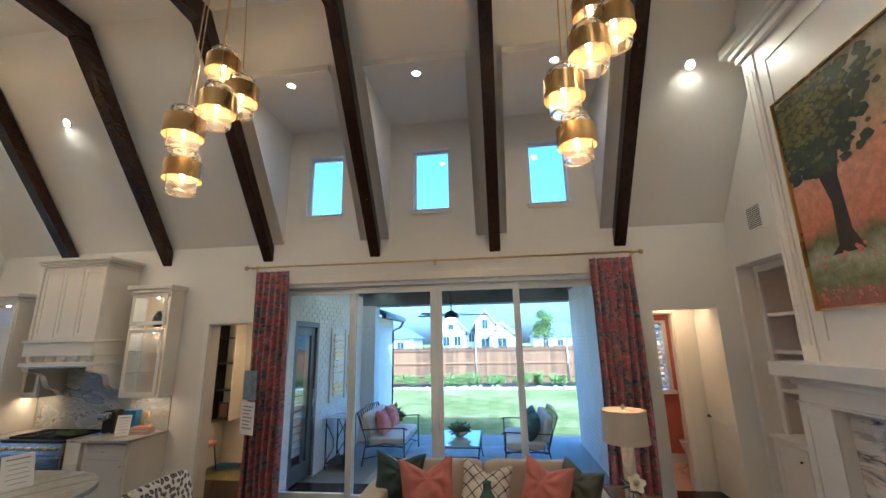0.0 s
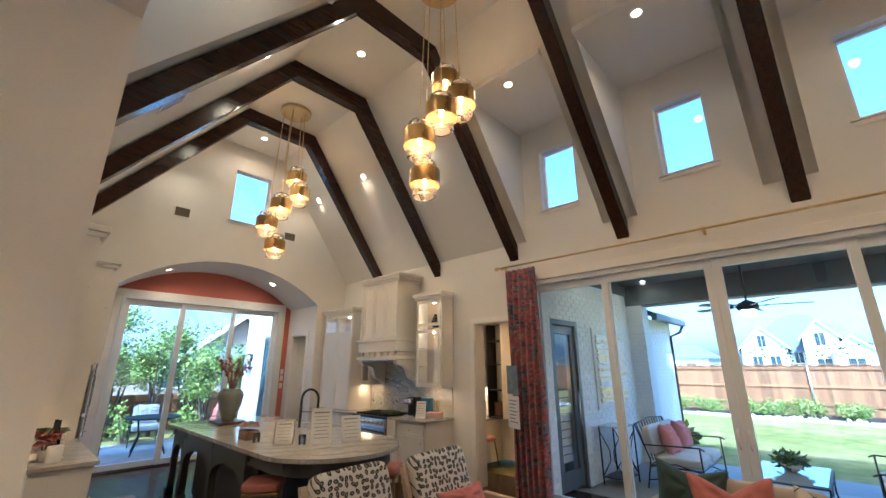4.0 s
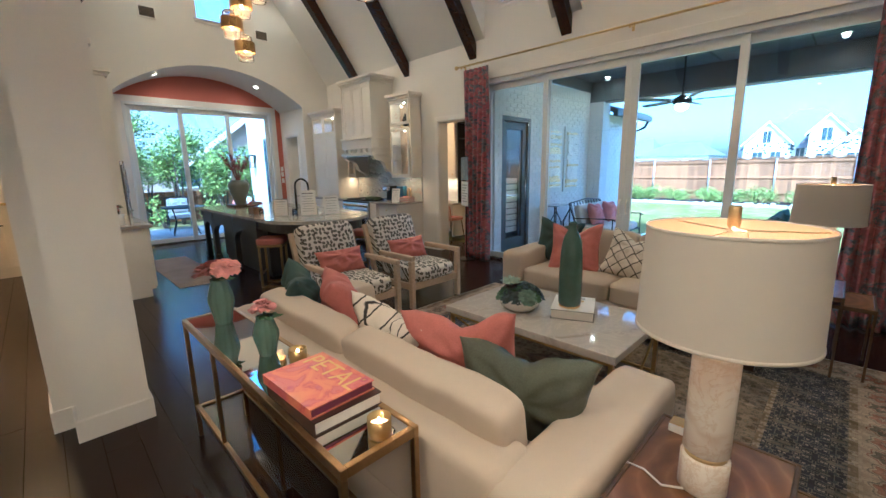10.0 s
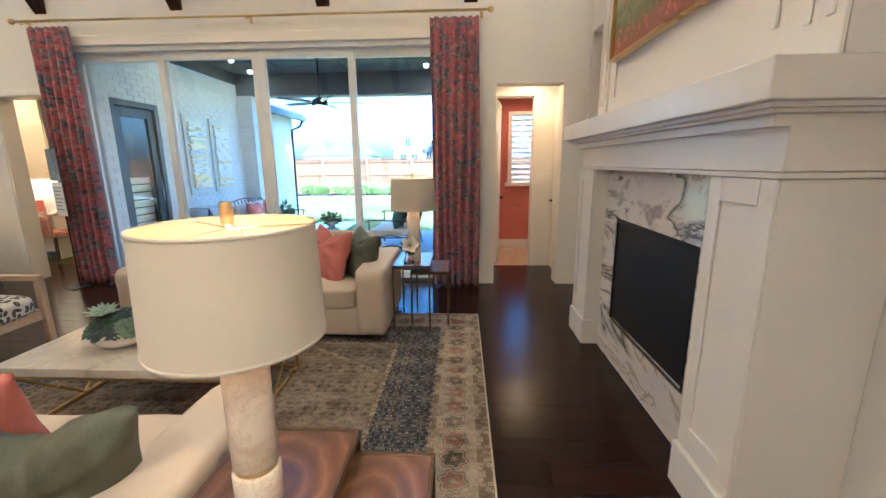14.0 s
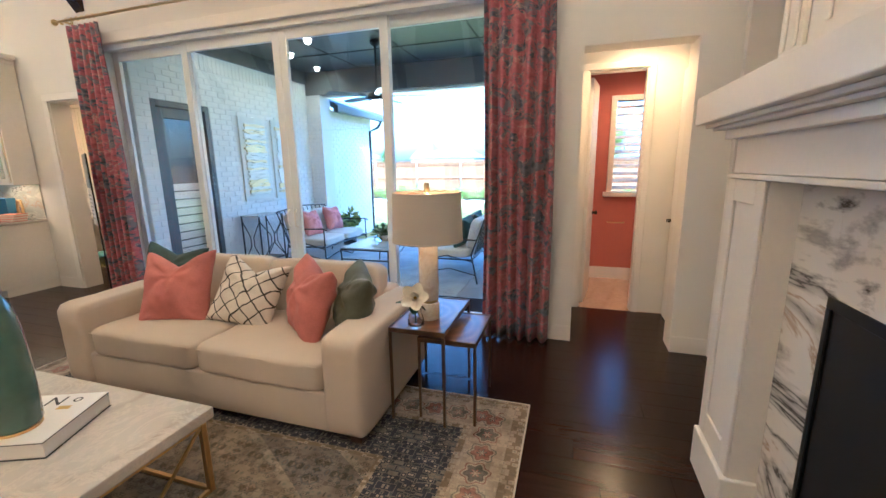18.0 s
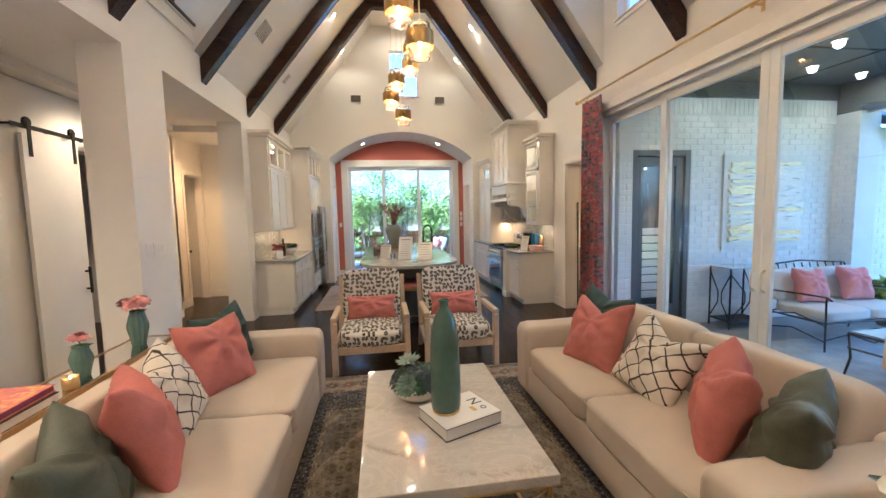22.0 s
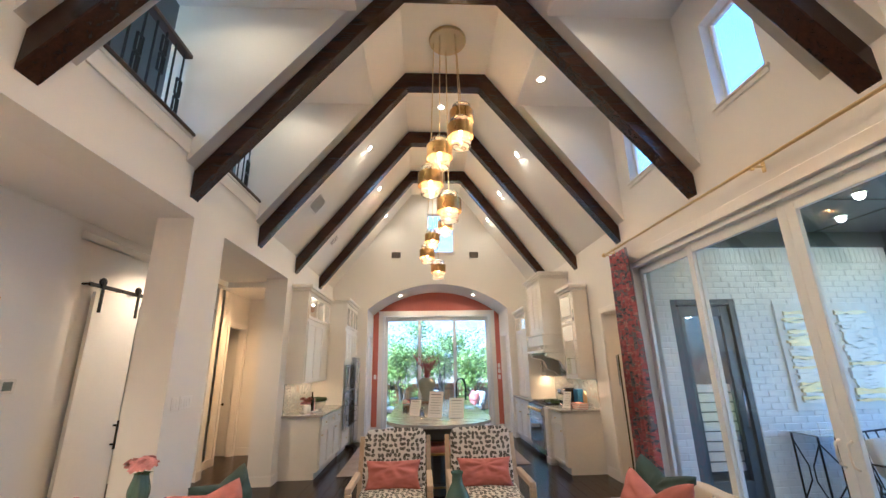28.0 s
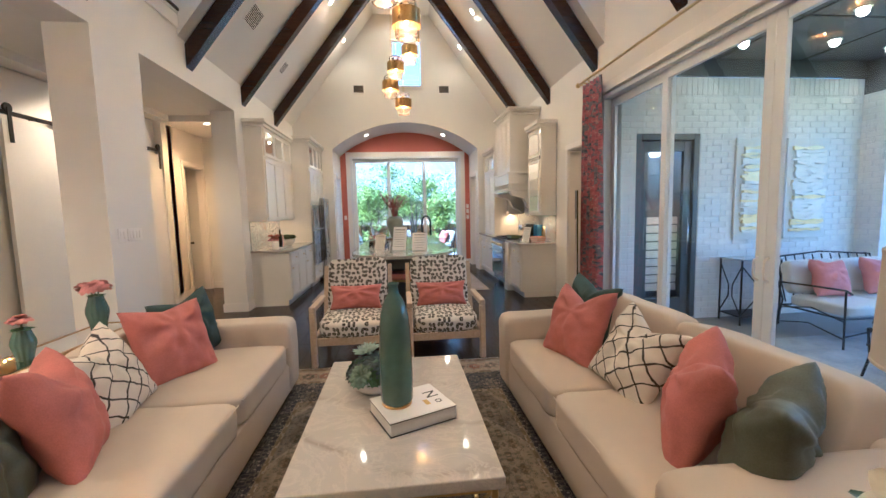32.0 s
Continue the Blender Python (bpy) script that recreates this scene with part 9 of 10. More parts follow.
# ---- garden ----
structure("ground", box(-260, 260, -200, 420, -0.5, -0.12), GRASS, "bright green mown lawn")
structure("garden_bed", box(-40, 40, 20.6, 23.3, -0.2, -0.085, 0.02), MULCH, "dark mulched planting bed along the fence")
bm = bmesh.new()
rnd = random.Random(4)
edge_kinds = [mesh_of(box(-0.26, 0.26, -0.09, 0.09, -0.08, 0.07 + 0.01 * k, 0.02, 1), "edging_stone") for k in range(3)]
kerb = thing("bed_edging", (0, 20.5, -0.1), "pale stone edging along the planting bed", "edging")
for k in range(56):
    part("edging_stone", rnd.choice(edge_kinds), EDGING, kerb, at=pose(-19 + k * 0.545, rnd.uniform(-0.02, 0.02), 0, 0, 0, rnd.uniform(-2, 2)))
for k in range(30):
    x = -18.5 + k * 1.06 + rnd.uniform(-0.25, 0.25)
    bush("shrub", (x, 21.9 + rnd.uniform(-0.25, 0.25), -0.09), rnd.uniform(0.8, 1.35), rnd.uniform(0.5, 0.72), "small leafy green hedge shrub", 40 + k, LEAF_Y, 120, 0.075, 12)

bm = bmesh.new()
for k in range(130):
    x, y, r = rnd.uniform(-19, 11), rnd.uniform(20.8, 21.4), rnd.uniform(0.04, 0.10)
    lathe([(r, 0), (r * 0.8, r * 0.6), (r * 0.3, r * 0.8)], 7, bm, (x, y, -0.09))
tagged(part("bed_stones", bm, EDGING), "pale rounded stones along the bed", "stones", kind="stuff")

fence = thing("garden_fence", (0, 23.3, -0.12), "reddish-brown cedar board fence with steel posts", "fence")
bd = []
for k in range(3):
    b = box(-0.0685, 0.0685, 0.0, 0.018, 0.03, 1.86 + 0.012 * k)
    bd.append(mesh_of(b, "board"))
for k in range(290):
    part("board", bd[(k * 7) % 3], CEDAR, fence, at=pose(-25 + 0.14 * k, 0, 0, 0, 0, rnd.uniform(-1.2, 1.2)))
for z in (0.35, 1.02, 1.70):
    part("rail", box(-25, 15.6, -0.045, -0.003, z, z + 0.085, 0.004), CEDAR, fence)
part("cap", box(-25, 15.6, -0.06, 0.05, 1.89, 1.93, 0.004), CEDAR, fence)
for k in range(17):
    part("post", tube([(-25.0 + 2.42 * k + 0.35, -0.09, 0), (-25.0 + 2.42 * k + 0.35, -0.09, 1.88)], 0.032, 10), GALV, fence, smooth=True)
for j, (x0, x1, y0, y1) in enumerate(((15.6, 40, 23.3, 23.36), (-60, -25, 23.3, 23.36))):
    structure("fence_run_%d" % (j + 1), box(x0, x1, y0, y1, -0.12, 1.75), CEDAR, "long run of cedar fence")

# brick wing beyond the patio with eave and downspout
wing = thing("house_wing", (-2.75, 10.2, 0), "white brick wing with grey eave and dark downspout", "house wing")
part("roof", prism([(-3.6, 4.3), (-3.6, 4.45), (0.70, 2.84), (0.70, 2.72)], 0.05, 2.2, "y"), SHINGLE, wing)
part("gutter", box(0.66, 0.78, 0.02, 2.22, 2.66, 2.80, 0.02), SLATE, wing)
part("downspout", tube([(0.72, 2.1, 2.66), (0.66, 2.06, 2.52), (0.45, 2.0, 2.42), (0.43, 2.0, 0.0)], 0.035, 8), IRON, wing, smooth=True)


def roof_gable(house, x0, x1, y0, y1, eave, apex, over=0.35, name="gable"):
    """A gable facing -y with its own ridge running back, as wall and two roof slabs."""
    m = (x0 + x1) / 2
    k = (apex - eave) / (m - x0)
    part(name, prism([(x0, -0.2), (x1, -0.2), (x1, eave), (m, apex), (x0, eave)], y0, y0 + 0.25, "y"), WRAP, house)
    for s in (-1, 1):
        e = m + s * (m - x0 + over)
        part("roof", prism([(m, apex + 0.05), (m, apex + 0.25), (e, eave - k * over + 0.25), (e, eave - k * over + 0.05)], y0 - 0.3, y1, "y"), SHINGLE, house)
        part("fascia", prism([(m, apex + 0.0), (m, apex + 0.28), (e, eave - k * over + 0.28), (e, eave - k * over + 0.0)], y0 - 0.36, y0 - 0.31, "y"), TRIM, house)


def far_window(house, x, z, w, h, y, mull=1):
    win = part("window", boxes((x - w / 2 - 0.1, x + w / 2 + 0.1, y - 0.08, y, z - 0.1, z + h + 0.1)), TRIM, house)
    for k in range(mull + 1):
        a = x - w / 2 + w * k / (mull + 1)
        part("pane", box(a + 0.03, a + w / (mull + 1) - 0.03, y - 0.12, y - 0.08, z, z + h), WINDARK, win)


def hip(house, x0, x1, y0, y1, eave, ridge, ra, rb):
    bm = bmesh.new()
    v = [bm.verts.new(p) for p in ((x0, y0, eave), (x1, y0, eave), (x1, y1, eave), (x0, y1, eave), (ra, (y0 + y1) / 2, ridge), (rb, (y0 + y1) / 2, ridge))]
    for f in ((0, 1, 5, 4), (1, 2, 5), (2, 3, 4, 5), (3, 0, 4), (3, 2, 1, 0)):
        bm.faces.new([v[i] for i in f])
    part("roof", bm, SHINGLE, house)


h = thing("neighbour_house", (0, 0, -0.12), "white wrapped house under construction with blue-grey roofs", "house")
part("wall", box(-9.6, 4.3, 72.3, 84, 0, 3.6), WRAP, h)
hip(h, -10.2, 4.9, 71.8, 84.5, 3.5, 8.9, -4.6, -2.2)
roof_gable(h, -9.2, -4.3, 70.6, 78, 4.2, 6.8)
roof_gable(h, -2.6, 0.75, 70.2, 78, 5.3, 7.2)
roof_gable(h, -0.1, 3.7, 69.6, 75, 3.4, 5.2)
for x, z, w, y in ((-6.8, 4.3, 0.9, 70.6), (-7.6, 1.6, 1.1, 70.6), (-5.7, 1.6, 1.1, 70.6), (-0.95, 4.3, 1.0, 70.2), (-1.0, 1.2, 1.4, 70.2), (1.8, 1.2, 1.5, 69.6), (-3.4, 2.2, 0.9, 72.3)):
    far_window(h, x, z, w, 1.5, y)
dots = bmesh.new()
for k in range(90):
    x = rnd.uniform(-9, 3.5)
    y = 70.6 if x < -4.4 else (70.2 if -2.5 < x < -0.2 else (69.6 if x > 0 else 72.3))
    z = rnd.uniform(2.2, 4.4)
    add_box(dots, x - 0.11, x + 0.11, y - 0.02, y - 0.004, z - 0.09, z + 0.09)
tagged(part("wrap_marks", dots, WINDARK, h), kind="stuff")
for k, (x0, x1, y, e, r, ra, rb) in enumerate(((-25, -13.6, 74, 3.0, 5.2, -21.5, -16.5), (-48, -33, 70, 3.0, 5.6, -43, -38), (9, 22, 98, 3.0, 6.4, 13, 18), (26, 40, 60, 3.0, 6.4, 31, 35), (-33, -27, 90, 3.2, 7.2, -31, -29))):
    g = thing("far_house", (0, 0, -0.12), "distant pale house with grey hip roof", "house", "distant houses")
    part("wall", box(x0 + 0.5, x1 - 0.5, y + 0.5, y + 10, 0, e + 0.05), WRAP, g)
    hip(g, x0, x1, y, y + 10.5, e, r, ra, rb)
    for q in range(3):
        far_window(g, x0 + (x1 - x0) * (q + 1) / 4, 1.0, 1.3, 1.3, y + 0.5)
bush("small_tree", (7.3, 60, -0.1), 3.0, 7.0, "distant small leafy street tree", 77, LEAF_Y, 150, 0.28, 18, "tree", "street trees", 1.4)
bush("small_tree", (-23.5, 58, -0.1), 2.8, 4.0, "distant small leafy street tree", 78, LEAF, 90, 0.25, 12, "tree", "street trees", 1.4)

# ---- side garden outside the breakfast nook ----
structure("side_patio", box(-12.2, NOOK - 0.18, 1.2, 5.9, -0.2, -0.035, 0.01), CONCRETE, "pale concrete slab outside the nook")
tagged(part("side_patio_rug", box(-11.6, -9.6, 2.5, 4.6, -0.035, -0.024, 0.003), PATIORUG), "flat grey outdoor rug on concrete", "rug")
tb = thing("dining_table", (-10.4, 3.45, -0.03), "round dark iron patio dining table", "patio table")
part("tabletop", lathe([(0.0, 0.70), (0.50, 0.70), (0.52, 0.72), (0.50, 0.735), (0.0, 0.735)], 36), IRON, tb)
for k in range(4):
    a = k * 1.5708 + 0.6
    part("leg", bars([[(0.36 * math.cos(a), 0.36 * math.sin(a), 0.70), (0.28 * math.cos(a), 0.28 * math.sin(a), 0.35), (0.42 * math.cos(a), 0.42 * math.sin(a), 0)]], 0.016), IRON, tb)
SAGE = plain("pale_green_canvas", (0.42, 0.47, 0.38), 0.85, vary=0.08, grain=160, bump=0.3)
iron_chair((-10.55, 2.55, -0.03), 160, "iron patio chair with pale cushions", OUTCLOTH, SAGE, "pale green throw pillow on a patio chair", 0.58)
iron_chair((-11.35, 3.55, -0.03), 82, "iron patio chair with pale cushions", OUTCLOTH, OUTCLOTH, "white throw pillow on a patio chair", 0.58)
iron_chair((-10.75, 4.55, -0.03), 20, "iron patio chair with pale cushions", OUTCLOTH, VELVET_P, "coral throw pillow on a patio chair", 0.58)
for k, (x, y, w, hh, tr) in enumerate(((-13.2, 2.6, 1.7, 3.0, 0.5), (-13.6, 4.1, 1.8, 3.3, 0.5), (-13.0, 5.3, 1.5, 2.6, 0.4), (-13.9, 1.2, 1.8, 3.0, 0.5), (-13.2, 0.0, 1.6, 2.6, 0.4), (-12.7, 3.4, 0.9, 1.0, 0.0), (-12.6, 2.0, 0.8, 0.9, 0.0), (-12.8, 4.7, 0.8, 0.9, 0.0), (-12.4, 6.2, 1.4, 2.7, 0.5), (-14.3, 3.3, 1.9, 3.9, 0.6), (-14.2, 5.2, 1.9, 3.8, 0.6), (-14.3, 2.0, 1.8, 3.6, 0.6))):
    bush("garden_tree" if tr else "shrub", (x, y, -0.1), w, hh, "leafy bright green garden tree" if tr else "low leafy green garden shrub", 90 + k, LEAF_Y, 170 if tr else 70, 0.10, 15 if tr else 7, "tree" if tr else "shrub", "side garden trees" if tr else "side garden shrubs", tr)
sf = thing("side_fence", (-14.9, 0, -0.12), "low brown cedar board fence", "fence")
for k in range(100):
    part("board", box(0, 0.018, -0.068, 0.068, 0.0, 1.05) if k == 0 else sf.children[0].data, CEDAR, sf, at=(0, -4 + 0.14 * k, 0))
part("rail", box(0.02, 0.06, -4, 10, 0.8, 0.88), CEDAR, sf)
n2 = thing("side_house", (-19.5, 5.8, -0.12), "neighbouring brick house with grey shingled gable roof", "house")
part("wall", box(-8, 0, -12, 9, 0, 2.3), OLDBRICK, n2)
part("gable", prism([(-2.2, 2.3), (2.2, 2.3), (0, 4.05)], -0.2, 0.02, "x"), OLDBRICK, n2, at=(0, 2.6, 0))
part("roof", prism([(0.5, 2.15), (-5, 7.4), (-5, 7.6), (0.5, 2.35)], -12.5, 9.5, "y"), SHINGLE, n2)
for s in (-1, 1):
    part("gable_roof", prism([(0, 4.1), (0, 4.3), (s * 2.7, 2.15), (s * 2.7, 1.95)], -4, 0.45, "x"), SHINGLE, n2, at=(0, 2.6, 0))
    part("fascia", prism([(0, 4.04), (0, 4.32), (s * 2.75, 2.15), (s * 2.75, 1.87)], 0.46, 0.52, "x"), TRIM, n2, at=(0, 2.6, 0))
far = part("window", box(0.02, 0.08, -0.5, 0.5, 1.0, 2.2), TRIM, n2)
part("pane", box(0.08, 0.1, -0.42, 0.42, 1.08, 2.12), WINDARK, far)


def lantern(at, rz):
    g = thing("wall_lantern", at, "dark metal wall lantern with glass panes", "wall lantern", "wall lanterns", rz)
    part("bracket", boxes((-0.05, 0.05, 0.0, 0.02, -0.05, 0.12), (-0.012, 0.012, 0.0, 0.12, 0.09, 0.11)), IRON, g)
    for sx in (-0.07, 0.07):
        for sy in (0.05, 0.19):
            part("post", boxes((sx - 0.008, sx + 0.008, sy - 0.008, sy + 0.008, -0.25, 0.08)), IRON, g)
    part("cap", boxes((-0.085, 0.085, 0.035, 0.205, 0.08, 0.10), (-0.05, 0.05, 0.07, 0.17, 0.10, 0.125), (-0.085, 0.085, 0.035, 0.205, -0.27, -0.25)), IRON, g)
    part("glass_pane", box(-0.06, 0.06, 0.056, 0.184, -0.25, 0.08), glass("lantern_glass"), g)
    part("candle", tube([(0, 0.12, -0.25), (0, 0.12, -0.1)], 0.012, 8), CLEAR_CERAMIC, g)


lantern((-10.2, 2.02, 1.75), 0)
lantern((-11.2, 5.72, 1.95), 180)
structure("outer_wall_north", boxes((-11.7, NOOK - 0.18, 5.72, 6.1, 0, 3.9), (WX - 0.15, WX, NY + 0.22, 10.0, 0, 3.6)), PAINTBRICK, "white painted brick wing beside the nook")
structure("outer_wall_south", box(-11.0, NOOK - 0.18, 1.6, 2.0, 0, 3.9), PAINTBRICK, "white painted brick wing beside the nook")
dr = thing("door_side", (-9.95, 5.72, 0), "dark glazed door in white brick", kind="structure")
part("door_frame", boxes((-0.48, -0.42, -0.04, 0.0, 0, 2.5), (0.42, 0.48, -0.04, 0.0, 0, 2.5), (-0.42, 0.42, -0.039, -0.001, 2.42, 2.499)), SLATE, dr)
part("pane", box(-0.42, 0.42, -0.02, -0.005, 0.05, 2.42), WINDARK, dr)

# ---- hall with the barn doors ----
structure("hall_wall_south", boxes((-1.27, EX, -0.25, -0.05, 0, 3.118), (-4.55, -1.27, -0.25, -0.05, 3.03, 3.118), (-2.46, -1.27, -0.45, -0.29, 0, 3.028), (-4.55, -3.65, -0.45, -0.29, 0, 3.028), (-3.65, -2.46, -0.45, -0.29, 2.46, 3.028), (-1.27, -1.30, -0.45, -0.25, 0, 3.028)), WALL, "warm white hall wall with a recess for barn doors")
structure("hall_wall_stub", boxes((-4.55, -4.40, -0.45, -0.18, 0, 3.118), (-4.55, -4.40, -0.18, SY0, 3.02, 3.118)), WALL, "white stub wall with a wide cased opening")
wall_y("hall_wall_inner", -0.57, -0.45, -6.40, -4.55, 0, 3.118, [(-6.26, -5.52, 0, 2.48)], WALL, "white inner hall wall with a door")
for k, (a, b, c, dd) in enumerate(((-1.27, EX, -0.05, -0.034), (-6.40, -6.335, -0.45, -0.434), (-5.445, -4.55, -0.45, -0.434))):
    structure("baseboard_hall_%d" % (k + 1), box(a, b, c, dd, 0, 0.14, 0.004), TRIM, "white painted baseboard")
structure("baseboard_hall_end", boxes((-6.35, -6.334, -0.434, 0.06, 0, 0.14), (-4.56, -4.39, -0.18, -0.164, 0, 0.14), (-4.40, -4.384, -0.28, -0.165, 0, 0.14)), TRIM, "white painted baseboard")
DOORWHITE = plain("door_white", (0.80, 0.785, 0.76), 0.4, vary=0.02, grain=40, bump=0.02)
for k, (x0, x1, hx) in enumerate(((-2.52, -1.80, -2.45), (-4.40, -3.52, -3.60))):
    d = thing("barn_door", (0, 0, 0), "white flush sliding barn door on a black rail", "barn door", "barn doors")
    part("door_leaf", box(x0, x1, -0.245, -0.205, 0.015, 2.50, 0.003), DOORWHITE, d)
    for x in (x0 + 0.06, x1 - 0.08):
        hg = part("hanger", boxes((x - 0.022, x + 0.022, -0.204, -0.196, 2.28, 2.62), bevel=0.002), BLACK, d)
        wheel = lathe([(0.0, -0.012), (0.045, -0.012), (0.05, 0.0), (0.045, 0.012), (0.0, 0.012)], 20)
        part("wheel", wheel, BLACK, hg, at=pose(x, -0.215, 2.615, 90, 0, 0))
    part("pull_handle", boxes((hx - 0.011, hx + 0.011, -0.165, -0.143, 0.82, 1.12), (hx - 0.010, hx + 0.010, -0.205, -0.165, 0.86, 0.88), (hx - 0.010, hx + 0.010, -0.205, -0.165, 1.06, 1.08), bevel=0.002), BLACK, d, "black bar handle")
    part("floor_guide", box(hx - 0.04, hx + 0.04, -0.25, -0.19, 0.0, 0.012), BLACK, d)
r = thing("barn_door_rail", (0, 0, 0), "black steel barn door rail on the wall", "door rail")
part("rail", box(-4.38, -1.70, -0.222, -0.214, 2.545, 2.59, 0.002), BLACK, r)
for k in range(6):
    part("standoff", tube([(-4.2 + 0.5 * k, -0.29, 2.567), (-4.2 + 0.5 * k, -0.205, 2.567)], 0.012, 8), BLACK, r)
structure("study_walls", boxes((-4.6, -1.2, -2.4, -2.3, 0, 3.1), (-4.6, -4.5, -2.3, -0.45, 0, 3.1), (-1.3, -1.2, -2.3, -0.45, 0, 3.1)), WALL, "plain walls of the unlit study")
di = thing("door_hall", (0, 0, 0), "white flush door standing ajar in the inner hall", kind="structure")
part("door_leaf", boxes((-0.73, 0, -0.035, 0, 0.01, 2.46), bevel=0.002), DOORWHITE, di, at=pose(-5.525, -0.50, 0, 0, 0, 20))
part("knob", lathe([(0.0, 0.0), (0.022, 0.0), (0.012, 0.02), (0.028, 0.04), (0.024, 0.055), (0.0, 0.06)], 16), BLACK, di, at=pose(-5.525, -0.50, 0, 0, 0, 20) @ pose(-0.66, 0.0, 0.98, -90, 0, 0), smooth=True)
casing("trim_hall_door", -6.26, -5.52, 2.48, -0.45, out=1, w=0.075, depth=0.12)

th = thing("thermostat", (-0.88, -0.05, 1.56), "white thermostat with a grey screen on the wall", "thermostat")
part("body", box(-0.08, 0.08, 0.0, 0.024, -0.056, 0.056, 0.006), CLEAR_CERAMIC, th)
part("screen", box(-0.05, 0.03, 0.024, 0.026, -0.034, 0.036), plain("lcd_grey", (0.20, 0.23, 0.22), 0.2, bump=0), th, "grey screen")
pc = thing("framed_picture", (-0.34, -0.05, 1.60), "picture in a gilt frame on the hall wall", "picture")
part("frame", boxes((-0.30, 0.30, 0.0, 0.03, 0, 0.04), (-0.30, 0.30, 0.0, 0.03, 0.61, 0.65), (-0.30, -0.26, 0.001, 0.029, 0.04, 0.61), (0.26, 0.30, 0.001, 0.029, 0.04, 0.61), bevel=0.004), GOLD, pc)
part("canvas", box(-0.26, 0.26, 0.002, 0.012, 0.04, 0.61), plain("mauve_canvas", (0.33, 0.17, 0.17), 0.7, vary=0.4, grain=30, broad=7, bump=0.1), pc, "mauve painted canvas")
sw = thing("switch_plate", (-0.85, -0.05, 1.36), "white double switch plate under the thermostat", "switch plate")
part("plate", box(-0.062, 0.062, 0.0, 0.006, -0.06, 0.06, 0.002), TRIM, sw)
for x in (-0.028, 0.028):
    part("rocker", box(x - 0.017, x + 0.017, 0.006, 0.010, -0.034, 0.034, 0.001), CLEAR_CERAMIC, sw)

# powder room at the end of the hall
CREAM = plain("cream_panel_paint", (0.78, 0.71, 0.58), 0.6, vary=0.03, grain=60, bump=0.05)
structure("powder_wall", boxes((-7.33, -7.23, -0.40, 0.74, 0, 3.1), (-7.23, -6.5, -0.40, -0.30, 0, 3.1)), CREAM, "cream panelled powder room wall")
structure("trim_powder_panel", boxes(*[(-7.23, -7.212, y - 0.022, y + 0.022, 0.14, 3.0) for y in (-0.22, 0.30, 0.70)], (-7.229, -7.213, -0.30, 0.74, 0.80, 0.84), (-7.23, -7.205, -0.30, 0.74, 0, 0.16)), CREAM, "cream battens and rail of the panelling")
fr = thing("floral_picture", (-7.225, 0.28, 1.12), "black and gold floral print in a gilt frame", "picture")
part("frame", boxes((0, 0.035, -0.24, 0.24, 0, 0.04), (0, 0.035, -0.24, 0.24, 0.97, 1.01), (0.001, 0.034, -0.24, -0.20, 0.04, 0.97), (0.001, 0.034, 0.20, 0.24, 0.04, 0.97), bevel=0.004), GOLD, fr, "gilt frame")
part("mat", box(0.002, 0.010, -0.20, 0.20, 0.04, 0.97), PAPER, fr, "white paper")
rnd = random.Random(12)
bm = bmesh.new()
for k in range(14):
    a = rnd.uniform(0, 6.28)
    blob(bm, 0.05 * math.cos(a) - 0.03, 0.50 + rnd.uniform(-0.26, 0.30), rnd.uniform(0.05, 0.095), 0.0115)
tagged(part("black_flowers", bm, DARK, fr, "black painted petals"), kind="stuff")
bm = bmesh.new()
for z, y in ((0.66, -0.04), (0.36, 0.0), (0.48, 0.07)):
    blob(bm, y, z, 0.045, 0.014)
tagged(part("gold_flowers", bm, SHEERGOLD, fr, "gold leaf petals"), kind="stuff")
ph = thing("paper_holder", (-7.2, 0.22, 0.82), "paper roll on a dark holder", "paper holder")
part("arm", boxes((0.0, 0.06, -0.11, -0.09, -0.01, 0.01), (0.05, 0.07, -0.10, 0.12, -0.008, 0.008)), BLACK, ph)
part("roll", tube([(0.06, -0.07, 0.0), (0.06, 0.06, 0.0)], 0.05, 20), CLEAR_CERAMIC, ph, "white paper roll")
dl = thing("door_powder", (-6.50, 0.60, 0), "white door standing open into the powder room", kind="structure")
dl.matrix_basis = pose(-6.50, 0.595, 0, 0, 0, -14)
part("door_leaf", box(-0.62, 0.0, -0.035, 0.0, 0.01, 2.40, 0.003), DOORWHITE, dl)
part("lever", boxes((-0.57, -0.45, -0.075, -0.06, 0.97, 0.99), (-0.575, -0.555, -0.075, -0.035, 0.965, 0.995), bevel=0.003), BLACK, dl)
HALLC, AMBER = (1.0, 0.54, 0.22), (1.0, 0.44, 0.12)
# one hall can is known; the others are added to brighten hall and powder room
for p, w in (((-5.0, 0.25), HALLW * 1.7), ((-2.6, 0.25), HALLW * 1.3), ((1.2, 0.35), HALLW * 1.9), ((3.2, 0.35), HALLW * 1.8), ((-6.85, 0.25), HALLW * 1.1)):
    can((*p, 3.12), (0, 0, -1), "recessed_light", w, HALLC if p[0] > -5 else AMBER, 0.07, "hall recessed lights", 140)

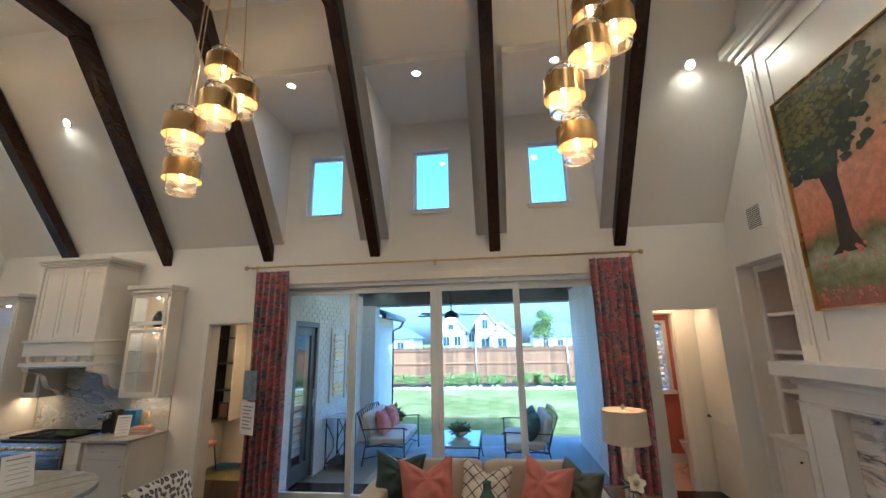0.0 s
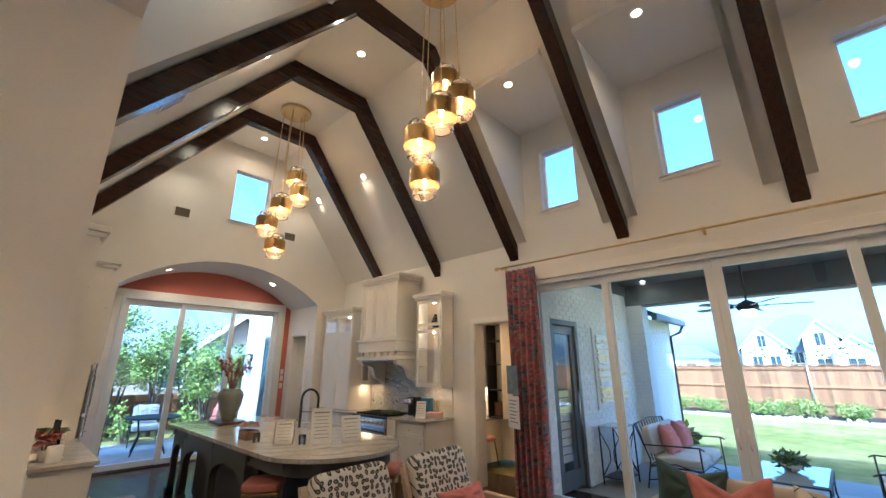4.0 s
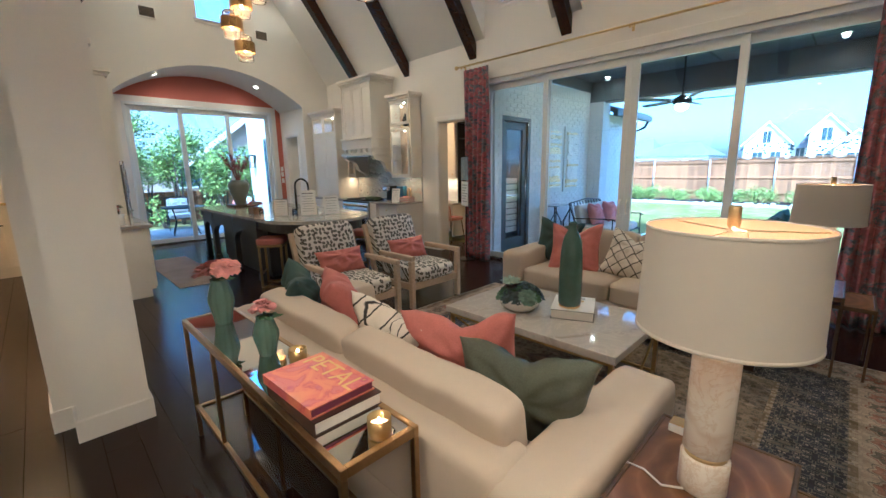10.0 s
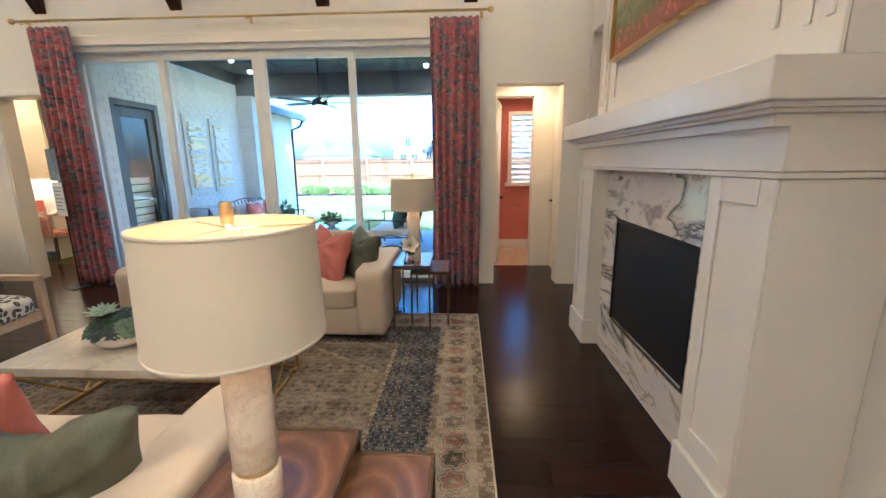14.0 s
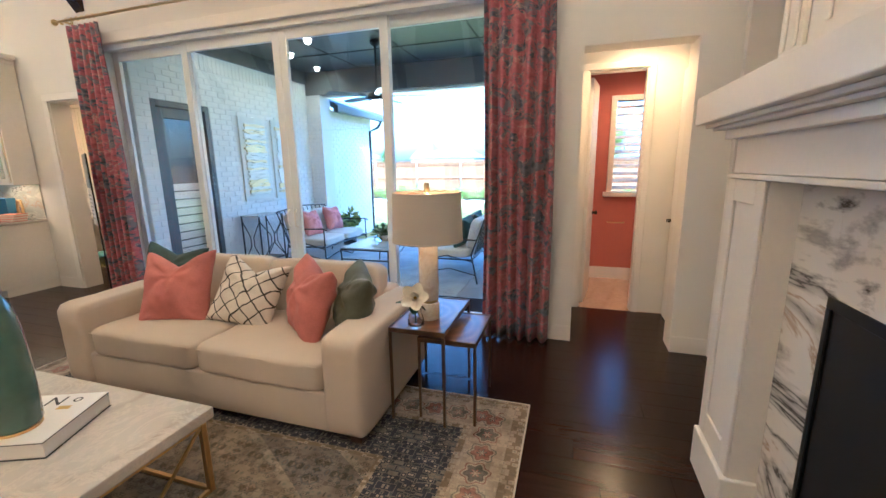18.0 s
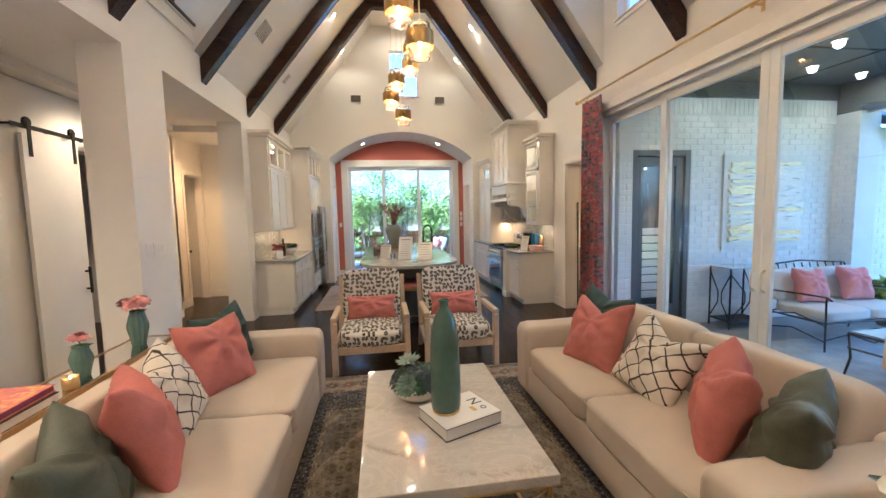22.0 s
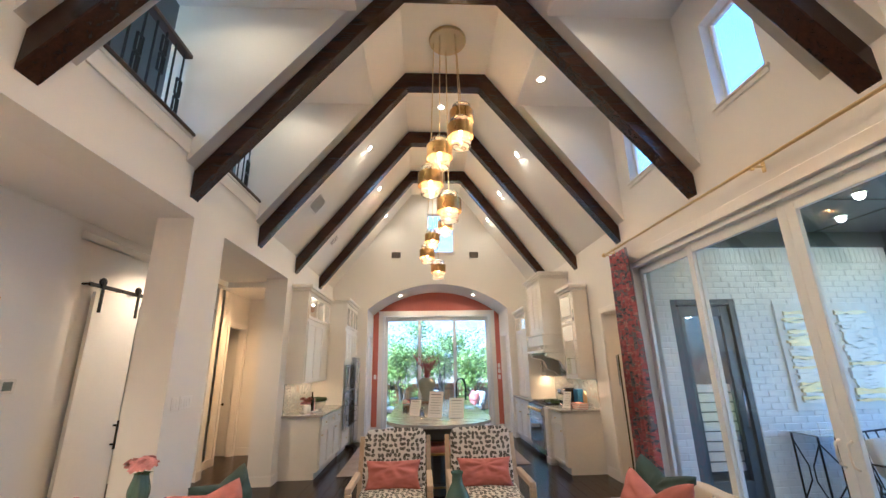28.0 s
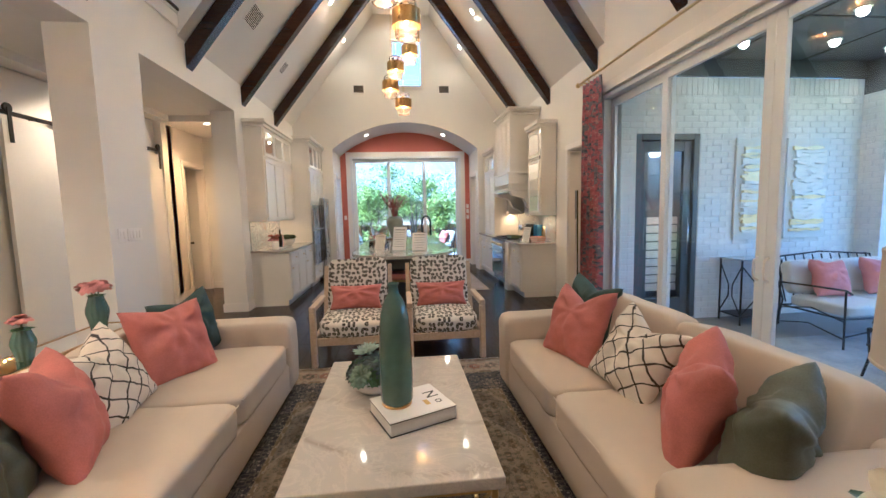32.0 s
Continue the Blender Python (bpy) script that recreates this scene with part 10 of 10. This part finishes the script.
# ---- bath beyond the passage ----
structure("bath_passage", boxes((2.57, 2.69, NY + 0.22, 7.1, 0, 2.8), (3.62, 3.72, NY + 0.22, 7.1, 0, 2.8), (2.60, 2.76, 7.1, 7.22, 0, 2.8), (3.30, 4.4, 7.1, 7.22, 0, 2.8), (2.76, 3.30, 7.1, 7.22, 2.44, 2.8)), WALL, "white walls of the small passage")
structure("bath_passage_ceiling", box(2.5, 4.4, NY + 0.22, 8.6, 2.8, 2.9), CEIL, "white passage ceiling")
structure("bath_passage_floor", box(2.6, 3.72, NY + 0.22, 7.1, -0.1, -0.002), FLOORWOOD, "dark wood passage floor")
structure("bath_wall", boxes((2.5, 3.14, 8.4, 8.55, 0, 2.8), (3.62, 4.4, 8.4, 8.55, 0, 2.8), (3.14, 3.62, 8.4, 8.55, 0, 1.18), (3.14, 3.62, 8.4, 8.55, 2.32, 2.8), (2.48, 2.60, 7.22, 8.4, 0, 2.8), (4.3, 4.4, 7.22, 8.4, 0, 2.8)), CORAL, "coral painted bathroom walls")
structure("bath_floor", box(2.5, 4.4, 7.1, 8.5, -0.1, 0.003), marble("tan_marble", (0.56, 0.42, 0.31), (0.30, 0.21, 0.15), 1.6, 0.05, 0.2, (0.42, 0.30, 0.21), 0.1), "veined marble bathroom floor")
structure("baseboard_bath", boxes((2.6, 4.3, 8.384, 8.4, 0.003, 0.16)), TRIM, "white bathroom baseboard")
casing("trim_bath_door", 2.76, 3.30, 2.44, 7.1, w=0.06, depth=0.12)
wb = thing("window_bath", (3.38, 8.40, 1.18), "white framed window with plantation shutters", kind="structure")
part("window_frame", boxes((-0.30, -0.23, -0.03, 0.10, 0, 1.14), (0.23, 0.30, -0.03, 0.10, 0, 1.14), (-0.30, 0.30, -0.029, 0.099, 1.14, 1.20), bevel=0.003), TRIM, wb)
part("window_sill", box(-0.34, 0.34, -0.06, 0.10, -0.06, 0.0, 0.004), TRIM, wb)
for k in range(12):
    part("shutter_slat", box(-0.225, 0.225, -0.035, 0.035, -0.005, 0.005), TRIM, wb, at=pose(0, 0.03, 0.05 + 0.092 * k, 32, 0, 0))
pane = part("pane", box(-0.24, 0.24, 0.115, 0.12, 0, 1.14), PANE, wb)
pane.visible_shadow = False
db = thing("door_bath", (2.78, 7.235, 0), "white panelled door standing open into the bathroom", kind="structure")
db.matrix_basis = pose(2.78, 7.235, 0, 0, 0, 81)
part("door_leaf", box(0.0, 0.52, -0.035, 0.0, 0.012, 2.40, 0.003), DOORWHITE, db)
part("panel", boxes((0.09, 0.43, -0.041, -0.0352, 0.25, 0.95), (0.09, 0.43, -0.041, -0.0352, 1.15, 2.22), bevel=0.002), DOORWHITE, db)
part("knob", lathe([(0.0, 0.0), (0.022, 0.0), (0.012, 0.02), (0.026, 0.04), (0.022, 0.055), (0.0, 0.06)], 16), BLACK, db, at=pose(0.47, -0.035, 0.98, 90, 0, 0), smooth=True)
tb = thing("towel_bar", (3.22, 8.40, 0.78), "brushed metal towel bar on the coral wall", "towel bar")
part("bar", tube([(-0.10, 0.0, 0), (-0.10, -0.06, 0), (0.10, -0.06, 0), (0.10, 0.0, 0)], 0.008, 8), BRASS, tb, smooth=True)
to = thing("toilet", (3.75, 8.1, 0.003), "white ceramic toilet beside the coral wall", "toilet")
part("bowl", lathe([(0.12, 0), (0.11, 0.15), (0.17, 0.32), (0.19, 0.40), (0.17, 0.40), (0.12, 0.3)], 24), CLEAR_CERAMIC, to, smooth=True)
part("seat", lathe([(0.12, 0.40), (0.20, 0.40), (0.20, 0.42), (0.12, 0.42)], 24), CLEAR_CERAMIC, to, smooth=True)
part("tank", box(-0.02, 0.36, 0.12, 0.29, 0.38, 0.75, 0.02), CLEAR_CERAMIC, to)
dp = thing("door_passage", (3.615, 6.5, 0), "white panelled door with a dark lever", kind="structure")
part("door_leaf", boxes((-0.03, 0.0, 0.0, 0.56, 0.01, 2.38), bevel=0.003), DOORWHITE, dp)
part("panel", boxes((-0.036, -0.03, 0.09, 0.47, 0.25, 0.95), (-0.036, -0.03, 0.09, 0.47, 1.15, 2.22), bevel=0.002), DOORWHITE, dp)
part("lever", boxes((-0.07, -0.055, 0.44, 0.53, 0.98, 1.0), (-0.07, -0.03, 0.515, 0.535, 0.975, 1.005), bevel=0.003), BLACK, dp)
# unseen cans, added to light the passage and the bath
can((3.2, 6.75, 2.80), (0, 0, -1), "recessed_light", 10.0, AMBER, 0.07, "hall recessed lights", 140)
can((3.3, 7.8, 2.80), (0, 0, -1), "recessed_light", 10.0, AMBER, 0.07, "hall recessed lights", 140)
# unseen cans, added to brighten the office behind its doorway
can((-3.45, 7.2, 3.0), (0, 0, -1), "recessed_light", 22.0, AMBER, 0.07, "hall recessed lights", 140)
can((-4.9, 7.2, 3.0), (0, 0, -1), "recessed_light", 16.0, AMBER, 0.07, "hall recessed lights", 140)

# small room seen through the nook's side doorway
structure("side_room", boxes((-8.9, -7.6, 6.95, 7.05, 0, 2.6), (-8.98, -8.88, 6.1, 7.05, 0, 2.6), (-7.6, -7.5, 6.39, 7.05, 0, 2.6), (-8.98, -7.5, 5.61, 7.05, 2.6, 2.7)), WALL, "cream walls of a small side room")
sp = thing("side_room_picture", (-8.25, 6.93, 1.5), "dark grey-green picture on the side room wall", "picture")
part("canvas", box(-0.42, 0.42, 0.0, 0.018, -0.35, 0.55, 0.003), plain("grey_green_print", (0.09, 0.115, 0.11), 0.5, vary=0.25, grain=8), sp)
# added fill: an unseen can that lights the side room a little
can((-8.2, 6.4, 2.6), (0, 0, -1), "recessed_light", 6.0, HALLC, 0.07, "hall recessed lights", 140)

# ---- hardwood planks ----
plank_kinds = {}
rnd = random.Random(21)
near, rest_v, rest_f = 0, [], []
floor_ob = bpy.data.objects["floor"]
y, row = -3.3, 0
W = 0.165
while y < 7.05:
    x = -9.1 + rnd.uniform(-1.5, 0)
    while x < 4.4:
        ln = rnd.choice((1.1, 1.4, 1.7, 2.0))
        a, b = max(x, -9.15), min(x + ln, 4.4)
        if b - a > 0.05:
            key = round(b - a, 2)
            shown = -0.2 < y < 6.2 and b > -7.5
            if shown and near < 300:
                if key not in plank_kinds:
                    bm = box(-key / 2 + 0.0004, key / 2 - 0.0004, -W / 2 + 0.0004, W / 2 - 0.0004, -0.012, 0.0)
                    bmesh.ops.bevel(bm, geom=[e for e in bm.edges if e.verts[0].co.z > -0.005 and e.verts[1].co.z > -0.005], offset=0.0014, segments=1, affect="EDGES")
                    plank_kinds[key] = mesh_of(bm, "plank")
                part("plank", plank_kinds[key], FLOORWOOD, floor_ob, at=((a + b) / 2, y + W / 2, rnd.uniform(-0.0006, 0.0)))
                near += 1
            else:
                k = len(rest_v)
                for z in (-0.012, -0.0004):
                    rest_v += [(a + 0.001, y + 0.0012, z), (b - 0.001, y + 0.0012, z), (b - 0.001, y + W - 0.0012, z), (a + 0.001, y + W - 0.0012, z)]
                rest_f += [tuple(i + k for i in q) for q in ((4, 5, 6, 7), (0, 1, 5, 4), (1, 2, 6, 5), (2, 3, 7, 6), (3, 0, 4, 7))]
        x += ln
    y += W
me = bpy.data.meshes.new("planks")
me.from_pydata(rest_v, [], rest_f)
tagged(part("planks", me, FLOORWOOD, floor_ob), kind="stuff")
# painted brick of the patio
brick_wall("patio_wall_west", PX, (6.39, 9.85), -0.03, 3.15, 1, "x", "white painted brick patio wall with a dark door", 0.25, [(6.60, 7.48, 0, 2.44)])
brick_wall("patio_wall_east", 2.30, (6.39, 9.85), -0.03, 3.15, -1, "x", "white painted brick patio wall", 0.25, singles=0)
brick_wall("patio_pier", 9.85, (-2.70, -2.14), -0.03, 2.94, -1, "y", "white painted brick pier under the header", 0.35, singles=0, soldier=False)
brick_wall("wing_wall", -2.32, (10.2, 12.3), -0.12, 2.75, 1, "x", "white painted brick wing wall", 0.3, singles=0, soldier=False)
brick_wall("patio_house_wall", NY + 0.222, (2.18, 2.30), -0.03, 3.15, 1, "y", "white painted brick beside the sliders", 0.02, singles=0, soldier=False)
